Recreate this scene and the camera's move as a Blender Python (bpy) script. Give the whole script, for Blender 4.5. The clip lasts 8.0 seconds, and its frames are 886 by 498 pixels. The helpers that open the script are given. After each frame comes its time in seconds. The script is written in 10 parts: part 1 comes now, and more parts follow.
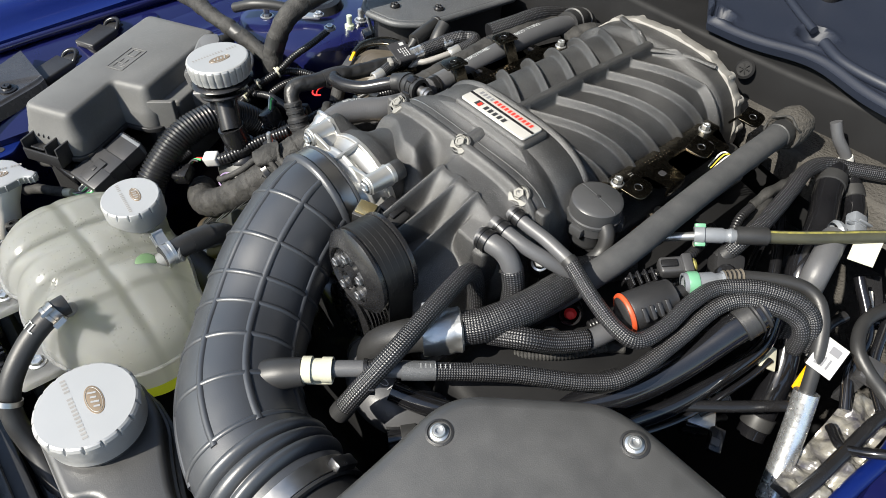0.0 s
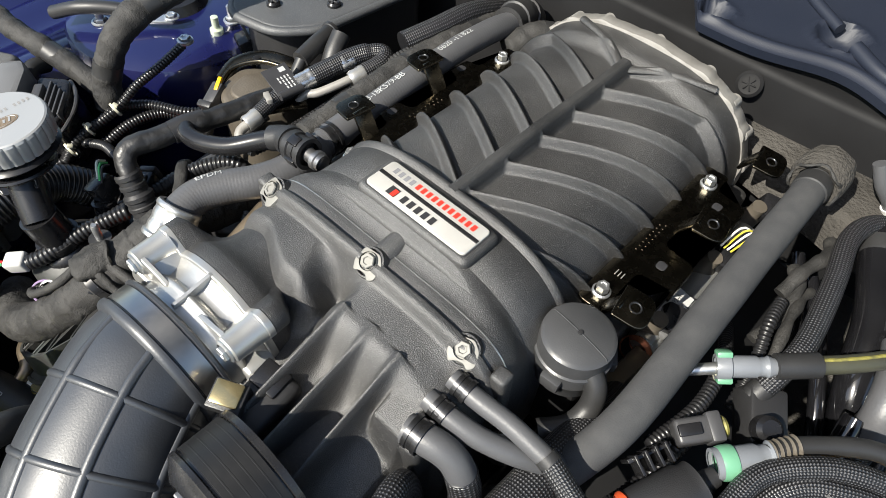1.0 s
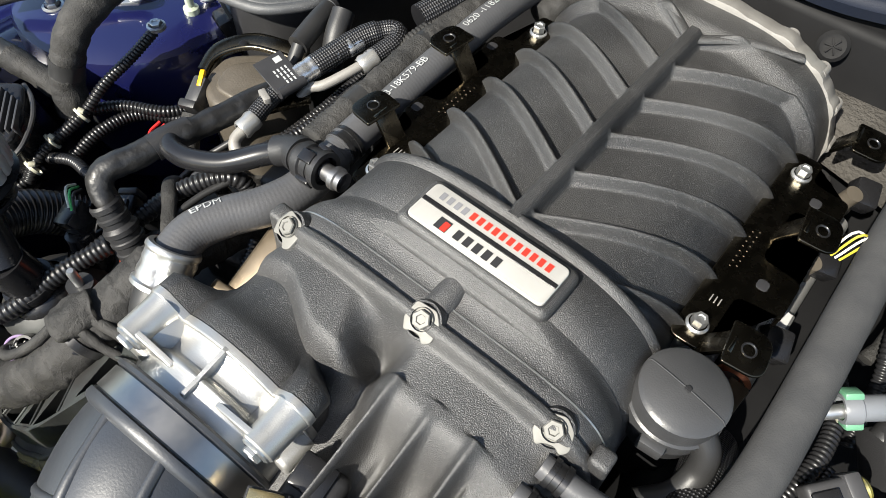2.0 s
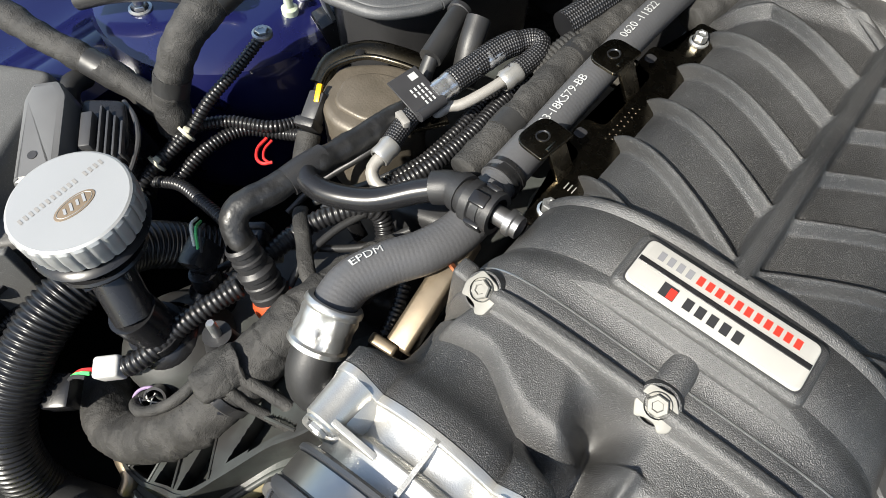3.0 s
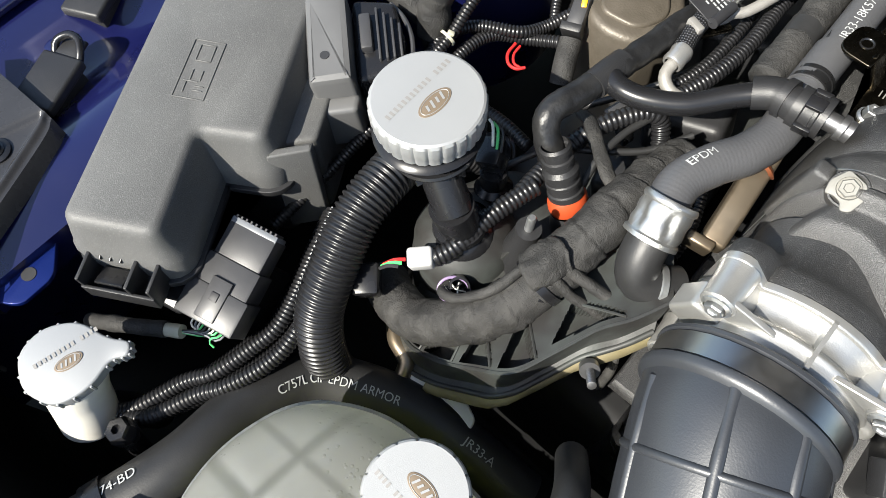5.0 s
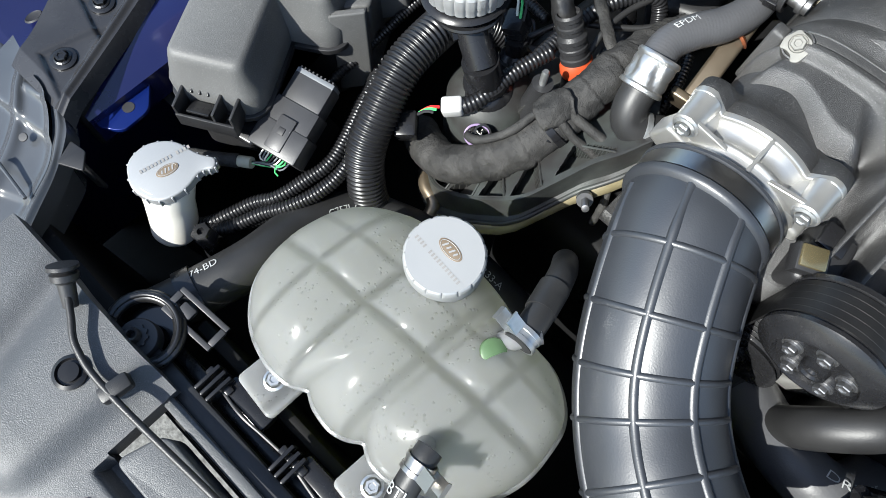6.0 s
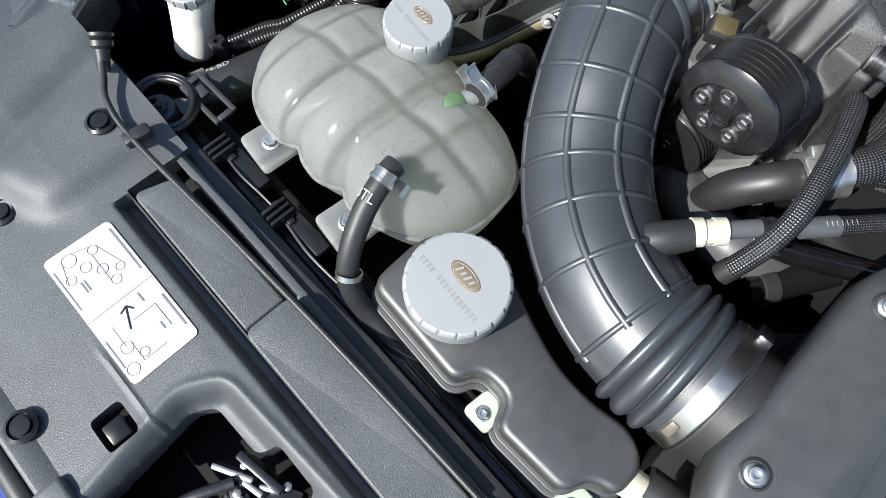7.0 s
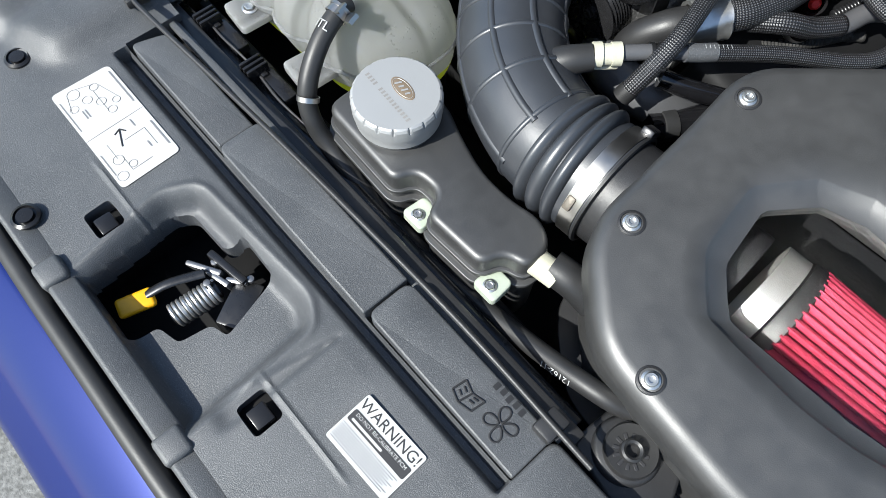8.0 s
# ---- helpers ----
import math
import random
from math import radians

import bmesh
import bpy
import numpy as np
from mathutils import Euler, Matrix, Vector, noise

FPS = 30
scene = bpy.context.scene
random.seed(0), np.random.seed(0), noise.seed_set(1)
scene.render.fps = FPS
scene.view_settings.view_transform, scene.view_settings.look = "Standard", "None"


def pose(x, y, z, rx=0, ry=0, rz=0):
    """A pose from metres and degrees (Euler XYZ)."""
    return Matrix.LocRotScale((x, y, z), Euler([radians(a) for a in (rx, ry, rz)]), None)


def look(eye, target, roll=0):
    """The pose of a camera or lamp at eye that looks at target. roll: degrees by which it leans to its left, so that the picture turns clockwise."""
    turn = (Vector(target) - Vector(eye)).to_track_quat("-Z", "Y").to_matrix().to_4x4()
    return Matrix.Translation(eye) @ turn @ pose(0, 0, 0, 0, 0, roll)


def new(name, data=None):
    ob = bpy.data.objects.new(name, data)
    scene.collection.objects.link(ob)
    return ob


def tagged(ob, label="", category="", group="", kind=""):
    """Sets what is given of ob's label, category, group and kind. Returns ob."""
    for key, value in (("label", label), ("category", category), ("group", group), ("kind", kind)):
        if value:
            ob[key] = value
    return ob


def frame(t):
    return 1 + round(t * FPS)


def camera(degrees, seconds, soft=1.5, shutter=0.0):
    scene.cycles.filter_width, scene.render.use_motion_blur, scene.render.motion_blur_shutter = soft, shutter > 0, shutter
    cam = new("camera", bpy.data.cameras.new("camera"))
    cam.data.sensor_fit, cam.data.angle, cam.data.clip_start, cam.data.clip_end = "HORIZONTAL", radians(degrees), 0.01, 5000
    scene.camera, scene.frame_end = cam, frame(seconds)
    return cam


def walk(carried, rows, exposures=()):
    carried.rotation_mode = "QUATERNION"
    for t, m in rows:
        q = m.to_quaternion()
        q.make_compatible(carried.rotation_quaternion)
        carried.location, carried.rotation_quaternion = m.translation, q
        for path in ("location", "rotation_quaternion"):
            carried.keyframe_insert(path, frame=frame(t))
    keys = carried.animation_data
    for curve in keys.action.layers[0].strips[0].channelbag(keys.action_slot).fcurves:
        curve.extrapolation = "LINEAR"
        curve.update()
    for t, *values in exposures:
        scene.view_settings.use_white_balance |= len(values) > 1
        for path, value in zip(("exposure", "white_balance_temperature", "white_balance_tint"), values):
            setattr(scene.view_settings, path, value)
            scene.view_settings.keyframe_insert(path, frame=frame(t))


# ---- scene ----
cam = camera(66.4, 8.0, 0.8)
PATH = [
    (0, (0.417, -0.4, 1.447), (-0.585, 0.545, -0.003), 4.2),
    (0.5, (0.313, -0.27, 1.424), (-0.605, 0.707, -0.061), 4.9),
    (1, (0.221, -0.188, 1.383), (-0.554, 0.787, -0.181), 6.0),
    (1.2, (0.195, -0.166, 1.371), (-0.527, 0.79, -0.231), 6.1),
    (2.3, (0.08, -0.138, 1.333), (-0.557, 0.761, -0.336), 4.6),
    (2.5, (0.05, -0.14, 1.329), (-0.574, 0.745, -0.353), 4.6),
    (3, (-0.016, -0.153, 1.327), (-0.619, 0.677, -0.39), 3.9),
    (3.5, (-0.07, -0.178, 1.31), (-0.638, 0.591, -0.446), 3.6),
    (4, (-0.114, -0.222, 1.313), (-0.646, 0.483, -0.481), 3.1),
    (4.5, (-0.149, -0.269, 1.321), (-0.664, 0.403, -0.491), 2.8),
    (4.7, (-0.159, -0.286, 1.325), (-0.672, 0.382, -0.489), 3.1),
    (5.8, (-0.117, -0.385, 1.401), (-0.538, 0.157, -0.478), 5.9),
    (6, (-0.079, -0.416, 1.41), (-0.506, 0.111, -0.471), 5.5),
    (6.5, (0.019, -0.485, 1.418), (-0.432, 0.029, -0.461), 5.0),
    (7, (0.114, -0.55, 1.421), (-0.382, -0.017, -0.441), 4.8),
    (7.5, (0.199, -0.592, 1.419), (-0.348, -0.026, -0.419), 4.4),
    (8, (0.324, -0.657, 1.43), (-0.277, -0.06, -0.382), 3.6),
]
EXPOSURES = [(0.0, 1.06, 6700, 7), (4.7, 1.16, 6740, 7), (5.8, 1.10, 6160, 6), (8.0, 0.94, 6160, 6)]
walk(cam, [(t, look(eye, target, roll)) for t, eye, target, roll in PATH], EXPOSURES)

# ---- light ----
SUN_TO = Vector((-0.12, -0.72, 0.685)).normalized()
world = bpy.data.worlds.new("sky")
scene.world = world
world.use_nodes = True
wn = world.node_tree.nodes
sky = wn.new("ShaderNodeTexSky")
sky.sky_type = "NISHITA"
sky.sun_disc = False
sky.sun_elevation = math.asin(SUN_TO.z)
sky.sun_rotation = math.atan2(SUN_TO.x, SUN_TO.y)
wn["Background"].inputs["Strength"].default_value = 0.11
world.node_tree.links.new(sky.outputs["Color"], wn["Background"].inputs["Color"])
sun = new("sun", bpy.data.lights.new("sun", "SUN"))
sun.data.energy = 5.0
sun.data.angle = radians(0.55)
sun.data.color = (1.0, 0.95, 0.88)
sun.rotation_mode = "QUATERNION"
sun.rotation_quaternion = SUN_TO.to_track_quat("Z", "Y")

# ---- materials ----


def material(name, color, rough=0.5, metal=0.0, spot=None, spot_scale=40.0, spot_amount=0.5, grain=0.0, grain_scale=900.0,
             rough_var=0.1, spec=0.5, coat=0.0, bump=0.3):
    """A principled surface: base colour broken by a soft second colour at a large scale, a fine grain as relief and uneven gloss."""
    m = bpy.data.materials.new(name)
    m.use_nodes = True
    nt = m.node_tree
    b = nt.nodes["Principled BSDF"]
    b.inputs["Metallic"].default_value = metal
    b.inputs["Specular IOR Level"].default_value = spec
    b.inputs["Coat Weight"].default_value = coat
    b.inputs["Coat Roughness"].default_value = 0.06
    tc = nt.nodes.new("ShaderNodeTexCoord")
    n1 = nt.nodes.new("ShaderNodeTexNoise")
    n1.inputs["Scale"].default_value = spot_scale
    n1.inputs["Detail"].default_value = 5
    nt.links.new(tc.outputs["Object"], n1.inputs["Vector"])
    ramp = nt.nodes.new("ShaderNodeValToRGB")
    ramp.color_ramp.elements[0].position, ramp.color_ramp.elements[1].position = 0.35, 0.7
    ramp.color_ramp.elements[0].color = (*color, 1)
    spot = spot or tuple(min(1, c * 1.35 + 0.004) for c in color)
    ramp.color_ramp.elements[1].color = (*[c + (s - c) * spot_amount for c, s in zip(color, spot)], 1)
    nt.links.new(n1.outputs["Fac"], ramp.inputs["Fac"])
    nt.links.new(ramp.outputs["Color"], b.inputs["Base Color"])
    n2 = nt.nodes.new("ShaderNodeTexNoise")
    n2.inputs["Scale"].default_value = spot_scale * 3.3
    n2.inputs["Detail"].default_value = 6
    nt.links.new(tc.outputs["Object"], n2.inputs["Vector"])
    mr = nt.nodes.new("ShaderNodeMapRange")
    mr.inputs["To Min"].default_value = max(0.02, rough - rough_var)
    mr.inputs["To Max"].default_value = min(1, rough + rough_var)
    nt.links.new(n2.outputs["Fac"], mr.inputs["Value"])
    nt.links.new(mr.outputs["Result"], b.inputs["Roughness"])
    if grain:
        n3 = nt.nodes.new("ShaderNodeTexNoise")
        n3.inputs["Scale"].default_value = grain_scale
        n3.inputs["Detail"].default_value = 3
        nt.links.new(tc.outputs["Object"], n3.inputs["Vector"])
        bp = nt.nodes.new("ShaderNodeBump")
        bp.inputs["Strength"].default_value = bump
        bp.inputs["Distance"].default_value = grain
        nt.links.new(n3.outputs["Fac"], bp.inputs["Height"])
        nt.links.new(bp.outputs["Normal"], b.inputs["Normal"])
    return m


def math_node(nt, op, a, b=None):
    n = nt.nodes.new("ShaderNodeMath")
    n.operation = op
    for i, v in enumerate((a, b)):
        if v is None:
            continue
        if isinstance(v, (int, float)):
            n.inputs[i].default_value = v
        else:
            nt.links.new(v, n.inputs[i])
    return n.outputs[0]


def speckled(name, dark, light, rough, spec, scale, depth, strength):
    """A grained black coat: fine bumps with lighter tops, sheen put into the colour along with wear, and soft cloudy
    dust over them.
    """
    m = material(name, dark, rough, 0, spot=light, spot_scale=12, spot_amount=0.22, spec=spec, rough_var=0.07)
    nt = m.node_tree
    b = nt.nodes["Principled BSDF"]
    tc = [n for n in nt.nodes if n.type == "TEX_COORD"][0]
    ramp = [n for n in nt.nodes if n.type == "VALTORGB"][0]
    vo = nt.nodes.new("ShaderNodeTexVoronoi")
    vo.inputs["Scale"].default_value = scale
    nt.links.new(tc.outputs["Object"], vo.inputs["Vector"])
    no = nt.nodes.new("ShaderNodeTexNoise")
    no.inputs["Scale"].default_value = scale * 1.15
    no.inputs["Detail"].default_value = 2
    nt.links.new(tc.outputs["Object"], no.inputs["Vector"])
    sep = nt.nodes.new("ShaderNodeSeparateColor")
    nt.links.new(vo.outputs["Color"], sep.inputs["Color"])
    tops = nt.nodes.new("ShaderNodeMapRange")
    tops.inputs["From Min"].default_value, tops.inputs["From Max"].default_value = 0.88, 1.30
    nt.links.new(math_node(nt, "ADD", math_node(nt, "MULTIPLY", sep.outputs[0], 0.7), math_node(nt, "MULTIPLY", no.outputs["Fac"], 0.6)), tops.inputs["Value"])
    grainy = math_node(nt, "ADD", math_node(nt, "MULTIPLY", sep.outputs[0], 0.25), math_node(nt, "MULTIPLY", no.outputs["Fac"], 1.3))
    mix = nt.nodes.new("ShaderNodeMix")
    mix.data_type = "RGBA"
    nt.links.new(tops.outputs["Result"], mix.inputs["Factor"])
    nt.links.new(ramp.outputs["Color"], mix.inputs["A"])
    mix.inputs["B"].default_value = (*light, 1)
    nt.links.new(mix.outputs["Result"], b.inputs["Base Color"])
    bp = nt.nodes.new("ShaderNodeBump")
    bp.inputs["Strength"].default_value = strength
    bp.inputs["Distance"].default_value = depth
    nt.links.new(grainy, bp.inputs["Height"])
    nt.links.new(bp.outputs["Normal"], b.inputs["Normal"])
    return m


def braid_material(name, dark, light, around, pitch, rough=0.45, amount=0.55):
    """Woven sleeve: two sets of strands cross round the tube; the light they catch is put into the colour as flecks."""
    m = material(name, dark, rough, 0, spot_scale=60)
    nt = m.node_tree
    b = nt.nodes["Principled BSDF"]
    uv = nt.nodes.new("ShaderNodeUVMap")
    sep = nt.nodes.new("ShaderNodeSeparateXYZ")
    nt.links.new(uv.outputs["UV"], sep.inputs[0])
    u = math_node(nt, "MULTIPLY", sep.outputs[0], around * 2 * math.pi)
    v = math_node(nt, "MULTIPLY", sep.outputs[1], 2 * math.pi / pitch)
    d1 = math_node(nt, "SINE", math_node(nt, "ADD", u, v))
    d2 = math_node(nt, "SINE", math_node(nt, "SUBTRACT", u, v))
    h = math_node(nt, "MULTIPLY", d1, d2)
    tcb = [n for n in nt.nodes if n.type == "TEX_COORD"][0]
    nz = nt.nodes.new("ShaderNodeTexNoise")
    nz.inputs["Scale"].default_value = 260
    nz.inputs["Detail"].default_value = 3
    nt.links.new(tcb.outputs["Object"], nz.inputs["Vector"])
    uneven = math_node(nt, "ADD", h, math_node(nt, "MULTIPLY", math_node(nt, "SUBTRACT", nz.outputs["Fac"], 0.5), 0.9))
    fleck = math_node(nt, "GREATER_THAN", uneven, amount)
    mix = nt.nodes.new("ShaderNodeMix")
    mix.data_type = "RGBA"
    nt.links.new(fleck, mix.inputs["Factor"])
    ramp = [n for n in nt.nodes if n.type == "VALTORGB"][0]
    nt.links.new(ramp.outputs["Color"], mix.inputs["A"])
    mix.inputs["B"].default_value = (*light, 1)
    nt.links.new(mix.outputs["Result"], b.inputs["Base Color"])
    bp = nt.nodes.new("ShaderNodeBump")
    bp.inputs["Strength"].default_value = 0.5
    bp.inputs["Distance"].default_value = 0.0008
    nt.links.new(h, bp.inputs["Height"])
    nt.links.new(bp.outputs["Normal"], b.inputs["Normal"])
    return m


def tape_material():
    """Dusty cloth tape wound round a bundle: overlapping turns, a fine weave and dust."""
    m = material("dusty_cloth_tape", (0.018, 0.0178, 0.0175), 0.66, 0, spot=(0.055, 0.053, 0.050), spot_scale=55, spot_amount=0.7, spec=0.35)
    nt = m.node_tree
    b = nt.nodes["Principled BSDF"]
    uv = nt.nodes.new("ShaderNodeUVMap")
    sep = nt.nodes.new("ShaderNodeSeparateXYZ")
    nt.links.new(uv.outputs["UV"], sep.inputs[0])
    tc = [n for n in nt.nodes if n.type == "TEX_COORD"][0]
    no = nt.nodes.new("ShaderNodeTexNoise")
    no.inputs["Scale"].default_value = 70
    no.inputs["Detail"].default_value = 4
    nt.links.new(tc.outputs["Object"], no.inputs["Vector"])
    fine = nt.nodes.new("ShaderNodeTexNoise")
    fine.inputs["Scale"].default_value = 1300
    nt.links.new(tc.outputs["Object"], fine.inputs["Vector"])
    turns = math_node(nt, "FRACT", math_node(nt, "ADD", math_node(nt, "ADD", math_node(nt, "MULTIPLY", sep.outputs[1], 62), sep.outputs[0]), math_node(nt, "MULTIPLY", no.outputs["Fac"], 0.9)))
    fold = nt.nodes.new("ShaderNodeTexNoise")
    fold.inputs["Scale"].default_value = 240
    fold.inputs["Detail"].default_value = 5
    fold.inputs["Distortion"].default_value = 1.2
    nt.links.new(tc.outputs["Object"], fold.inputs["Vector"])
    h = math_node(nt, "ADD", math_node(nt, "MULTIPLY", turns, 1.0), math_node(nt, "ADD", math_node(nt, "MULTIPLY", fold.outputs["Fac"], 0.8), math_node(nt, "MULTIPLY", fine.outputs["Fac"], 0.45)))
    bp = nt.nodes.new("ShaderNodeBump")
    bp.inputs["Strength"].default_value = 0.8
    bp.inputs["Distance"].default_value = 0.0014
    nt.links.new(h, bp.inputs["Height"])
    nt.links.new(bp.outputs["Normal"], b.inputs["Normal"])
    return m


M = {}
# the light specks of the crinkle are its sheen, painted as base colour
M["crinkle"] = speckled("black_crinkle_coat", (0.0095, 0.0095, 0.0100), (0.18, 0.178, 0.175), 0.49, 0.65, 1300, 0.0006, 0.68)
M["crinkle"].node_tree.nodes["Principled BSDF"].inputs["IOR"].default_value = 1.66
M["plastic"] = material("black_moulded_plastic", (0.018, 0.018, 0.019), 0.42, 0, spot_scale=18, grain=0.0005, grain_scale=1500, bump=0.35)
M["grey_plastic"] = speckled("grained_grey_plastic", (0.050, 0.053, 0.057), (0.17, 0.173, 0.178), 0.47, 0.6, 1050, 0.0005, 0.55)
M["fuse_plastic"] = speckled("grained_fuse_box_plastic", (0.086, 0.086, 0.084), (0.21, 0.21, 0.205), 0.52, 0.45, 1300, 0.0004, 0.45)
M["plug_grey"] = material("grey_connector_plastic", (0.034, 0.034, 0.036), 0.40, 0, spot=(0.06, 0.06, 0.062), spot_scale=30, rough_var=0.08, grain=0.0002, grain_scale=1200)
M["barrel_grey"] = material("grey_module_plastic", (0.10, 0.10, 0.10), 0.4, 0, spot=(0.13, 0.13, 0.13), spot_scale=30, grain=0.0002, grain_scale=1200)
M["collar"] = material("rolled_aluminium_collar", (0.56, 0.56, 0.545), 0.36, 0.9, spot=(0.46, 0.46, 0.445), spot_scale=60, rough_var=0.1, grain=0.0002, grain_scale=900)
M["smooth_plastic"] = material("smooth_black_plastic", (0.010, 0.010, 0.011), 0.26, 0, spot_scale=14, rough_var=0.10, spec=0.42)
M["tube_plastic"] = material("satin_intake_plastic", (0.024, 0.0265, 0.0315), 0.42, 0, spot=(0.032, 0.035, 0.041), spot_scale=14, rough_var=0.08, grain=0.0003, grain_scale=800)
M["tube_plastic"].node_tree.nodes["Principled BSDF"].inputs["IOR"].default_value = 1.75
M["box_plastic"] = material("matte_airbox_plastic", (0.026, 0.026, 0.026), 0.48, 0, spot=(0.050, 0.050, 0.049), spot_scale=20, spot_amount=0.45, rough_var=0.12, grain=0.0003, grain_scale=1200)
M["box_plastic"].node_tree.nodes["Principled BSDF"].inputs["IOR"].default_value = 1.85
M["rubber"] = material("black_rubber", (0.016, 0.016, 0.0165), 0.47, 0, spot=(0.034, 0.034, 0.034), spot_scale=22, grain=0.0003, grain_scale=700)
M["can"] = material("satin_breather_plastic", (0.040, 0.041, 0.043), 0.36, 0, spot=(0.06, 0.06, 0.062), spot_scale=30, grain=0.0003, grain_scale=900)
M["hose_grey"] = material("ribbed_grey_rubber", (0.066, 0.067, 0.071), 0.44, 0, spot=(0.088, 0.088, 0.092), spot_scale=30, grain=0.0005, grain_scale=500)
M["foam"] = material("dark_foam_sleeve", (0.044, 0.045, 0.047), 0.85, 0, spot=(0.07, 0.07, 0.07), spot_scale=60, grain=0.0008, grain_scale=900, spec=0.2)
M["tape"] = tape_material()
M["conduit"] = material("black_split_conduit", (0.011, 0.011, 0.012), 0.31, 0, spot_scale=50, rough_var=0.10)
M["alu"] = material("cast_aluminium", (0.50, 0.495, 0.475), 0.36, 0.75, spot=(0.40, 0.395, 0.375), spot_scale=30, rough_var=0.12, grain=0.0004, grain_scale=1200)
M["brushed"] = material("brushed_steel_band", (0.40, 0.385, 0.36), 0.32, 1.0, spot_scale=40, rough_var=0.08)
M["anodised"] = material("anodised_aluminium", (0.36, 0.365, 0.365), 0.42, 0.4, spot=(0.40, 0.405, 0.405), spot_scale=12, rough_var=0.05, grain=0.0002, grain_scale=2600)
M["raw_alu"] = material("raw_cast_flange", (0.30, 0.29, 0.27), 0.55, 0.3, spot=(0.21, 0.20, 0.185), spot_scale=60, spot_amount=0.8, grain=0.0004, grain_scale=900)
M["seat"] = material("machined_bolt_seat", (0.19, 0.186, 0.17), 0.6, 0.15, spot=(0.15, 0.146, 0.134), spot_scale=110)
M["zinc"] = material("zinc_plated_bolt", (0.50, 0.51, 0.51), 0.38, 0.9, spot_scale=120)
M["olive_steel"] = material("bronze_black_bracket", (0.085, 0.075, 0.056), 0.27, 1.0, spot=(0.12, 0.105, 0.08), spot_scale=45, rough_var=0.08)
M["dark_steel"] = material("dark_steel", (0.05, 0.05, 0.052), 0.3, 0.8, spot_scale=60)
M["pulley"] = material("black_anodised_pulley", (0.012, 0.012, 0.013), 0.27, 0.0, spot_scale=60, rough_var=0.06)
M["bolt_grey"] = material("grey_steel_bolt", (0.24, 0.24, 0.245), 0.38, 0.9, spot_scale=120)
M["float_green"] = material("dull_green_float", (0.075, 0.13, 0.06), 0.5, 0, spot_scale=80)
M["belt"] = material("rubber_drive_belt", (0.008, 0.008, 0.0085), 0.46, 0, spot=(0.015, 0.015, 0.015), spot_scale=50, rough_var=0.12, spec=0.35)
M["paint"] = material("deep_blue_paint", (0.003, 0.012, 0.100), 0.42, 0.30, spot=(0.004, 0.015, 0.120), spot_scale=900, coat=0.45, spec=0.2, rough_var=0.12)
# body blue again, darkened to hold the shade on inner wings and towers
M["paint_dark"] = material("blue_body_paint_shaded", (0.0055, 0.007, 0.050), 0.30, 0.1, spot=(0.007, 0.009, 0.062), spot_scale=8, coat=1.0)
M["yellow"] = material("yellow_plastic", (0.72, 0.36, 0.005), 0.4, 0, spot_scale=60)
M["orange"] = material("orange_plastic", (0.42, 0.060, 0.018), 0.45, 0, spot_scale=60)
M["red"] = material("red_plastic", (0.5, 0.02, 0.02), 0.45, 0, spot_scale=60)
M["green"] = material("green_plastic", (0.10, 0.25, 0.155), 0.4, 0, spot_scale=60)
M["plated"] = material("pale_green_plating", (0.55, 0.62, 0.48), 0.35, 0.4, spot=(0.62, 0.66, 0.58), spot_scale=40)
M["barrel"] = material("blue_grey_barrel_plastic", (0.15, 0.16, 0.175), 0.38, 0, spot=(0.11, 0.12, 0.13), spot_scale=60)
M["ivory"] = material("ivory_plastic", (0.42, 0.41, 0.32), 0.45, 0, spot_scale=80)
M["white"] = material("white_label", (0.45, 0.45, 0.44), 0.5, 0, spot=(0.41, 0.41, 0.40), spot_scale=30)
M["ink"] = material("black_ink", (0.02, 0.02, 0.022), 0.55)
M["grey_ink"] = material("grey_ink", (0.16, 0.16, 0.17), 0.55)
M["white_ink"] = material("white_ink", (0.34, 0.35, 0.35), 0.6)
M["etch"] = material("etched_bronze_mark", (0.17, 0.13, 0.09), 0.5, 0.2)
M["etch_grey"] = material("etched_grey_mark", (0.26, 0.25, 0.235), 0.5, 0.3)
M["red_ink"] = material("red_enamel", (0.62, 0.03, 0.02), 0.4)
M["badge"] = material("satin_badge_plate", (0.50, 0.49, 0.46), 0.38, 0.35, spot_scale=20)
M["filter"] = material("red_filter_cotton", (0.26, 0.012, 0.036), 0.8, 0, spot=(0.34, 0.026, 0.062), spot_scale=160, grain=0.0008, grain_scale=1800)
M["nylon"] = material("white_nylon", (0.66, 0.64, 0.58), 0.4, 0, spot_scale=20)
M["foil"] = material("crumpled_foil_sleeve", (0.66, 0.67, 0.68), 0.28, 0.9, spot_scale=80, grain=0.0012, grain_scale=70, bump=0.35)
M["heatshield"] = material("brown_grey_cast_cover", (0.095, 0.082, 0.064), 0.46, 0.3, spot=(0.16, 0.138, 0.112), spot_scale=45, grain=0.0010, grain_scale=500)
M["insulation"] = material("sound_deadening_felt", (0.045, 0.042, 0.038), 0.95, 0, spot=(0.11, 0.103, 0.094), spot_scale=18, grain=0.003, grain_scale=260, bump=0.9, spec=0.1)
M["amber"] = material("smoky_amber_plastic", (0.15, 0.128, 0.07), 0.20, 0, spot=(0.23, 0.20, 0.13), spot_scale=26, spot_amount=0.8, rough_var=0.1)
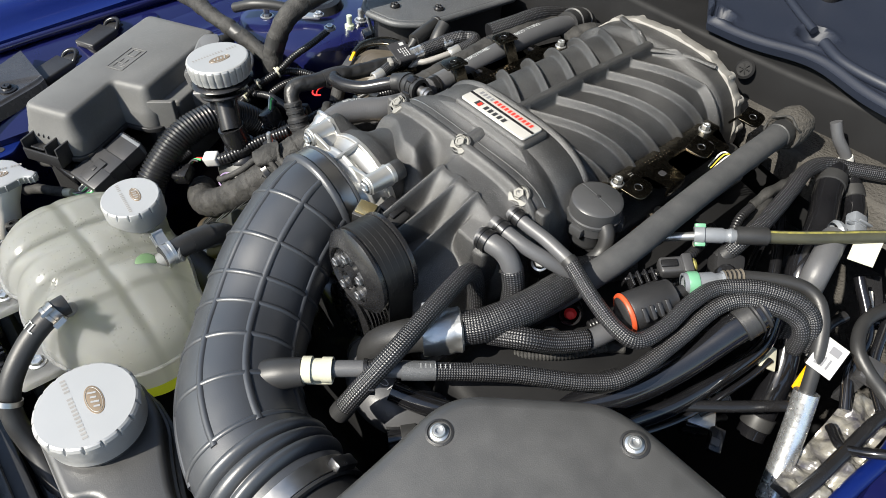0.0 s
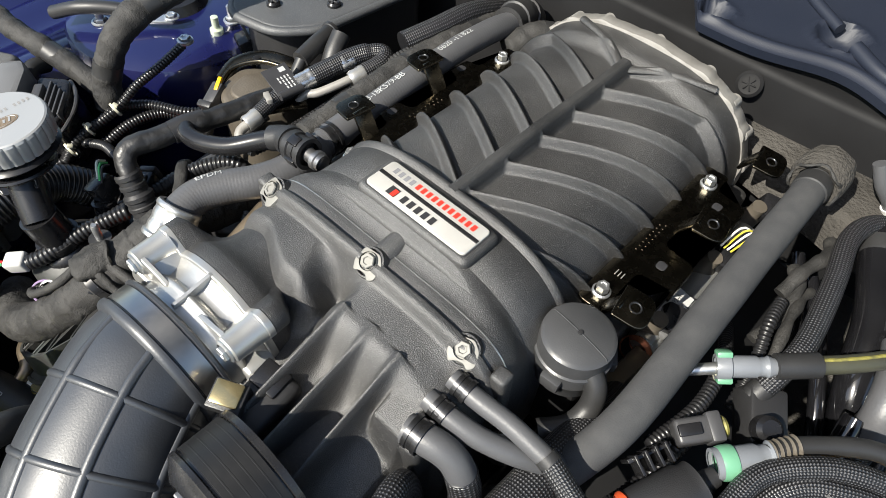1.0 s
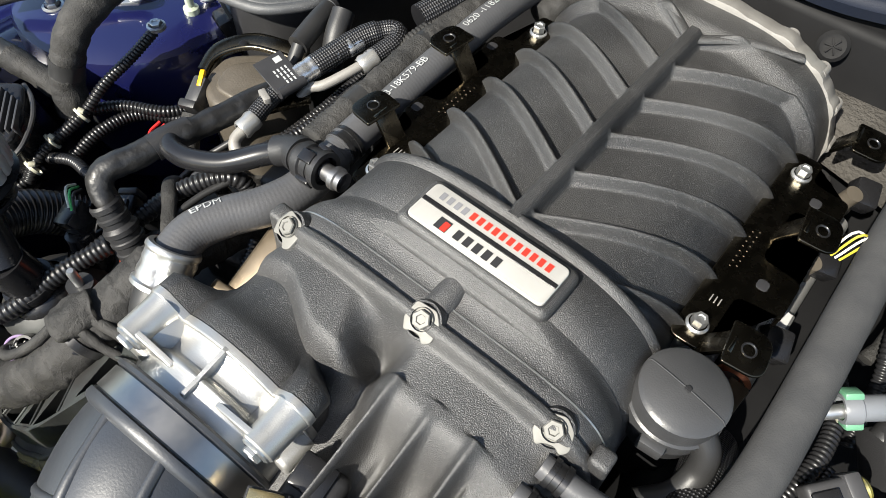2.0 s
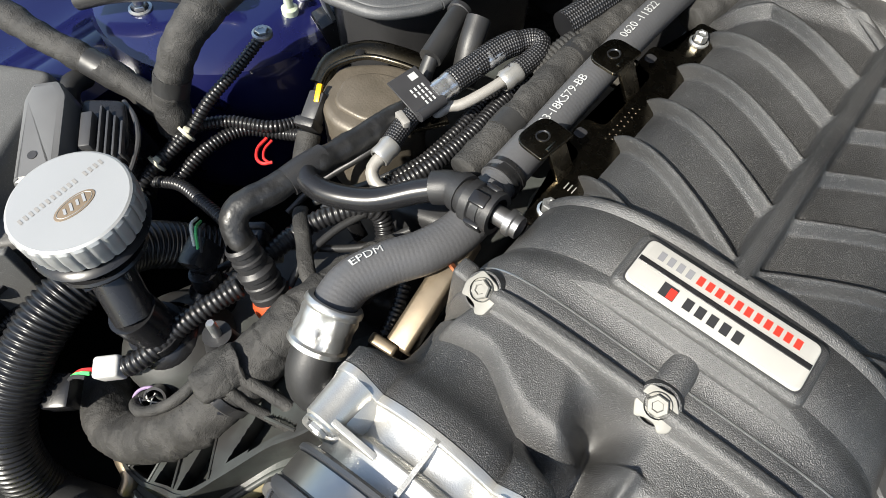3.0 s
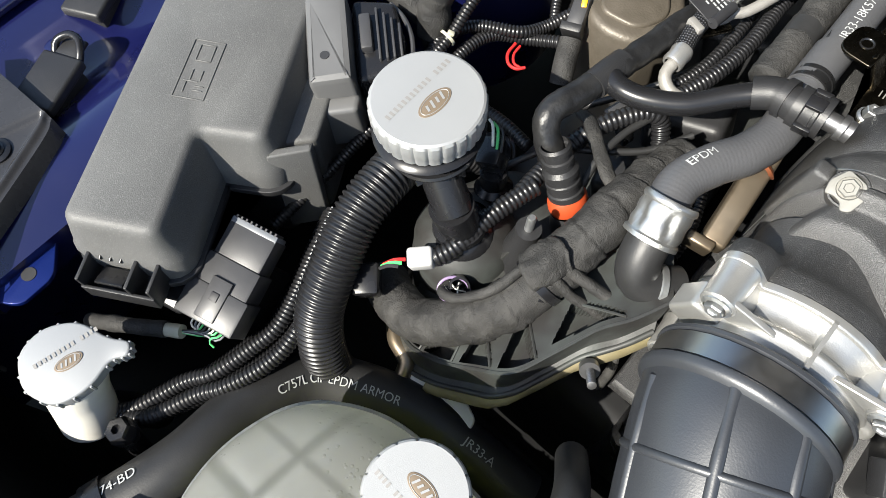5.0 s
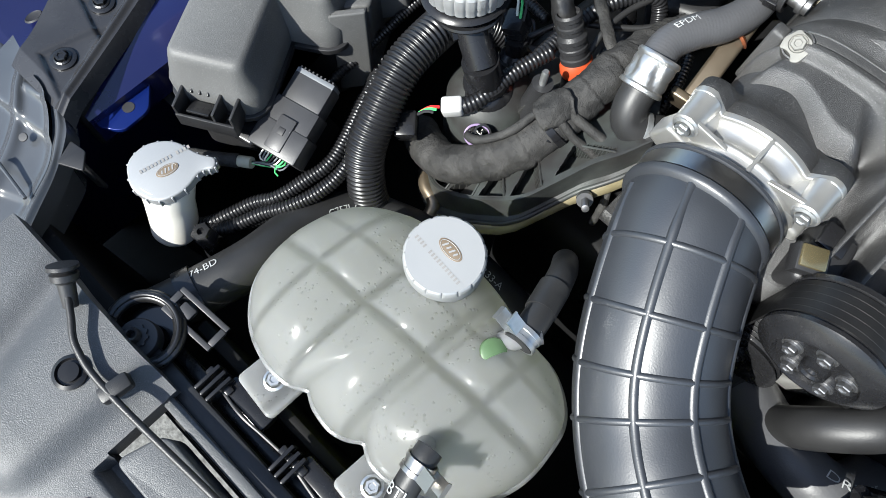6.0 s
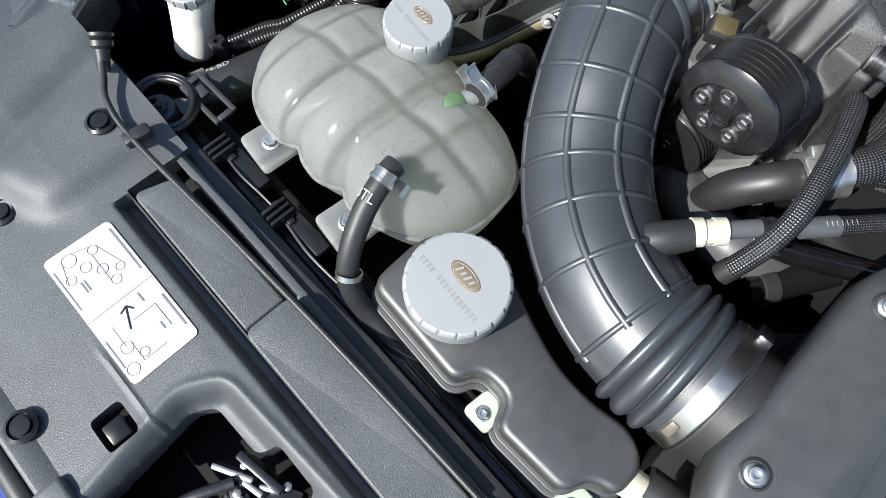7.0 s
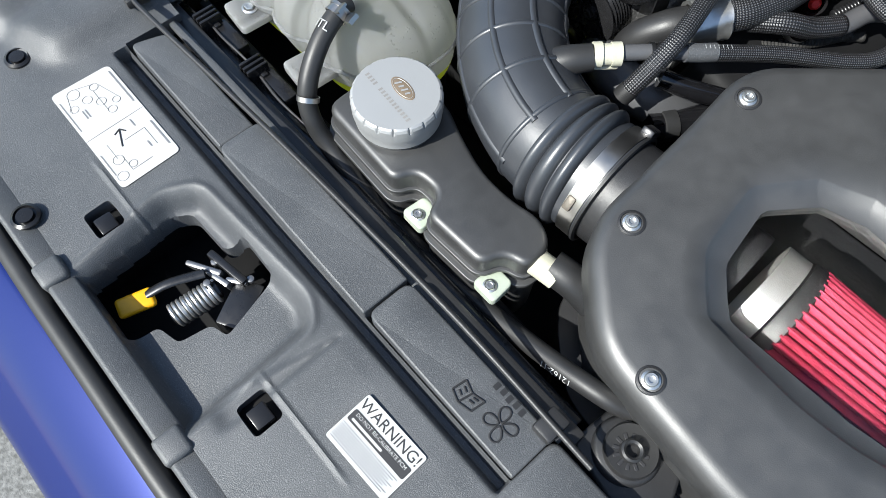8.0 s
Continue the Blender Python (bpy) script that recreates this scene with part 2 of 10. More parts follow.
M["cowl"] = material("cowl_panel_plastic", (0.011, 0.0145, 0.025), 0.52, 0, spot=(0.016, 0.020, 0.032), spot_scale=6, grain=0.0003, grain_scale=1200, spec=0.35)
M["black_steel"] = material("black_dipped_steel", (0.026, 0.026, 0.028), 0.27, 0.0, spot=(0.05, 0.05, 0.052), spot_scale=20, rough_var=0.08, grain=0.0002, grain_scale=500)
M["lamp_grey"] = material("grey_lamp_housing", (0.050, 0.054, 0.060), 0.24, 0, spot=(0.075, 0.079, 0.085), spot_scale=12, rough_var=0.1, coat=0.4)
# near-black base: the deep shade of gaps and bay bottom is in the colour
M["dark_bay"] = material("near_black_with_shade", (0.007, 0.007, 0.0075), 0.65, 0, spot=(0.014, 0.014, 0.0145), spot_scale=15, spec=0.2)
M["asphalt"] = material("grey_gravel_asphalt", (0.10, 0.10, 0.095), 0.9, 0, spot=(0.25, 0.25, 0.24), spot_scale=90, spot_amount=0.8, grain=0.006, grain_scale=200)
M["wire_blue"] = material("blue_wire", (0.10, 0.16, 0.6), 0.4)
M["wire_green"] = material("green_wire", (0.08, 0.5, 0.15), 0.4)
M["wire_white"] = material("white_wire", (0.7, 0.68, 0.62), 0.4)
M["wire_yellow"] = material("yellow_wire", (0.42, 0.36, 0.04), 0.4)
M["wire_violet"] = material("violet_wire", (0.22, 0.16, 0.28), 0.4)
M["yellow_line"] = material("yellow_striped_sleeve", (0.035, 0.035, 0.025), 0.45, 0, spot=(0.06, 0.06, 0.035), spot_scale=60)
M["yellow_stripe"] = material("faded_yellow_stripe", (0.22, 0.20, 0.045), 0.5, 0, spot=(0.05, 0.05, 0.03), spot_scale=160, spot_amount=0.8)
M["black_gloss"] = material("glossy_black_paint", (0.006, 0.006, 0.007), 0.14, 0, spot_scale=30, coat=0.6)
M["film"] = material("crinkled_film", (0.26, 0.25, 0.22), 0.2, 0.3, spot=(0.03, 0.03, 0.05), spot_scale=70, spot_amount=0.9, grain=0.003, grain_scale=120, bump=0.7)
M["cover_plastic"] = material("dusty_cam_cover_plastic", (0.024, 0.023, 0.022), 0.52, 0, spot=(0.060, 0.07, 0.066), spot_scale=28, spot_amount=0.7, rough_var=0.12, grain=0.0003, grain_scale=900)
M["gold_cap"] = material("gold_passivated_cap", (0.42, 0.35, 0.19), 0.22, 0.85, spot=(0.34, 0.27, 0.13), spot_scale=60, rough_var=0.06)
M["wrap"] = material("black_crinkled_wrap", (0.011, 0.011, 0.0115), 0.42, 0, spot=(0.030, 0.030, 0.030), spot_scale=60, rough_var=0.14, grain=0.0022, grain_scale=110, bump=0.45)
M["bronze_bar"] = material("tan_plated_steel", (0.22, 0.18, 0.13), 0.36, 0.8, spot=(0.17, 0.125, 0.08), spot_scale=35, rough_var=0.1)
M["copper"] = material("copper_washer", (0.45, 0.16, 0.08), 0.35, 0.8, spot_scale=60)
M["braid"] = braid_material("black_braided_sleeve", (0.009, 0.009, 0.010), (0.095, 0.095, 0.10), 11, 0.0046, 0.36, 0.52)
M["braid_fine"] = braid_material("fine_braided_sleeve", (0.009, 0.009, 0.010), (0.095, 0.095, 0.10), 11, 0.0046, 0.36, 0.52)
M["braid_big"] = braid_material("wide_braided_sleeve", (0.009, 0.009, 0.010), (0.10, 0.10, 0.105), 22, 0.0050, 0.36, 0.52)


def tank_material():
    m = material("translucent_tank_plastic", (0.36, 0.362, 0.362), 0.20, 0, spot=(0.30, 0.302, 0.300), spot_scale=9, rough_var=0.06)
    b = m.node_tree.nodes["Principled BSDF"]
    nt = m.node_tree
    tc = nt.nodes.new("ShaderNodeTexCoord")
    vo = nt.nodes.new("ShaderNodeTexVoronoi")
    vo.inputs["Scale"].default_value = 210
    nt.links.new(tc.outputs["Object"], vo.inputs["Vector"])
    mr = nt.nodes.new("ShaderNodeMapRange")
    mr.inputs["From Min"].default_value, mr.inputs["From Max"].default_value = 0.12, 0.28
    mr.inputs["To Min"].default_value, mr.inputs["To Max"].default_value = 1, 0
    nt.links.new(vo.outputs["Distance"], mr.inputs["Value"])
    no = nt.nodes.new("ShaderNodeTexNoise")
    no.inputs["Scale"].default_value = 22
    nt.links.new(tc.outputs["Object"], no.inputs["Vector"])
    mask = math_node(nt, "MULTIPLY", mr.outputs["Result"], math_node(nt, "GREATER_THAN", no.outputs["Fac"], 0.52))
    # inner baffles seen through the plastic as soft grey bands
    sep = nt.nodes.new("ShaderNodeSeparateXYZ")
    nt.links.new(tc.outputs["Object"], sep.inputs[0])
    band = None
    for axis, at, width, slope in ((1, 0.005, 0.0065, 0.05), (0, 0.013, 0.006, 0.08), (0, -0.047, 0.006, 0.08), (0, -0.094, 0.0055, 0.08), (0, 0.066, 0.006, 0.08), (1, 0.042, 0.0045, 0.05)):
        off = math_node(nt, "SUBTRACT", sep.outputs[axis], at)
        off = math_node(nt, "SUBTRACT", off, math_node(nt, "MULTIPLY", sep.outputs[1 - axis], slope))
        one = nt.nodes.new("ShaderNodeMapRange")
        one.interpolation_type = "SMOOTHSTEP"
        one.inputs["From Min"].default_value, one.inputs["From Max"].default_value = width * 0.25, width
        one.inputs["To Min"].default_value, one.inputs["To Max"].default_value = 1, 0
        nt.links.new(math_node(nt, "ABSOLUTE", off), one.inputs["Value"])
        band = one.outputs["Result"] if band is None else math_node(nt, "MAXIMUM", band, one.outputs["Result"])
    mix = nt.nodes.new("ShaderNodeMix")
    mix.data_type = "RGBA"
    nt.links.new(math_node(nt, "MULTIPLY", band, 0.5), mix.inputs["Factor"])
    ramp = [n for n in nt.nodes if n.type == "VALTORGB"][0]
    nt.links.new(ramp.outputs["Color"], mix.inputs["A"])
    mix.inputs["B"].default_value = (0.10, 0.10, 0.105, 1)
    nt.links.new(mix.outputs["Result"], b.inputs["Base Color"])
    bp = nt.nodes.new("ShaderNodeBump")
    bp.inputs["Strength"].default_value = 0.8
    bp.inputs["Distance"].default_value = 0.0015
    nt.links.new(mask, bp.inputs["Height"])
    nt.links.new(bp.outputs["Normal"], b.inputs["Normal"])
    b.inputs["Subsurface Weight"].default_value = 1.0
    b.inputs["Subsurface Radius"].default_value = (1.0, 0.95, 0.85)
    b.inputs["Subsurface Scale"].default_value = 0.026
    # part of the light passes through the thin wall
    thin = nt.nodes.new("ShaderNodeBsdfTranslucent")
    thin.inputs["Color"].default_value = (0.60, 0.605, 0.59, 1)
    both = nt.nodes.new("ShaderNodeMixShader")
    both.inputs["Fac"].default_value = 0.60
    nt.links.new(b.outputs["BSDF"], both.inputs[1])
    nt.links.new(thin.outputs["BSDF"], both.inputs[2])
    out = [n for n in nt.nodes if n.type == "OUTPUT_MATERIAL"][0]
    nt.links.new(both.outputs["Shader"], out.inputs["Surface"])
    return m


def filled_material():
    """Tank plastic with coolant behind it: half of the light passes and comes out yellow-green."""
    m = material("coolant_filled_tank_plastic", (0.44, 0.50, 0.05), 0.20, 0, spot=(0.38, 0.44, 0.04), spot_scale=12, rough_var=0.06)
    nt = m.node_tree
    thin = nt.nodes.new("ShaderNodeBsdfTranslucent")
    thin.inputs["Color"].default_value = (0.78, 0.86, 0.06, 1)
    both = nt.nodes.new("ShaderNodeMixShader")
    nt.links.new(nt.nodes["Principled BSDF"].outputs["BSDF"], both.inputs[1])
    nt.links.new(thin.outputs["BSDF"], both.inputs[2])
    out = [n for n in nt.nodes if n.type == "OUTPUT_MATERIAL"][0]
    nt.links.new(both.outputs["Shader"], out.inputs["Surface"])
    return m


M["tank"] = tank_material()
M["tank_full"] = filled_material()


def glass_material():
    m = bpy.data.materials.new("clear_window_plastic")
    m.use_nodes = True
    b = m.node_tree.nodes["Principled BSDF"]
    b.inputs["Transmission Weight"].default_value = 1.0
    b.inputs["Roughness"].default_value = 0.02
    b.inputs["IOR"].default_value = 1.35
    return m


M["glass"] = glass_material()

# ---- building tools ----
BASE = {}


def thing(name, label, category, at=(0, 0, 0), group="", kind=""):
    ob = new(name)
    ob.empty_display_size = 0.02
    ob.location = at
    BASE[ob] = Vector(at)
    return tagged(ob, label, category, group, kind)


def finish(name, bm, mat, base, smooth=True, sharp=40):
    bmesh.ops.recalc_face_normals(bm, faces=bm.faces)
    me = bpy.data.meshes.new(name)
    bm.to_mesh(me)
    bm.free()
    me.transform(Matrix.Translation(-base))
    me.materials.append(M[mat])
    if smooth:
        me.shade_smooth()
        me.set_sharp_from_angle(angle=radians(sharp))
    return me


def part(name, bm, mat, parent, label="", smooth=True, sharp=40):
    """One mesh, built in world coordinates, as a part of a thing or of another part."""
    base = BASE[parent]
    ob = new(name, finish(name, bm, mat, base, smooth, sharp))
    ob.parent = parent
    BASE[ob] = base
    if label:
        ob["label"] = label
    return ob


def solo(name, bm, mat, label, category, group="", kind="", smooth=True, sharp=40):
    """A thing that is one mesh."""
    pts = [v.co for v in bm.verts]
    base = Vector((sum(p.x for p in pts) / len(pts), sum(p.y for p in pts) / len(pts), min(p.z for p in pts)))
    ob = new(name, finish(name, bm, mat, base, smooth, sharp))
    ob.location = base
    BASE[ob] = base
    return tagged(ob, label, category, group, kind)


def piece(name, me, parent, m, label=""):
    """A repeated part that shares its mesh; m is its pose in the world."""
    ob = new(name, me)
    ob.parent = parent
    ob.matrix_local = Matrix.Translation(-BASE[parent]) @ m
    if label:
        ob["label"] = label
    return ob


def axis_pose(at, axis, hint=(0, 0, 1)):
    """A pose whose z points along axis."""
    z = Vector(axis).normalized()
    h = Vector(hint)
    if abs(z.dot(h.normalized())) > 0.98:
        h = Vector((0, 1, 0))
    x = h.cross(z).normalized()
    y = z.cross(x)
    return Matrix.Translation(at) @ Matrix((x, y, z)).transposed().to_4x4()


def smooth_path(pts, step=0.004):
    """A Catmull-Rom curve through the points, at even steps."""
    p = [Vector(q) for q in pts]
    p = [p[0] * 2 - p[1]] + p + [p[-1] * 2 - p[-2]]
    fine = []
    for i in range(1, len(p) - 2):
        a, b, c, d = p[i - 1], p[i], p[i + 1], p[i + 2]
        for k in range(24):
            t = k / 24
            fine.append(0.5 * (2 * b + (c - a) * t + (2 * a - 5 * b + 4 * c - d) * t * t + (3 * b - a - 3 * c + d) * t ** 3))
    fine.append(p[-2])
    run = [0.0]
    for a, b in zip(fine, fine[1:]):
        run.append(run[-1] + (b - a).length)
    count = max(2, int(run[-1] / step))
    out, j = [], 0
    for k in range(count + 1):
        s = run[-1] * k / count
        while j < len(run) - 2 and run[j + 1] < s:
            j += 1
        f = (s - run[j]) / max(1e-9, run[j + 1] - run[j])
        out.append(fine[j].lerp(fine[j + 1], f))
    return out, run[-1]


def frames_along(path):
    """Axes that turn as little as possible along a path: tangent, side, up."""
    out = []
    up = Vector((0, 0, 1))
    for i, q in enumerate(path):
        t = (path[min(i + 1, len(path) - 1)] - path[max(i - 1, 0)]).normalized()
        if i == 0 and abs(t.z) > 0.95:
            up = Vector((0, 1, 0))
        side = t.cross(up)
        if side.length < 1e-4:
            side = Vector((1, 0, 0))
        side.normalize()
        up = side.cross(t).normalized()
        out.append((t, side, up))
    return out


def sweep(bm, pts, radius, n=14, step=0.004, caps=True, flat=1.0):
    """A tube along a smooth path. radius: a number, or a function of the length run and the whole length. flat: height over width."""
    path, total = smooth_path(pts, step)
    uv = bm.loops.layers.uv.verify()
    rings = []
    for i, (q, (t, side, up)) in enumerate(zip(path, frames_along(path))):
        s = total * i / (len(path) - 1)
        r = radius(s, total) if callable(radius) else radius
        rings.append([bm.verts.new(q + side * (r * math.cos(a)) + up * (r * flat * math.sin(a))) for a in [2 * math.pi * k / n for k in range(n)]])
    for i in range(len(rings) - 1):
        for k in range(n):
            f = bm.faces.new((rings[i][k], rings[i][(k + 1) % n], rings[i + 1][(k + 1) % n], rings[i + 1][k]))
            for loop, (u, w) in zip(f.loops, ((k, i), (k + 1, i), (k + 1, i + 1), (k, i + 1))):
                loop[uv].uv = (u / n, w * total / (len(path) - 1))
    if caps:
        bm.faces.new(list(reversed(rings[0])))
        bm.faces.new(rings[-1])
    return bm


def tube(pts, radius, **kw):
    return sweep(bmesh.new(), pts, radius, **kw)


def crumple(bm, big=0.0016, small=0.0006):
    """Folds and creases of loose cloth wrap."""
    for v in bm.verts:
        v.co += noise.noise_vector(v.co * 85) * big + noise.noise_vector(v.co * 240) * small
    return bm


def wobble(r, amount, seed=0.0, scale=30):
    """A radius that swells and shrinks a little along the way."""
    return lambda s, total: r * (1 + amount * noise.noise((s * scale, seed, 0.3)))


def corrugated(r, depth, pitch):
    def f(s, total):
        return r - depth * (0.5 + 0.5 * math.cos(2 * math.pi * s / pitch)) ** 2
    return f


def lathe(profile, m, n=32, bm=None, flute=None):
    """A turned body: profile of (radius, height) about the z axis of the pose m. flute: a function of angle and height that scales the radius."""
    bm = bm or bmesh.new()
    rings = []
    for r, h in profile:
        if r < 1e-6:
            rings.append([bm.verts.new(m @ Vector((0, 0, h)))])
        else:
            ring = []
            for k in range(n):
                a = 2 * math.pi * k / n
                q = r * (flute(a, h) if flute else 1)
                ring.append(bm.verts.new(m @ Vector((q * math.cos(a), q * math.sin(a), h))))
            rings.append(ring)
    for a, b in zip(rings, rings[1:]):
        if len(a) == 1 and len(b) == 1:
            continue
        for k in range(n):
            q = (k + 1) % n
            if len(a) == 1:
                bm.faces.new((a[0], b[q], b[k]))
            elif len(b) == 1:
                bm.faces.new((a[k], a[q], b[0]))
            else:
                bm.faces.new((a[k], a[q], b[q], b[k]))
    return bm


def box(m, sx, sy, sz, bevel=0.002, segments=2, bm=None, taper=1.0):
    """A block with rounded edges, centred on the pose m; taper scales its top."""
    bm = bm or bmesh.new()
    got = bmesh.ops.create_cube(bm, size=1)["verts"]
    for v in got:
        k = taper if v.co.z > 0 else 1
        v.co = Vector((v.co.x * sx * k, v.co.y * sy * k, v.co.z * sz))
    if bevel:
        edges = list({e for v in got for e in v.link_edges})
        made = bmesh.ops.bevel(bm, geom=edges, offset=bevel, segments=segments, affect="EDGES", profile=0.5)
        got = list({v for f in made["faces"] for v in f.verts} | {v for v in got if v.is_valid})
    bmesh.ops.transform(bm, matrix=m, verts=[v for v in got if v.is_valid])
    return bm


def rounded(outline, r, n=5):
    """A closed plan outline with its corners rounded by r (one radius, or one for each corner)."""
    out = []
    pts = [Vector(p) for p in outline]
    for i, p in enumerate(pts):
        a, b = pts[i - 1], pts[(i + 1) % len(pts)]
        rr = r[i] if isinstance(r, (list, tuple)) else r
        d1, d2 = (a - p), (b - p)
        k = min(rr, d1.length * 0.48, d2.length * 0.48)
        s, e = p + d1.normalized() * k, p + d2.normalized() * k
        for j in range(n + 1):
            t = j / n
            out.append(s * (1 - t) ** 2 + p * 2 * t * (1 - t) + e * t * t)
    return out


def inset(outline, d):
    """The outline moved inwards by d (it runs anticlockwise)."""
    out = []
    n = len(outline)
    for i in range(n):
        t = (outline[(i + 1) % n] - outline[i - 1])
        if t.length < 1e-9:
            t = Vector((1, 0))
        t.normalize()
        out.append(outline[i] + Vector((-t.y, t.x)) * d)
    return out


def plan_distance(poly, x, y):
    """How far a plan point lies inside (plus) or outside (minus) a closed outline, and the nearest point on it."""
    best, near, inside = 1e9, None, False
    n = len(poly)
    for i in range(n):
        ax, ay = poly[i]
        bx, by = poly[(i + 1) % n]
        dx, dy = bx - ax, by - ay
        u = max(0, min(1, ((x - ax) * dx + (y - ay) * dy) / (dx * dx + dy * dy + 1e-12)))
        px, py = ax + u * dx, ay + u * dy
        d = math.hypot(x - px, y - py)
        if d < best:
            best, near = d, (px, py)
        if (ay > y) != (by > y) and x < ax + (y - ay) / (by - ay) * dx:
            inside = not inside
    return (best if inside else -best), near


def slab(outline, z0, z1, edge=0.003, bm=None, m=None, top=None, segs=3):
    """A plate over a plan outline, with a rounded upper edge. top: a function of x and y added to the height of the upper face."""
    bm = bm or bmesh.new()
    area = sum(a.x * b.y - b.x * a.y for a, b in zip(outline, outline[1:] + outline[:1]))
    if area < 0:
        outline = list(reversed(outline))
    m = m or Matrix.Identity(4)
    top = top or (lambda x, y: 0.0)
    rows = [(outline, z0)]
    for k in range(segs + 1):
        a = math.pi / 2 * k / segs
        rows.append((inset(outline, edge * (1 - math.cos(a))), z1 - edge + edge * math.sin(a)))
    rings = []
    for o, z in rows:
        rings.append([bm.verts.new(m @ Vector((p.x, p.y, z + (top(p.x, p.y) if z > z0 else 0)))) for p in o])
    n = len(outline)
    for a, b in zip(rings, rings[1:]):
        for k in range(n):
            bm.faces.new((a[k], a[(k + 1) % n], b[(k + 1) % n], b[k]))
    cap = bm.faces.new(rings[-1])
    foot = bm.faces.new(list(reversed(rings[0])))
    bmesh.ops.triangulate(bm, faces=[cap, foot])
    return bm


def field(x0, x1, y0, y1, nx, ny, height, floor=None):
    """A sheet over a plan rectangle with its height given by a function; with skirts down to floor."""
    bm = bmesh.new()
    g = [[bm.verts.new((x0 + (x1 - x0) * i / nx, y0 + (y1 - y0) * j / ny, height(x0 + (x1 - x0) * i / nx, y0 + (y1 - y0) * j / ny)))
          for i in range(nx + 1)] for j in range(ny + 1)]
    for j in range(ny):
        for i in range(nx):
            bm.faces.new((g[j][i], g[j][i + 1], g[j + 1][i + 1], g[j + 1][i]))
    if floor is not None:
        rim = g[0] + [row[-1] for row in g[1:]] + list(reversed(g[-1][:-1])) + [row[0] for row in reversed(g[1:-1])]
        low = [bm.verts.new((v.co.x, v.co.y, floor)) for v in rim]
        for k in range(len(rim)):
            q = (k + 1) % len(rim)
            bm.faces.new((rim[k], low[k], low[q], rim[q]))
    return bm


def ribbon(one, two, n, across, height):
    """A sheet between two lines; height takes the point, its share across and its share along."""
    def at(line, u):
        k = u * (len(line) - 1.001)
        return Vector(line[int(k)]).lerp(Vector(line[int(k) + 1]), k - int(k))
    bm = bmesh.new()
    rows = []
    for i in range(n + 1):
        p, q = at(one, i / n), at(two, i / n)
        row = []
        for j in range(across + 1):
            v = p.lerp(q, j / across)
            v.z = height(v, j / across, i / n)
            row.append(bm.verts.new(v))
        rows.append(row)
    for r1, r2 in zip(rows, rows[1:]):
        for j in range(across):
            bm.faces.new((r1[j], r1[j + 1], r2[j + 1], r2[j]))
    bmesh.ops.recalc_face_normals(bm, faces=bm.faces)
    if sum(f.normal.z for f in bm.faces) < 0:
        bmesh.ops.reverse_faces(bm, faces=bm.faces)
    return bm


def hex_bolt_mesh(name, r=0.006, h=0.005, washer=1.5, mat="zinc"):
    """A flanged hexagon bolt head with a dished top."""
    bm = lathe([(r * washer, 0), (r * washer, 0.0012), (r * 1.15, 0.0022)], Matrix.Identity(4), 20)
    lathe([(r, 0.0015), (r, h - 0.0008), (r * 0.9, h), (r * 0.55, h), (r * 0.45, h - 0.001), (0, h - 0.001)], Matrix.Identity(4), 6, bm)
    bmesh.ops.recalc_face_normals(bm, faces=bm.faces)
    me = bpy.data.meshes.new(name)
    bm.to_mesh(me)
    bm.free()
    me.materials.append(M[mat])
    return me


def text_bm(body, size, m, depth=0.0):
    """Letters of the built-in font as a flat mesh on the pose m, centred."""
    cu = bpy.data.curves.new("letters", "FONT")
    cu.body, cu.size, cu.align_x, cu.align_y = body, size, "CENTER", "CENTER"
    cu.resolution_u = 3
    cu.extrude = depth
    ob = bpy.data.objects.new("letters", cu)
    scene.collection.objects.link(ob)
    me = bpy.data.meshes.new_from_object(ob.evaluated_get(bpy.context.evaluated_depsgraph_get()))
    bpy.data.objects.remove(ob)
    bpy.data.curves.remove(cu)
    bm = bmesh.new()
    bm.from_mesh(me)
    bpy.data.meshes.remove(me)
    if m is not None:
        bmesh.ops.transform(bm, matrix=m, verts=bm.verts)
    return bm


def text_on_tube(body, size, pts, radius, along, angle, flip=False, around=False):
    """Letters wrapped on a tube: along is the share of its length at the middle of the word, angle the place round it in degrees."""
    bm = text_bm(body, size, None)
    path, total = smooth_path(pts, 0.002)
    fr = frames_along(path)
    for v in bm.verts:
        x, y = (-v.co.x, -v.co.y) if flip else (v.co.x, v.co.y)
        if around:
            x, y = -y, x
        k = min(max((along * total + x) / total * (len(path) - 1), 0), len(path) - 1.001)
        i = int(k)
        q = path[i].lerp(path[i + 1], k - i)
        a = radians(angle) + y / radius
        t, side, up = fr[i]
        v.co = q + (side * math.cos(a) + up * math.sin(a)) * (radius + 0.0006)
    return bm


def bars(spec, m):
    """Plain thin bars (x, y, width, height) on the pose m."""
    bm = bmesh.new()
    for x, y, w, h in spec:
        q = [bm.verts.new(m @ Vector((x + sx * w / 2, y + sy * h / 2, 0))) for sx, sy in ((-1, -1), (1, -1), (1, 1), (-1, 1))]
        bm.faces.new(q)
    return bm


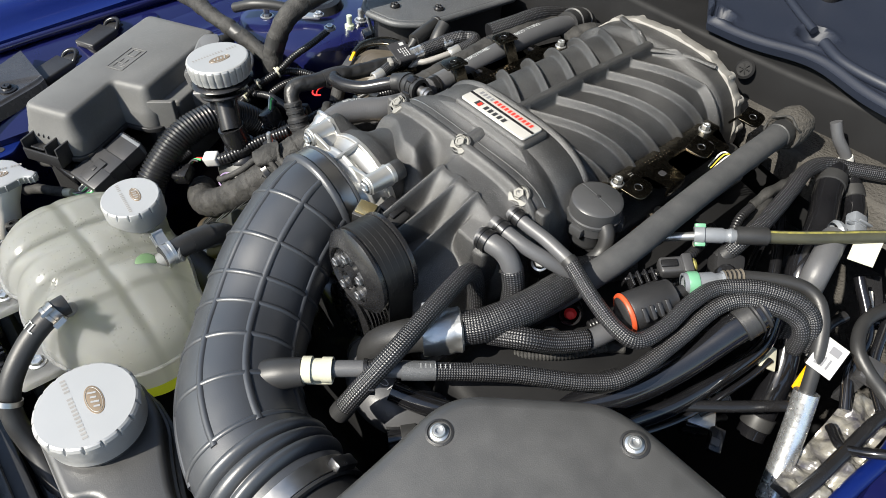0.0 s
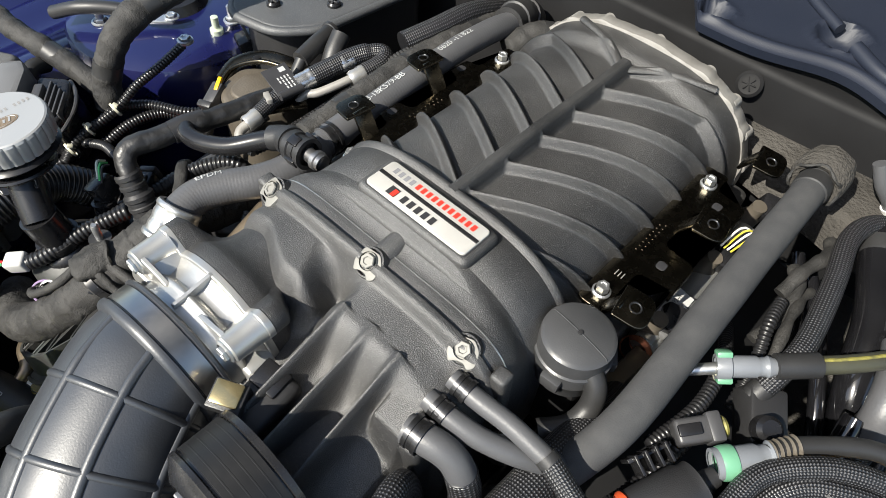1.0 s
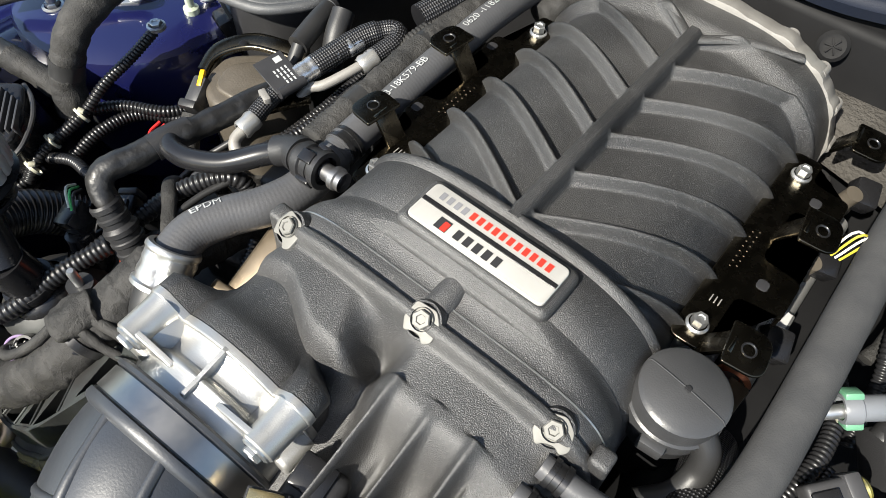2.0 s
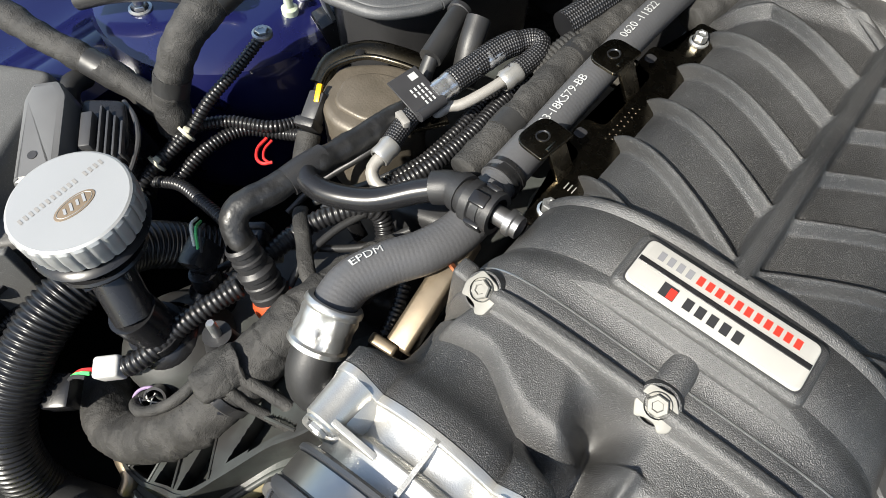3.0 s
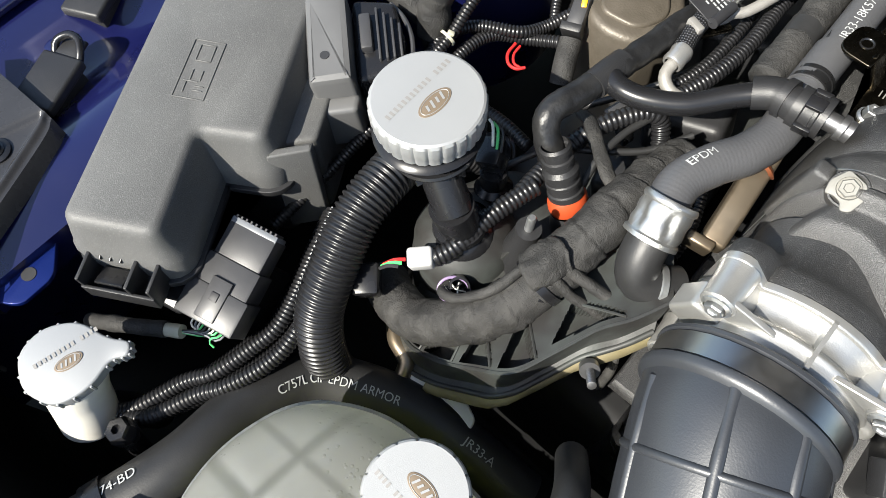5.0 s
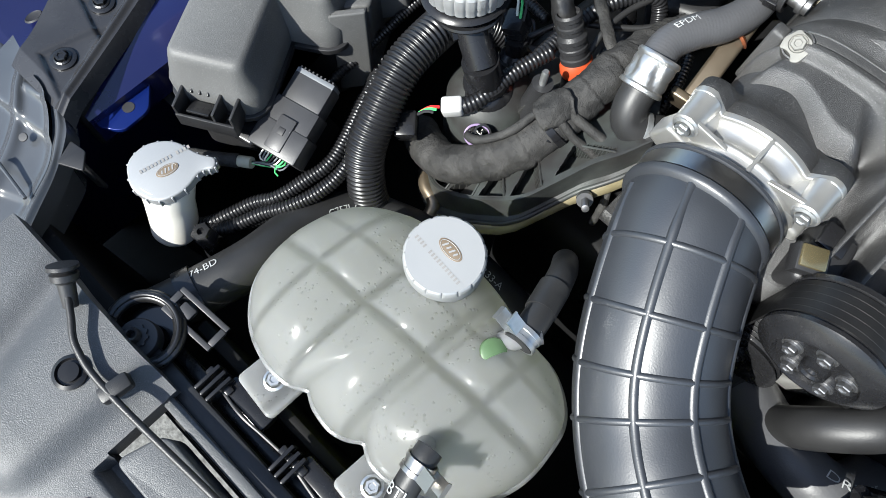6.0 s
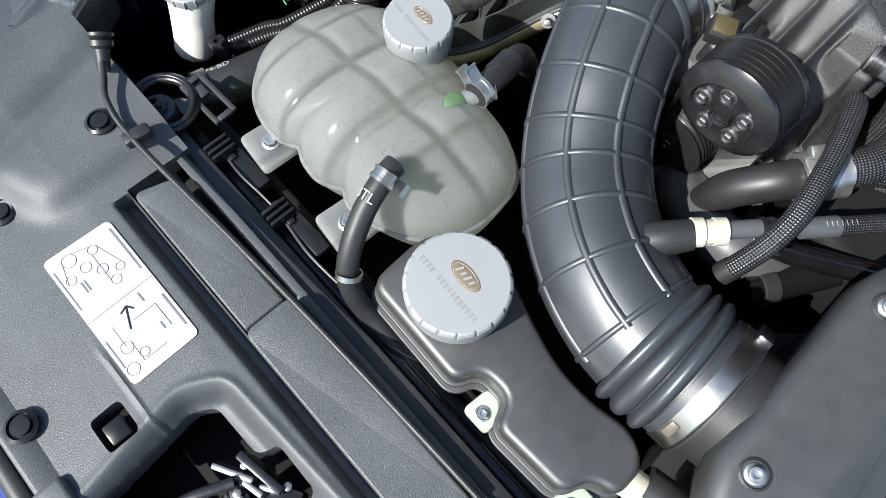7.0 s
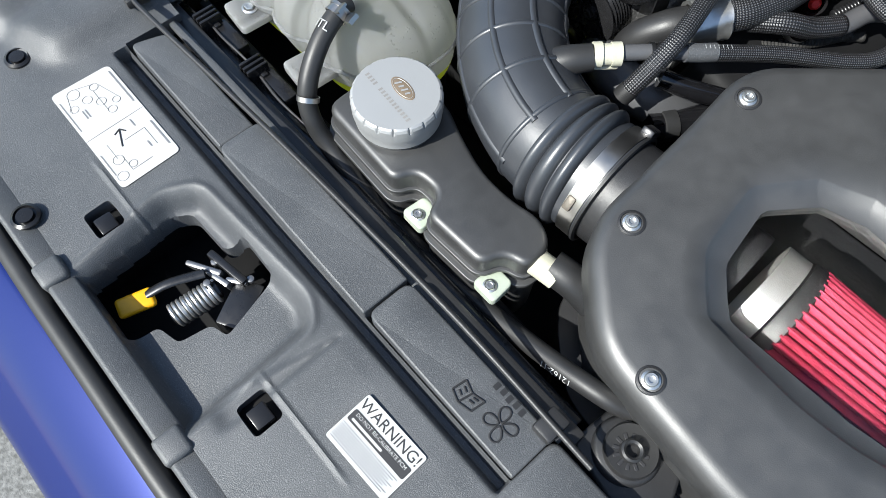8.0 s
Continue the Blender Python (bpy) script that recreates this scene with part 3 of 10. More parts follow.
def clamp_band(parent, at, axis, r, width=0.010, name="hose_clamp", mat="brushed", lug=True, lug_turn=0.0):
    """A band round a hose with its tightening lug."""
    m = axis_pose(at, axis) @ pose(0, 0, 0, 0, 0, lug_turn)
    w = width / 2
    bm = lathe([(r, -w), (r + 0.0011, -w), (r + 0.0011, w), (r, w)], m, 32)
    if lug:
        box(m @ pose(r + 0.004, 0, 0), 0.008, 0.012, width * 0.8, 0.0015, 2, bm)
        box(m @ pose(r + 0.004, 0.006, 0), 0.005, 0.006, width * 1.25, 0.001, 1, bm)
    return part(name, bm, mat, parent)


def spring_clip(parent, at, axis, r, mat="dark_steel", turn=0.0, width=0.011):
    """A spring hose clip with two upright ears."""
    m = axis_pose(at, axis) @ pose(0, 0, 0, 0, 0, turn)
    w = width / 2
    clip = part("spring_clip", lathe([(r, -w), (r + 0.0012, -w), (r + 0.0012, -w * 0.4), (r + 0.0004, -w * 0.35), (r + 0.0004, w * 0.35), (r + 0.0012, w * 0.4), (r + 0.0012, w), (r, w)], m, 28), mat, parent)
    for dy in (-0.006, 0.006):
        bm = bmesh.new()
        s = 1 if dy > 0 else -1
        prof = [(r - 0.001, dy - 0.0008), (r + 0.0115, dy - 0.0008), (r + 0.0115, dy + 0.003 * s - 0.0008), (r + 0.0131, dy + 0.003 * s - 0.0008), (r + 0.0131, dy + 0.0008), (r - 0.001, dy + 0.0008)]
        lo, hi = [[bm.verts.new(m @ Vector((x, y, zz))) for x, y in prof] for zz in (-w, w)]
        bm.faces.new(lo)
        bm.faces.new(list(reversed(hi)))
        for k in range(6):
            bm.faces.new((lo[k], lo[(k + 1) % 6], hi[(k + 1) % 6], hi[k]))
        part("ear", bm, mat, clip, smooth=False)
    return clip


def letter_bars(parent, spec, m, mat, name="letter_bar"):
    """Each plain bar of a word is a part of its own."""
    for q in spec:
        part(name, bars([q], m), mat, parent, smooth=False)


BOLT = hex_bolt_mesh("bolt")
BOLT_HUB = hex_bolt_mesh("bolt", 0.0052, 0.0055, 1.2, "bolt_grey")
BOLT_SEAT = hex_bolt_mesh("bolt", 0.0058, 0.0036, 1.2, "seat")
BOLT_TALL = hex_bolt_mesh("bolt", 0.0052, 0.0085, 1.45)
BOLT_SMALL = hex_bolt_mesh("bolt", 0.0045, 0.004)
BOLT_BIG = hex_bolt_mesh("bolt", 0.0075, 0.006)
BOLT_DARK = hex_bolt_mesh("bolt", 0.006, 0.005, 1.4, "dark_steel")

# ---- the setting: ground, body shell, cowl ----


def ground():
    bm = bmesh.new()
    bmesh.ops.create_grid(bm, x_segments=8, y_segments=8, size=60)
    solo("ground", bm, "asphalt", "grey rough gravel asphalt under the parked car", "ground", kind="structure")


def bay():
    """The well of the engine bay, its deep shade put into near-black colour: floor, aprons and firewall, open at the
    top.
    """
    bm = bmesh.new()
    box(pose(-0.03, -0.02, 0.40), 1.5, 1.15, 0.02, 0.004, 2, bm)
    solo("bay_floor", bm, "dark_bay", "undertray at the bottom of the engine bay, blackened for shade", "undertray", kind="structure")
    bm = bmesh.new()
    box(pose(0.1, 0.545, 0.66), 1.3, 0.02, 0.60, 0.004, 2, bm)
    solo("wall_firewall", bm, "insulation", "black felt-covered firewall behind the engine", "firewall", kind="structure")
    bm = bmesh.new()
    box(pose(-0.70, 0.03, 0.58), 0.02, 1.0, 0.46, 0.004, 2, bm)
    solo("wall_apron_right", bm, "paint_dark", "inner wing panel in body blue darkened for shade", "inner wing", kind="structure")
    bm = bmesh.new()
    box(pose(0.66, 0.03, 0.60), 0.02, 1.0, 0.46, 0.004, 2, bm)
    solo("wall_apron_left", bm, "paint_dark", "inner wing panel in body blue darkened for shade", "inner wing", kind="structure")
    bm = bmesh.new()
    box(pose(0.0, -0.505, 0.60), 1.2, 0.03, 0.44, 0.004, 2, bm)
    solo("radiator", bm, "dark_bay", "radiator below the front cover, blackened for shade", "radiator")


def cowl():
    """The ribbed cowl panel under the windscreen, with the felt strip below it."""
    t = thing("cowl_panel", "blue-grey moulded plastic cowl panel with drain holes", "cowl panel", (0.25, 0.5, 0.98), kind="structure")
    bm = bmesh.new()

    def edge(x):
        return 0.424 + 0.022 * math.exp(-((x - 0.16) / 0.06) ** 2) + 0.06 * max(0, 0.02 - x) / 0.04

    def h(x, y):
        z = 1.020 + 0.16 * (y - 0.43)
        z += 0.005 * math.exp(-((y - edge(x) - 0.010) / 0.006) ** 2)
        for cx, cy, r in ((0.024, 0.449, 0.011), (0.135, 0.492, 0.016)):
            d = math.hypot((x - cx) * 0.8, y - cy)
            z -= 0.014 / (1 + math.exp((d - r) / 0.0016))
            z += 0.003 * math.exp(-((d - r - 0.005) / 0.003) ** 2)
        return z
    bm = bmesh.new()
    g = []
    for j in range(91):
        row = []
        for i in range(151):
            x = -0.02 + 0.77 * i / 150
            y = edge(x) + (0.85 - edge(x)) * (j / 90) ** 1.5
            row.append(bm.verts.new((x, y, h(x, y))))
        g.append(row)
    for j in range(90):
        for i in range(150):
            bm.faces.new((g[j][i], g[j][i + 1], g[j + 1][i + 1], g[j + 1][i]))
    low = [bm.verts.new((v.co.x, v.co.y + 0.003, v.co.z - 0.010)) for v in g[0]]
    for i in range(150):
        bm.faces.new((low[i], low[i + 1], g[0][i + 1], g[0][i]))
    part("panel", bm, "cowl", t, sharp=60)
    part("drain_ridge", tube([(0.03, 0.56, 1.046), (0.09, 0.52, 1.038), (0.128, 0.497, 1.034)], 0.0055), "cowl", t)
    part("drain_ridge", tube([(0.150, 0.482, 1.032), (0.19, 0.462, 1.029), (0.25, 0.455, 1.029), (0.33, 0.46, 1.03)], 0.0070), "cowl", t)
    bm = lathe([(0.0, 0.0), (0.013, 0.0), (0.015, 0.01), (0.015, 0.022), (0.012, 0.026), (0, 0.026)], pose(0.10, 0.58, 1.042), 24)
    part("cap_plug", bm, "smooth_plastic", t, "black round plug")
    # felt strip in front of the cowl
    bm = slab(rounded([(0.06, 0.415), (0.25, 0.37), (0.50, 0.36), (0.60, 0.46), (0.02, 0.46)], 0.02), 0.90, 0.945, 0.008)
    ob = solo("felt_strip", bm, "insulation", "grey felt sound insulation along the bulkhead", "insulation", kind="structure")
    # shade behind the rear flange is carried by this cover's near-black colour
    bm = slab(rounded([(-0.62, 0.42), (0.12, 0.435), (0.62, 0.475), (0.62, 0.60), (-0.62, 0.60)], 0.02), 0.80, 1.002, 0.008)
    solo("bulkhead_cover", bm, "dark_bay", "bulkhead cover behind the supercharger, blackened for shade", "bulkhead", kind="structure")
    t2 = thing("push_rivet", "black plastic push rivet in the bulkhead", "rivet", (0.09, 0.402, 0.975))
    bm = lathe([(0.013, 0), (0.013, 0.002), (0.010, 0.004), (0.006, 0.003), (0, 0.005)], axis_pose((0.091, 0.428, 0.984), (0.1, -0.85, 0.53)), 20)
    part("head", bm, "dark_bay", t2)
    for k in range(3):
        bm = box(axis_pose((0.091, 0.428, 0.984), (0.1, -0.85, 0.53)) @ pose(0, 0, 0.005, 0, 0, 60 * k), 0.014, 0.0014, 0.0012, 0.0003)
        part("spoke", bm, "dark_bay", t2)


def wings():
    """Outer wings and front edge of the body in blue."""
    bm = field(-1.05, -0.74, -0.62, 0.9, 40, 60, lambda x, y: 0.90 + 0.10 * (y + 0.3) * 0.5 - 1.5 * max(0, -0.80 - x) ** 2 - 0.03 / (1 + math.exp((-0.77 - x) / 0.006)), 0.55)
    solo("wing_right", bm, "paint", "deep blue metallic painted front wing", "wing", kind="structure")
    bm = field(0.80, 1.05, -0.62, 0.9, 40, 60, lambda x, y: 0.88 + 0.10 * (y + 0.3) * 0.5 - 1.5 * max(0, x - 0.80) ** 2, 0.55)
    solo("wing_left", bm, "paint", "deep blue metallic painted front wing", "wing", kind="structure")

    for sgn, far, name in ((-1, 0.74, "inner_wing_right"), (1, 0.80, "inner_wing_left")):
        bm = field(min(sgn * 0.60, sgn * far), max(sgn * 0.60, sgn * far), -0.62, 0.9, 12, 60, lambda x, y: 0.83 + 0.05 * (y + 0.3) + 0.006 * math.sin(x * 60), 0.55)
        solo(name, bm, "paint_dark", "inner wing panel in body blue, darkened to navy for shade", "inner wing", kind="structure")

    def nose(x, y):
        d = -0.79 - 0.10 * (x - 0.05) ** 2 - y
        return 0.815 - 0.04 * (x / 0.6) ** 2 - 0.35 * max(0, d) - 3.5 * max(0, d) ** 2 - 60 * max(0, d - 0.085) ** 2
    bm = field(-0.85, 0.95, -0.945, -0.775, 90, 48, nose, 0.35)
    solo("bumper", bm, "paint", "deep blue metallic painted front bumper", "bumper", kind="structure")


def cover_point(x, y):
    """Height of the plain face of the front cover."""
    return 0.856 + 0.012 * (x / 0.4) / (1 + math.exp(-x / 0.2)) - 0.05 * max(0, -0.60 - y)


def front_cover():
    """The long moulded cover over the radiator with its latch well, recessed strips and front rail."""
    t = thing("radiator_cover", "grained grey plastic radiator cover with latch opening", "cover", (0.05, -0.63, 0.80))
    hole = [tuple(p) for p in rounded([(-0.063, -0.738), (-0.076, -0.640), (-0.065, -0.622), (-0.012, -0.620), (-0.002, -0.600), (0.044, -0.601), (0.062, -0.667), (0.043, -0.672), (0.037, -0.704), (0.012, -0.710), (0.009, -0.738)], 0.006, 3)]
    dish = [tuple(p) for p in rounded([(-0.074, -0.748), (-0.094, -0.634), (-0.074, -0.598), (0.090, -0.588), (0.118, -0.604), (0.124, -0.748)], 0.014, 4)]
    squares = []
    for x, y in ((-0.102, -0.689), (0.145, -0.684)):
        squares.append([tuple(p) for p in rounded([(x - 0.0165, y - 0.0145), (x + 0.0165, y - 0.0145), (x + 0.0165, y + 0.0145), (x - 0.0165, y + 0.0145)], 0.005, 3)])

    def step(v, w):
        return 1 / (1 + math.exp(-max(-60, min(60, v / w))))

    def h(x, y):
        z = cover_point(x, y)
        if -0.268 < x < 0.325:
            z -= 0.020 * step(y + 0.578, 0.0010) * step(-0.5655 - y, 0.0010)
        # raised bulge at the outer end, with a tongue and a valley in it
        z += 0.018 * step(-0.298 - x, 0.006) * step(y + 0.630 - 0.35 * (x + 0.3), 0.006)
        z -= 0.010 * math.exp(-((x + 0.395 + 0.25 * (y + 0.56)) / 0.018) ** 2) * step(y + 0.66, 0.02)
        if -0.16 < x < 0.19 and y < -0.55:
            d, _ = plan_distance(dish, x, y)
            z -= 0.024 * step(d - 0.011, 0.0028)
            z += 0.0022 * math.exp(-(d / 0.004) ** 2)
        # shallow channel that widens from the dish corner to the plug
        if 0.09 < x < 0.16 and -0.73 < y < -0.58:
            f = (-0.592 - y) / 0.115
            z -= 0.0045 * step(0.0005 + 0.012 * f - abs(x - (0.138 - 0.012 * f)), 0.0012) * step(f, 0.02) * step(1.05 - f, 0.03)
        # raised seam beside each plug
        for sx in (-0.102, 0.145):
            z += 0.002 * math.exp(-((y + 0.664 + 0.0 * x) / 0.0015) ** 2) * step(0.06 - abs(x - sx - (0.03 if sx > 0 else -0.0)), 0.004)
        return z
    bm = field(-0.480, 0.62, -0.742, -0.4975, 440, 124, h)
    gone = []
    for f in bm.faces:
        q = f.calc_center_median()
        cut = q.y > -0.5655 and q.x > -0.272
        cut = cut or (abs(q.x) < 0.1 and plan_distance(hole, q.x, q.y)[0] > 0)
        cut = cut or any(plan_distance(s, q.x, q.y)[0] > 0 for s in squares)
        if cut:
            gone.append(f)
    bmesh.ops.delete(bm, geom=gone, context="FACES")
    for v in bm.verts:
        if v.is_boundary:
            for poly in [hole] + squares:
                d, near = plan_distance(poly, v.co.x, v.co.y)
                if abs(d) < 0.004:
                    v.co.x, v.co.y = near
                    break
    rim = [e for e in bm.edges if e.is_boundary]
    made = bmesh.ops.extrude_edge_only(bm, edges=rim)["geom"]
    for v in made:
        if isinstance(v, bmesh.types.BMVert):
            v.co.z -= 0.022
    part("panel", bm, "grey_plastic", t)
    # raised strips behind the groove: two pieces with a step between them
    for a, b, y0, y1, z in ((-0.262, -0.092, -0.563, -0.5225, 0.862), (-0.090, 0.138, -0.5655, -0.5145, 0.866), (0.140, 0.324, -0.563, -0.5145, 0.865)):
        o = rounded([(a, y0), (b, y0), (b, y1), (a + 0.012 if a < -0.2 else a, y1)], [0.010, 0.002, 0.002, 0.012])
        part("top_strip", slab(o, 0.83, z, 0.0022), "grey_plastic", t)
    bm = slab(rounded([(0.3245, -0.60), (0.60, -0.60), (0.60, -0.515), (0.3245, -0.515)], 0.01), 0.83, 0.866, 0.004)
    part("end_piece", bm, "grey_plastic", t)
    # front rail and lip
    for a, b in ((-0.60, -0.088), (-0.082, 0.117), (0.123, 0.62)):
        bm = box(pose((a + b) / 2, -0.752, 0.842, -14), b - a, 0.026, 0.016, 0.004, 3)
        part("front_rail", bm, "grey_plastic", t)
    for x in (-0.085, 0.12, -0.25):
        bm = box(pose(x, -0.753, 0.842), 0.028, 0.027, 0.028, 0.005, 3)
        part("rail_clip", bm, "grey_plastic", t)
    # square plugs sunk in their holes
    for x, y in ((-0.102, -0.689), (0.145, -0.684)):
        z = cover_point(x, y)
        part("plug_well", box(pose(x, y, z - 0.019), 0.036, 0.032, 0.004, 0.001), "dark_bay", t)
        part("square_plug", box(pose(x + 0.002, y - 0.001, z - 0.010, 0, 4, 0), 0.019, 0.018, 0.016, 0.0018), "smooth_plastic", t)
    # round push clips
    for x, y in ((-0.151, -0.743), (-0.335, -0.543), (0.30, -0.745), (-0.33, -0.66)):
        z = cover_point(x, y) if y > -0.7 else 0.851
        z += 0.018 if x < -0.3 and y > -0.6 else 0
        bm = lathe([(0.014, 0), (0.014, 0.0025), (0.011, 0.004), (0.010, 0.0015), (0.008, 0.0015), (0.008, 0.0045), (0, 0.005)], pose(x, y, z), 24)
        part("push_clip", bm, "smooth_plastic", t)
    # walls of the latch well
    return t


def latch():
    t = thing("hood_latch", "steel hood latch with coil spring and yellow lever", "latch", (0.03, -0.66, 0.76))
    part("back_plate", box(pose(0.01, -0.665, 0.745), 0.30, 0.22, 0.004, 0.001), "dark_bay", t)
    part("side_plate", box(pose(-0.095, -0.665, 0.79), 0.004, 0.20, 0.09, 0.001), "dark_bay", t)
    m = axis_pose((0.003, -0.676, 0.806), (0.10, 0.98, 0.06))
    pts = []
    for k in range(0, 141):
        a = 2 * math.pi * k / 14
        pts.append(m @ Vector((0.0115 * math.cos(a), 0.0115 * math.sin(a), -0.018 + 0.046 * k / 140)))
    part("spring", tube(pts, 0.0020, n=8, step=0.0022), "zinc", t, "coiled zinc spring")
    part("spindle", lathe([(0.009, -0.020), (0.009, 0.030)], m, 16), "dark_steel", t)
    part("lever", tube([(-0.028, -0.702, 0.818), (-0.022, -0.680, 0.823), (-0.008, -0.648, 0.824)], 0.005, flat=0.5), "dark_steel", t)
    part("grip", box(axis_pose((-0.029, -0.714, 0.815), (0, 0, 1)) @ pose(0, 0, 0, 8, 0, 75), 0.036, 0.020, 0.009, 0.0038, 3), "yellow", t, "yellow plastic release grip")
    for x, y, r, l in ((-0.016, -0.644, -60, 0.040), (0.002, -0.640, -75, 0.030), (0.016, -0.628, -50, 0.022)):
        part("jaw", box(pose(x, y, 0.812, 6, 10, r), 0.006, l, 0.018, 0.002), "bolt_grey", t)
    part("catch", box(pose(0.036, -0.640, 0.80, 0, 0, 30), 0.03, 0.05, 0.03, 0.003), "dark_steel", t)
    part("bracket", box(pose(0.0, -0.628, 0.80, 0, 0, 10), 0.05, 0.008, 0.05, 0.002), "dark_steel", t)
    for x, y in ((0.000, -0.652), (-0.014, -0.634), (0.024, -0.618)):
        part("rivet", lathe([(0.004, 0), (0.0036, 0.003), (0, 0.004)], pose(x, y, 0.818), 14), "bolt_grey", t)


def prop_rod():
    t = thing("prop_rod", "thin black steel hood prop rod lying along the cover", "prop rod", (0, -0.515, 0.87))
    pts = [(-0.385, -0.503, 0.887), (-0.366, -0.514, 0.885), (-0.342, -0.527, 0.882), (-0.295, -0.531, 0.877), (-0.15, -0.522, 0.873), (0.0, -0.515, 0.874), (0.2, -0.510, 0.877), (0.36, -0.513, 0.878)]
    part("rod", tube(pts, 0.0030, n=10), "plastic", t)
    m = axis_pose((-0.388, -0.500, 0.890), (-0.45, 0.40, 0.45))
    part("pivot_sleeve", lathe([(0.0, -0.02), (0.006, -0.02), (0.007, 0), (0.011, 0.003), (0.011, 0.008), (0.008, 0.009), (0.012, 0.012), (0.012, 0.015), (0, 0.016)], m, 20), "plastic", t)
    part("rod_clip", box(pose(-0.300, -0.526, 0.874, 0, 0, -8), 0.014, 0.026, 0.012, 0.003), "plastic", t)
    part("rod_clip", box(pose(0.315, -0.512, 0.872), 0.02, 0.026, 0.012, 0.003), "plastic", t)


def hood():
    """The raised bonnet over the bay, with its dark liner towards the engine."""
    t = thing("hood", "raised blue bonnet with black liner underneath", "bonnet", (0, 0.62, 1.03), kind="structure")
    m = pose(0, 0.235, 1.555, -52, 0, 0)
    part("liner", box(m @ pose(0, 0, -0.006), 1.30, 1.20, 0.012, 0.004), "dark_bay", t)
    part("hinge_panel", box(pose(-0.36, 0.66, 1.02), 0.70, 0.16, 0.04, 0.008, 3), "dark_bay", t)
    part("skin", box(m @ pose(0, 0, 0.012), 1.42, 1.28, 0.012, 0.005), "paint", t)


def front_seal():
    t = thing("hood_seal", "round black rubber seal along the front edge", "seal", (0, -0.775, 0.80), kind="structure")
    part("bead", tube([(-0.62, -0.752, 0.80), (-0.40, -0.766, 0.818), (-0.185, -0.776, 0.826), (0.0, -0.779, 0.828), (0.20, -0.778, 0.828), (0.45, -0.766, 0.82), (0.66, -0.745, 0.80)], 0.0105, n=16), "rubber", t)


ground()
hood()
front_seal()
bay()
cowl()
wings()
front_cover()
latch()
prop_rod()

# ---- supercharger ----
SC_X = 0.006


def lid_z(x, half=0.120, low=0.895, top=1.006, n=2.8):
    u = min(1, abs(x - SC_X) / half)
    return low + (top - low) * (1 - u ** n) ** (1 / n)


def arch(y0, y1, half, low, top, n=2.8, rows=None, seg=48, bm=None, floor=0.86, round_end=0.0):
    """A vaulted block along y with a rounded-square section."""
    bm = bm or bmesh.new()
    rows = rows or [(y0, 0), (y1, 0)]
    rings = []
    for y, d in rows:
        ring = [bm.verts.new((SC_X - (half - d), y, floor))]
        for k in range(seg + 1):
            a = math.pi * k / seg
            c, s = math.cos(a), math.sin(a)
            x = -math.copysign(abs(c) ** (2 / n), c) * (half - d)
            z = low + (top - d - low) * abs(s) ** (2 / n)
            ring.append(bm.verts.new((SC_X + x, y, z)))
        ring.append(bm.verts.new((SC_X + (half - d), y, floor)))
        rings.append(ring)
    for a, b in zip(rings, rings[1:]):
        for k in range(len(a) - 1):
            bm.faces.new((a[k], a[k + 1], b[k + 1], b[k]))
    bm.faces.new(rings[0])
    bm.faces.new(list(reversed(rings[-1])))
    return bm


def smax(a, b, k=0.010):
    hh = max(k - abs(a - b), 0) / k
    return max(a, b) + hh * hh * k * 0.25


def soft(v):
    v = max(0.0, min(1.0, v))
    return v * v * (3 - 2 * v)


def rib_height(x, y):
    """Swept ribs of the lid: rounded beads, steeper behind, in a chevron from the spine."""
    dx = abs(x - SC_X)
    h = 0.0
    for k in range(-1, 6):
        d = y - min(0.097 + 0.045 * k + 0.68 * dx, 0.330 + 0.02 * dx if k == 4 else 9)
        if -0.0105 < d < 0.004:
            h = max(h, soft((d + 0.0100) / 0.0080) if d < -0.0020 else 1 - soft((d + 0.0020) / 0.0042))
    h *= 0.0090 * soft((y - 0.088) / 0.008) * soft((0.346 - y) / 0.010)
    spine = 0.0150 * soft((0.0090 - dx) / 0.0060) * soft((0.334 - y) / 0.014)
    return max(h, spine)


def ribbed_lid():
    bm = bmesh.new()
    rings = []
    n = 2.8
    xs = [-1 + 0.15 * (1 - math.cos(math.pi / 2 * k / 16)) for k in range(16)] + [-0.85 + 1.7 * k / 128 for k in range(129)]
    xs += [-v for v in reversed(xs[:16])]
    for j in range(226):
        y = 0.085 + 0.281 * j / 225
        flare = 0.008 * soft((y - 0.325) / 0.02)
        ring = [bm.verts.new((SC_X - 0.120 - flare, y, 0.86))]
        for x in xs:
            d = rib_height(SC_X + x * 0.120, y) + flare
            ring.append(bm.verts.new((SC_X + x * (0.120 + d), y, 0.895 + (0.109 + d) * max(0, 1 - abs(x) ** n) ** (1 / n))))
        ring.append(bm.verts.new((SC_X + 0.120 + flare, y, 0.86)))
        rings.append(ring)
    for a, b in zip(rings, rings[1:]):
        for k in range(len(a) - 1):
            bm.faces.new((a[k], a[k + 1], b[k + 1], b[k]))
    return bm


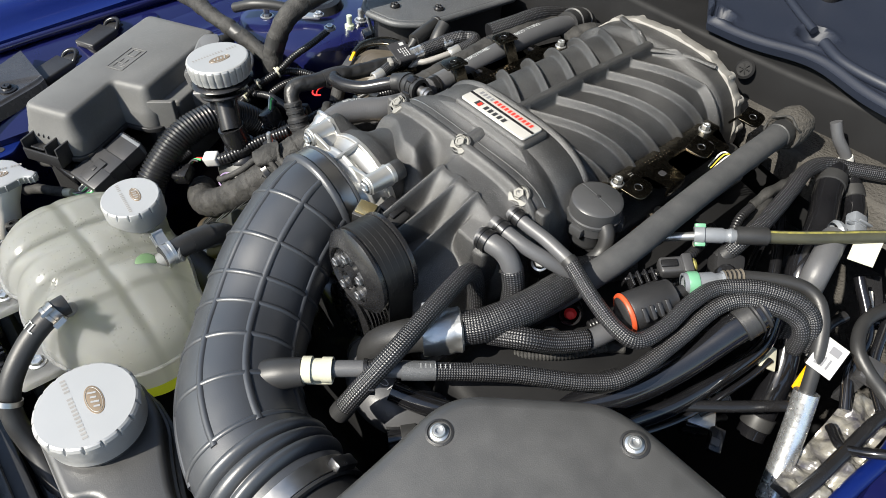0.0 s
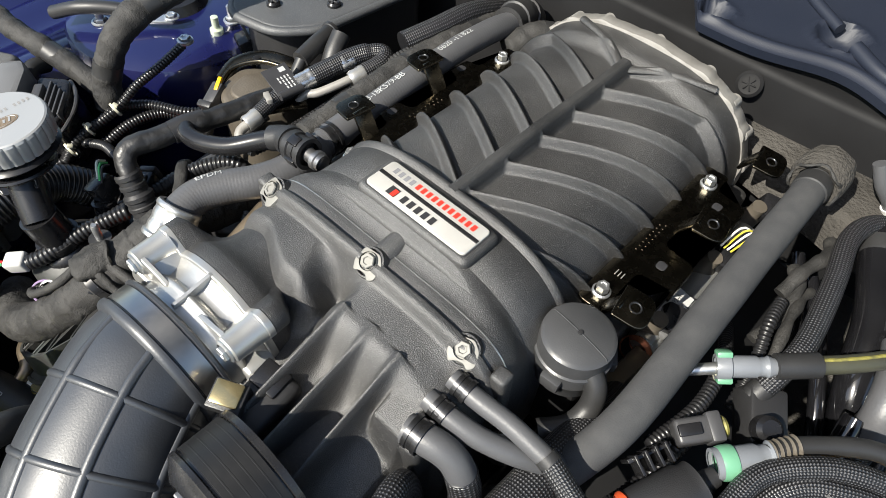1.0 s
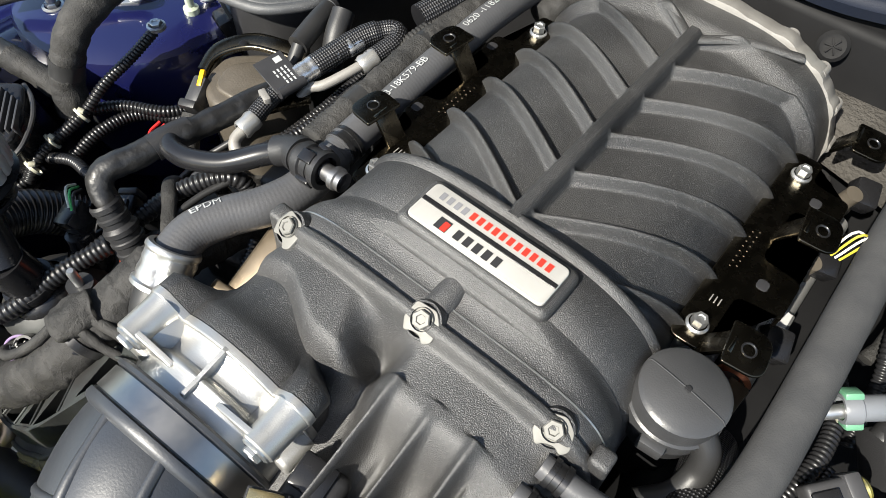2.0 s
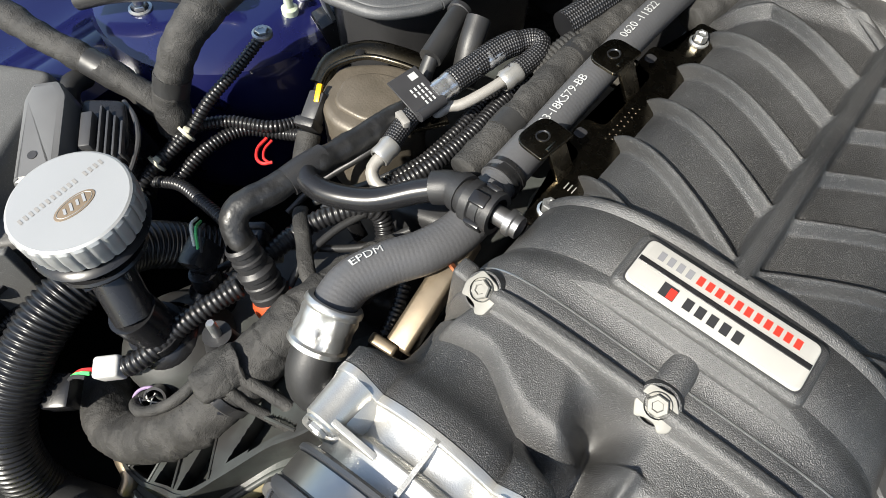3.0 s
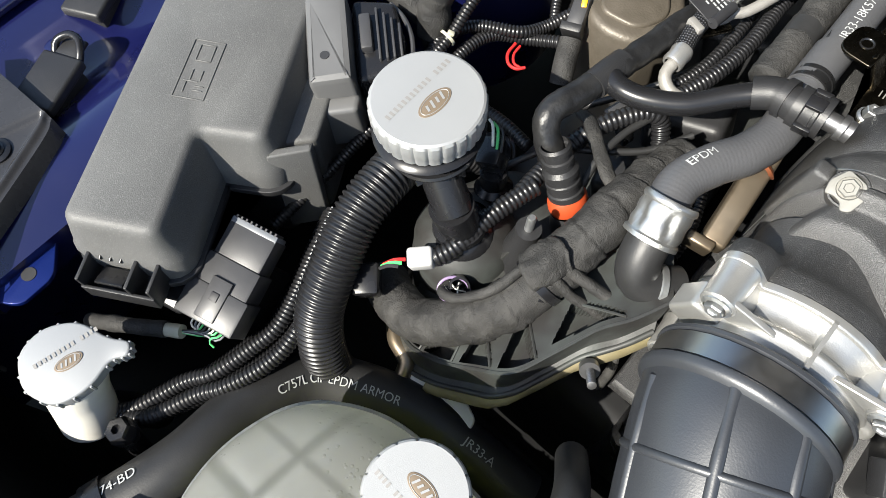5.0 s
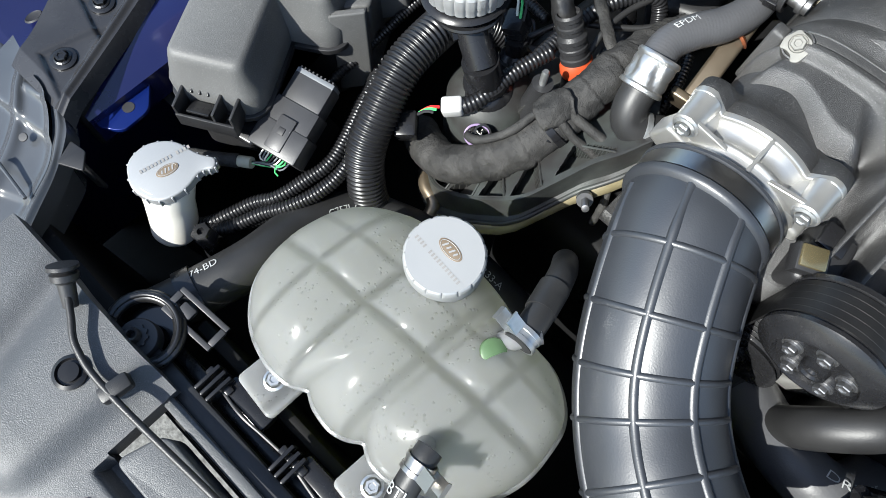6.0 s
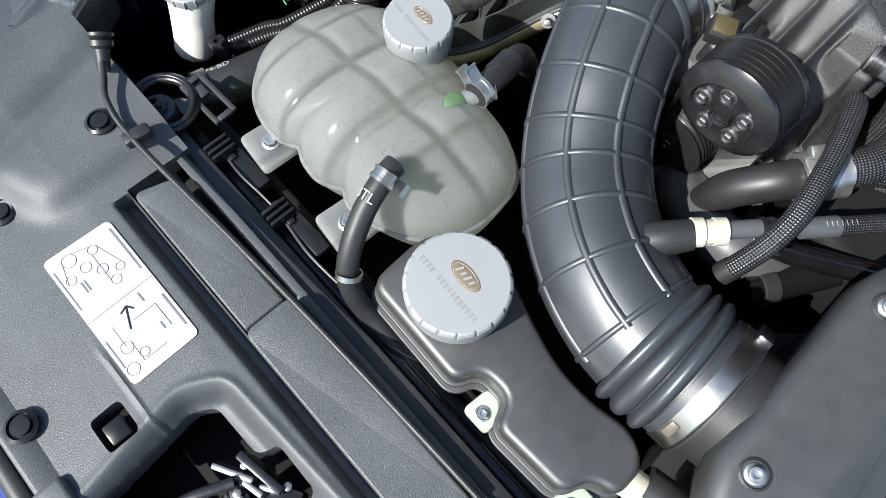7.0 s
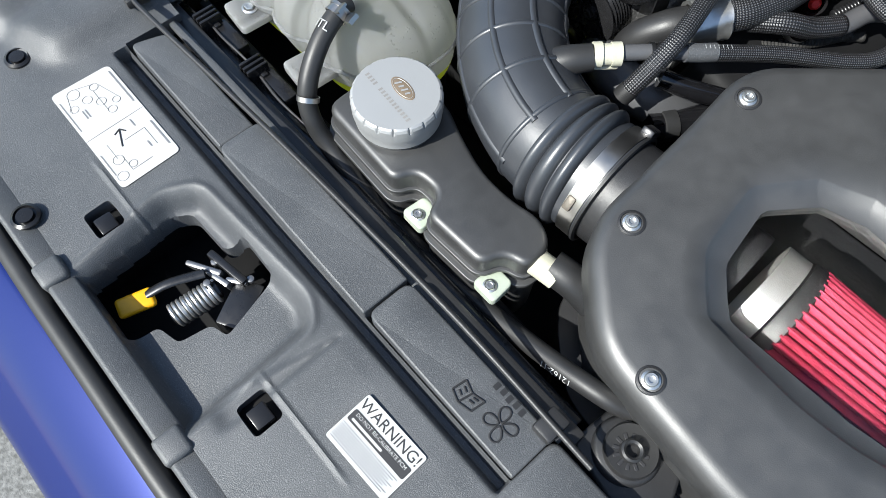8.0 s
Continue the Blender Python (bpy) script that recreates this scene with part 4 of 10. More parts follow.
def front_height(x, y):
    """Upper face of the front casting: inlet dome, hollow under the middle bolt, drive nose with three gussets, and the outlet block."""
    lip = lid_z(x, 0.126, 0.885, 1.002, 5.0)
    back = max(0.0, -y)
    # dome over the inlet, ending in an S-shaped brink above the neck
    brink = -0.034 - 0.017 * soft((x + 0.082) / 0.045)
    dome = lip - 0.10 * back - 0.050 * soft((brink + 0.016 - y) / 0.034) - 0.9 * max(0, brink - 0.012 - y)
    dome -= 0.075 * soft((-0.094 - 0.35 * back - x) / 0.022)
    dome -= 0.060 * soft((x + 0.044 - 0.50 * back) / 0.048) * soft(back / 0.026)
    # drive nose: a broad slope that breaks away to the front
    u = (x - 0.052) / 0.066
    nose = lip - 0.11 * back - 0.008 * u * u * soft(back / 0.02) - 0.040 * soft((-0.034 - y) / 0.036) - 0.26 * max(0, -0.064 - y)
    nose -= 0.060 * soft((0.018 - 0.10 * back - x) / 0.036) * soft(back / 0.026)
    nose -= 0.050 * soft((x - 0.102) / 0.012) * soft((back - 0.030) / 0.02)
    z = smax(dome, nose, 0.016)
    # shelf between the dome and the gussets
    z = smax(z, 0.964 - 0.28 * max(0, -0.045 - y) - 2.2 * max(0, abs(x + 0.004) - 0.034), 0.012)
    # hollow below the middle bolt
    z -= 0.0075 * math.exp(-((x + 0.006) / 0.012) ** 2 - ((y + 0.024) / 0.015) ** 2)
    # knife-edged gussets with wide filleted feet
    for gx, start, low in ((0.017, -0.040, 0.968), (0.044, -0.038, 0.970), (0.071, -0.041, 0.960)):
        f = (start - y) / 0.086
        if f > -0.12:
            d = abs(x - gx)
            top = 1.000 + (low + 0.003 - 1.000) * f - 0.020 * max(0, -f)
            rise = max(0.0, top - z)
            z += rise * (0.70 * math.exp(-(d / 0.0034) ** 2) + 0.30 * math.exp(-(d / 0.0085) ** 2))
    # flat-topped block for the hose outlets
    block = 0.988 - 0.42 * max(0, -0.038 - y) - 5.0 * max(0, abs(x - 0.092) - 0.012) - 4.0 * max(0, -0.064 - y)
    z = smax(z, block, 0.006)
    # rounded lip along the flange, with a cove in front of it
    z += 0.0050 * soft((y + 0.0075) / 0.0050)
    return max(z, 0.86)


def bolt_ears(a, base=0.0625, reach=0.0720, ear=0.0125, k=0.012):
    """Radius of a round four-bolt flange at the angle a."""
    r = base
    for j in range(4):
        d = (a - math.pi / 4 - j * math.pi / 2 + math.pi) % (2 * math.pi) - math.pi
        s2 = ear ** 2 - (reach * math.sin(d)) ** 2
        if abs(d) < 1 and s2 > 0:
            r = smax(r, reach * math.cos(d) + math.sqrt(s2), k)
    return r


INLET = axis_pose((-0.067, -0.074, 0.937), (0.03, -0.999, -0.02))


def inlet_neck():
    """Black neck behind the throttle body: an eared flange that sweeps into a waisted round duct."""
    bm = bmesh.new()
    n = 144
    rings = []
    for h, ears, r in ((0.0, 1, 0.0625), (-0.0105, 1, 0.0622), (-0.014, 0.85, 0.0605), (-0.018, 0.50, 0.0575), (-0.022, 0.25, 0.0545), (-0.027, 0.10, 0.0520), (-0.033, 0.03, 0.0500), (-0.042, 0.0, 0.0490), (-0.062, 0.0, 0.0490)):
        ring = []
        for k in range(n):
            a = 2 * math.pi * k / n
            q = r + ears * max(0, bolt_ears(a) - 0.0625)
            ring.append(bm.verts.new(INLET @ Vector((q * math.cos(a), q * math.sin(a), h))))
        rings.append(ring)
    for p, q in zip(rings, rings[1:]):
        for k in range(n):
            bm.faces.new((p[k], p[(k + 1) % n], q[(k + 1) % n], q[k]))
    bm.faces.new(rings[0])
    return bm


def rough_flange():
    """The cast flange at the back of the lid: swelling round each bolt, uneven along its edge."""
    bm = bmesh.new()
    seg = 150
    rings = []
    for y, d in ((0.3655, 0.003), (0.3665, 0.0), (0.3800, 0.0), (0.3830, 0.003), (0.3835, 0.012)):
        ring = []
        for k in range(seg + 1):
            u = k / seg
            a = math.pi * u
            c, s = math.cos(a), math.sin(a)
            swell = 0.0085 + 0.0020 * max(0, math.cos((u - 0.08) / 0.84 * 8 * 2 * math.pi)) + 0.0008 * noise.noise((u * 40, 2.0, y * 60))
            half, high = 0.120 + swell - d, 0.111 + swell - d
            ring.append(bm.verts.new((SC_X - math.copysign(abs(c) ** (2 / 2.8), c) * half, y, 0.895 + high * abs(s) ** (2 / 2.8))))
        rings.append([bm.verts.new((ring[0].co.x, y, 0.80))] + ring + [bm.verts.new((ring[-1].co.x, y, 0.80))])
    for a, b in zip(rings, rings[1:]):
        for k in range(len(a) - 1):
            bm.faces.new((a[k], a[k + 1], b[k + 1], b[k]))
    bm.faces.new(rings[0])
    bm.faces.new(list(reversed(rings[-1])))
    return bm


def saddle():
    """The hollow between the joint flange and the hump that carries the badge: one section passing into the other."""
    bm = bmesh.new()
    rings = []
    for k in range(25):
        f = soft(k / 24)
        half, low, top, n = 0.125 + 0.0015 * f, 0.885 + 0.005 * f, 1.0073 + 0.0092 * f, 5.5 - 2.3 * f
        y = 0.0166 + 0.026 * k / 24
        ring = [bm.verts.new((SC_X - half, y, 0.86))]
        for q in range(97):
            a = math.pi * q / 96
            c, h = math.cos(a), math.sin(a)
            ring.append(bm.verts.new((SC_X - math.copysign(abs(c) ** (2 / n), c) * half, y, low + (top - low) * abs(h) ** (2 / n))))
        ring.append(bm.verts.new((SC_X + half, y, 0.86)))
        rings.append(ring)
    for a, b in zip(rings, rings[1:]):
        for k in range(len(a) - 1):
            bm.faces.new((a[k], a[k + 1], b[k + 1], b[k]))
    return bm


def supercharger():
    t = thing("supercharger", "black crinkle-coated supercharger with cast ribs and badge", "supercharger", (SC_X, 0.15, 0.86))
    lid = part("rotor_lid", ribbed_lid(), "crinkle", t, sharp=180)
    # pale rear flange
    fl = part("rear_flange", rough_flange(), "raw_alu", t, "bare cast aluminium flange", sharp=60)
    for k in range(9):
        a = math.pi * (0.08 + 0.84 * k / 8)
        c, s = math.cos(a), math.sin(a)
        x, z = -math.copysign(abs(c) ** (2 / 2.8), c) * 0.130, 0.895 + 0.118 * abs(s) ** (2 / 2.8)
        part("boss", lathe([(0.0065, -0.012), (0.0065, 0.000), (0.005, 0.0015), (0, 0.0015)], axis_pose((SC_X + x * 0.975, 0.372, z - 0.003), (0, -1, 0)), 18), "raw_alu", fl)
    for sgn in (-1, 1):
        part("corner_gusset", tube([(SC_X + sgn * 0.004, 0.320, 1.010), (SC_X + sgn * 0.035, 0.343, 1.011), (SC_X + sgn * 0.075, 0.362, 1.006)], lambda s, L: 0.0044, n=12, flat=0.7), "crinkle", lid)
    # middle section that carries the badge
    mid = part("middle_section", arch(0.028, 0.097, 0.126, 0.89, 1.016, 3.2, rows=[(0.028, 0.004), (0.030, 0.0), (0.086, 0.0), (0.093, 0.005)]), "crinkle", t, sharp=180)
    part("edge_ridge", arch(0, 0, 0.128, 0.89, 1.019, 3.2, rows=[(0.0800, 0.0045), (0.0855, 0.0005), (0.088, 0), (0.0895, 0.0008), (0.092, 0.007)]), "crinkle", mid, sharp=180)
    # badge
    o = rounded([(-0.0475, 0.0375), (0.0615, 0.0375), (0.0615, 0.0775), (-0.0475, 0.0775)], 0.007)
    bm = slab(o, 1.005, 1.0205, 0.0045, segs=5)
    part("badge_frame", bm, "crinkle", t, sharp=60)
    o = rounded([(-0.0428, 0.0412), (0.0568, 0.0412), (0.0568, 0.0738), (-0.0428, 0.0738)], 0.005)
    part("badge_groove", slab(o, 1.012, 1.0209, 0.0002), "ink", t)
    o = rounded([(-0.0418, 0.0422), (0.0558, 0.0422), (0.0558, 0.0728), (-0.0418, 0.0728)], 0.0045)
    badge = part("badge", slab(o, 1.012, 1.0228, 0.0010), "badge", t, "satin silver badge plate with dark and red marks")
    z = 1.0231
    part("badge_stripe", slab(rounded([(-0.0412, 0.0562), (0.0552, 0.0562), (0.0552, 0.0596), (-0.0412, 0.0596)], 0.0003), 1.0215, 1.0233, 0.0003), "pulley", badge)
    letter_bars(badge, [(-0.0318 + 0.0055 * k, 0.0655, 0.0034, 0.0058) for k in range(4)], pose(0, 0, z), "grey_ink")
    letter_bars(badge, [(-0.0090 + 0.0054 * k, 0.0655, 0.0034, 0.0058) for k in range(11)], pose(0, 0, z), "red_ink")
    letter_bars(badge, [(-0.0075 + 0.0069 * k, 0.0490, 0.0045, 0.0070) for k in range(5)], pose(0, 0, z), "ink")
    part("mark_square", bars([(-0.0190, 0.0492, 0.0085, 0.0085)], pose(0, 0, z)), "ink", badge, smooth=False)
    part("mark_square_red", bars([(-0.0170, 0.0485, 0.0038, 0.0066)], pose(0, 0, z + 0.0004)), "red_ink", badge, smooth=False)
    # flange between middle section and front casting, three pale bolt pockets
    part("joint_flange", arch(0, 0, 0.125, 0.885, 1.0075, 5.5, rows=[(0.0, 0.002), (0.002, 0.0), (0.0163, 0.0)]), "crinkle", t, sharp=60)
    part("gasket_edge", arch(0, 0, 0.125, 0.885, 1.0075, 5.5, rows=[(0.0160, -0.0004), (0.0168, -0.0004)]), "zinc", t, "thin bright metal gasket edge")
    part("saddle", saddle(), "crinkle", t, sharp=60)
    for x, y, z, web in ((-0.098, -0.001, 0.999, 0), (0.008, 0.000, 1.0085, 0.042), (0.098, -0.001, 1.001, 0)):
        m = axis_pose((x, y, z), (0.16 if x > 0.05 else (-0.20 if x < 0 else 0), -0.55, 0.83))
        part("bolt_boss", lathe([(0.0135, -0.026), (0.0125, -0.006), (0.0112, 0.0), (0.0100, 0.0005)], m, 28), "crinkle", t)
        if web:
            part("boss_web", tube([(x, -0.002, z - 0.012), (x, 0.012, z - 0.0070), (x, 0.028, z - 0.0035), (x, web, z - 0.001)], lambda s, L: 0.0108 - 0.0020 * s / L, n=24), "crinkle", t)
        cut = [(-0.0095, 0.0085), (0.0050, 0.0098), (0.0115, 0.0030), (0.0125, -0.0085), (0.0075, -0.0125), (0.0040, -0.0085), (-0.0030, -0.0090), (-0.0070, -0.0120), (-0.0115, -0.0040)]
        part("bolt_pocket", slab(rounded([(px * 0.92, py * 0.92) for px, py in cut], 0.0022, 3), -0.004, 0.0012, 0.0006, m=m), "seat", t, "bare machined bolt seat")
        piece("bolt", BOLT_SEAT, t, m @ pose(0, 0.0005, 0.0010))
    for sgn in (-1, 1):
        part("flange_corner", box(pose(SC_X + sgn * 0.1215, 0.006, 0.965, 0, -sgn * 3, 0), 0.012, 0.013, 0.062, 0.0028, 3), "crinkle", t)
    part("front_casting", field(-0.128, 0.130, -0.134, 0.004, 200, 132, front_height, 0.84), "crinkle", t, sharp=180)
    part("inlet_neck", inlet_neck(), "crinkle", t, sharp=60)
    part("outlet_block", box(pose(0.102, -0.036, 0.946, 0, 0, 4), 0.030, 0.060, 0.05, 0.006, 3), "crinkle", t)
    part("bearing_housing", lathe([(0.030, -0.03), (0.028, 0.0), (0.026, 0.004), (0.026, 0.03)], axis_pose((0.056, -0.105, 0.925), (0, -1, 0)), 32), "crinkle", t)
    part("base_flange", slab(rounded([(SC_X - 0.146, 0.115), (SC_X + 0.146, 0.115), (SC_X + 0.146, 0.372), (SC_X - 0.146, 0.372)], 0.012), 0.895, 0.918, 0.004), "crinkle", t)
    part("body_side", box(pose(0.006, 0.16, 0.83), 0.22, 0.40, 0.10, 0.01, 3), "crinkle", t)


def pulley():
    t = thing("supercharger_pulley", "black anodised drive pulley with five hub bolts", "pulley", (0.056, -0.178, 0.92))
    m = axis_pose((0.056, -0.178, 0.964), (0, -1, 0.0))
    part("rim", lathe([(0.030, -0.048), (0.0445, -0.048), (0.0445, -0.044), (0.0425, -0.043), (0.0425, -0.012), (0.0445, -0.011), (0.0445, -0.008), (0.0435, -0.007), (0.0315, 0.0005), (0.030, 0.0005), (0.0285, -0.004), (0.021, -0.004)], m, 48), "pulley", t)
    part("hub", lathe([(0.0285, -0.005), (0.0285, -0.0035), (0.0100, -0.0035), (0.0090, 0.003), (0.0075, 0.003), (0.0065, 0.001), (0.004, 0.001), (0.003, -0.001), (0, -0.001)], m, 32), "pulley", t)
    for k in range(5):
        a = 2 * math.pi * k / 5 + 0.5
        part("bolt_washer", lathe([(0.0075, 0), (0.0075, 0.0012), (0.003, 0.0012)], m @ Matrix.Translation((0.0205 * math.cos(a), 0.0205 * math.sin(a), -0.0035)), 18), "bolt_grey", t)
        piece("bolt", BOLT_HUB, t, m @ Matrix.Translation((0.0205 * math.cos(a), 0.0205 * math.sin(a), -0.0025)))
    belt = bmesh.new()
    path = []
    for k in range(25):
        a = math.pi * k / 24
        path.append((0.056 + 0.0440 * math.cos(a), 0.964 + 0.0440 * math.sin(a)))
    path += [(0.012, 0.90), (0.022, 0.83), (0.10, 0.80), (0.100, 0.90)]
    inner = [(0.056 + (x - 0.056) * 0.965, 0.964 + (z - 0.964) * 0.965 if z > 0.93 else z) for x, z in path]
    for y0, y1 in ((-0.164, -0.136),):
        o = [[belt.verts.new((x, y, z)) for x, z in pp] for pp in (path, inner) for y in (y0, y1)]
        n = len(path)
        for k in range(n):
            q = (k + 1) % n
            for a, b in ((0, 1), (1, 3), (3, 2), (2, 0)):
                belt.faces.new((o[a][k], o[a][q], o[b][q], o[b][k]))
    drive = thing("drive_belt", "smooth-backed black rubber drive belt over the pulleys", "belt", (0.056, -0.150, 0.90))
    part("band", belt, "belt", drive)
    for k in range(4):
        part("rib", lathe([(0.0436, -0.0009), (0.04410, -0.0004), (0.04410, 0.0004), (0.0436, 0.0009)], axis_pose((0.056, -0.1595 + 0.0064 * k, 0.964), (0, -1, 0)), 48), "belt", drive)
    t = thing("idler_pulley", "black grooved idler pulley below the supercharger drive", "pulley", (0.04, -0.15, 0.83))
    m = axis_pose((0.030, -0.165, 0.872), (0, -1, 0))
    prof = [(0.012, -0.035), (0.036, -0.035)]
    for k in range(8):
        prof += [(0.036, -0.034 + 0.004 * k), (0.0335, -0.032 + 0.004 * k)]
    prof += [(0.036, 0), (0.030, 0.002), (0.012, -0.003), (0.0, -0.003)]
    part("wheel", lathe(prof, m, 40), "pulley", t)
    piece("bolt", BOLT_DARK, t, m @ pose(0, 0, -0.003))


def throttle_body():
    t = thing("throttle_body", "bright cast aluminium throttle body with bolted flange", "throttle body", (-0.067, -0.10, 0.87))
    m = INLET
    n = 144
    eared = [Vector((bolt_ears(a) * math.cos(a), bolt_ears(a) * math.sin(a))) for a in [2 * math.pi * k / n for k in range(n)]]
    part("rear_flange", slab([p * 1.003 for p in eared], 0.0006, 0.0062, 0.0016, m=m, segs=4), "alu", t, sharp=60)
    part("gasket", slab([p * 0.985 for p in eared], -0.0004, 0.0008, 0.0001, m=m, segs=1), "ink", t)
    prof = [(0.0600, 0.005), (0.0592, 0.007), (0.0565, 0.010), (0.0545, 0.0145), (0.0540, 0.019), (0.0548, 0.0215), (0.0568, 0.0225), (0.0582, 0.0235), (0.0584, 0.0255), (0.0572, 0.0268), (0.0560, 0.0285), (0.0556, 0.036), (0.0556, 0.052), (0.050, 0.052), (0.050, 0.02)]
    part("barrel", lathe(prof, m, 96), "alu", t, sharp=50)
    for deg, side in ((45, 1), (135, -1), (225, 1), (315, -1)):
        a = radians(deg)
        mm = m @ Matrix.Translation((0.0720 * math.cos(a), 0.0720 * math.sin(a), 0))
        part("bolt_tower", lathe([(0.0122, 0.005), (0.0112, 0.010), (0.0106, 0.0255), (0.0106, 0.0305), (0.0096, 0.0315), (0, 0.0315)], mm, 28), "alu", t)
        piece("bolt", BOLT, t, mm @ pose(0, 0, 0.0315))
        part("tower_root", slab(rounded([(0.050, -0.0085), (0.070, -0.0085), (0.070, 0.0085), (0.050, 0.0085)], 0.002), 0.005, 0.0270, 0.004, m=m @ pose(0, 0, 0, 0, 0, deg)), "alu", t)
        # thin triangular plate from the bolt down to the barrel
        web = [Vector((0.0790, -side * 0.0060)), Vector((0.0810, side * 0.0030)), Vector((0.0765, side * 0.0085)), Vector((0.0500, side * 0.0270)), Vector((0.0530, side * 0.0020)), Vector((0.0660, -side * 0.0085))]
        part("web", slab(rounded(web, 0.003), 0.0262, 0.0298, 0.0010, m=m @ pose(0, 0, 0, 0, 0, deg)), "alu", t)
    bm = bmesh.new()
    fin = [(0.0535, 0.004), (0.0630, 0.004), (0.0632, 0.006), (0.0604, 0.024), (0.0592, 0.036), (0.0582, 0.0368), (0.0535, 0.0368)]
    lo, hi = [[bm.verts.new(m @ pose(0, 0, 0, 0, 0, 88) @ Vector((r, w, h))) for r, h in fin] for w in (-0.0013, 0.0013)]
    bm.faces.new(lo)
    bm.faces.new(list(reversed(hi)))
    for k in range(len(fin)):
        bm.faces.new((lo[k], lo[(k + 1) % len(fin)], hi[(k + 1) % len(fin)], hi[k]))
    part("cross_rib", bm, "alu", t, smooth=False)
    # side pads of the casting
    part("side_pad", slab(rounded([(0.050, -0.018), (0.072, -0.016), (0.073, 0.010), (0.050, 0.012)], 0.005), 0.016, 0.034, 0.003, m=m @ pose(0, 0, 0, 0, 0, 158)), "alu", t)
    part("motor_pad", slab(rounded([(0.048, -0.030), (0.060, -0.030), (0.064, 0.014), (0.048, 0.020)], 0.005), 0.006, 0.028, 0.004, m=m @ pose(0, 0, 0, 0, 0, 6)), "alu", t)
    # dark actuator with a gold-coloured cap
    part("actuator", box(pose(0.012, -0.104, 0.935, 8, 10, 8), 0.032, 0.050, 0.070, 0.006, 3), "plastic", t, "black plastic actuator housing")
    part("actuator_rib", box(pose(0.013, -0.094, 0.972, 8, 10, 8), 0.022, 0.020, 0.006, 0.002), "smooth_plastic", t)
    part("cap_frame", box(pose(0.007, -0.122, 0.975, 12, 6, 28), 0.023, 0.020, 0.014, 0.0012), "plastic", t)
    part("connector_cap", box(pose(0.007, -0.122, 0.980, 12, 6, 28), 0.019, 0.016, 0.009, 0.0012), "gold_cap", t, "gold-coloured metal cap")


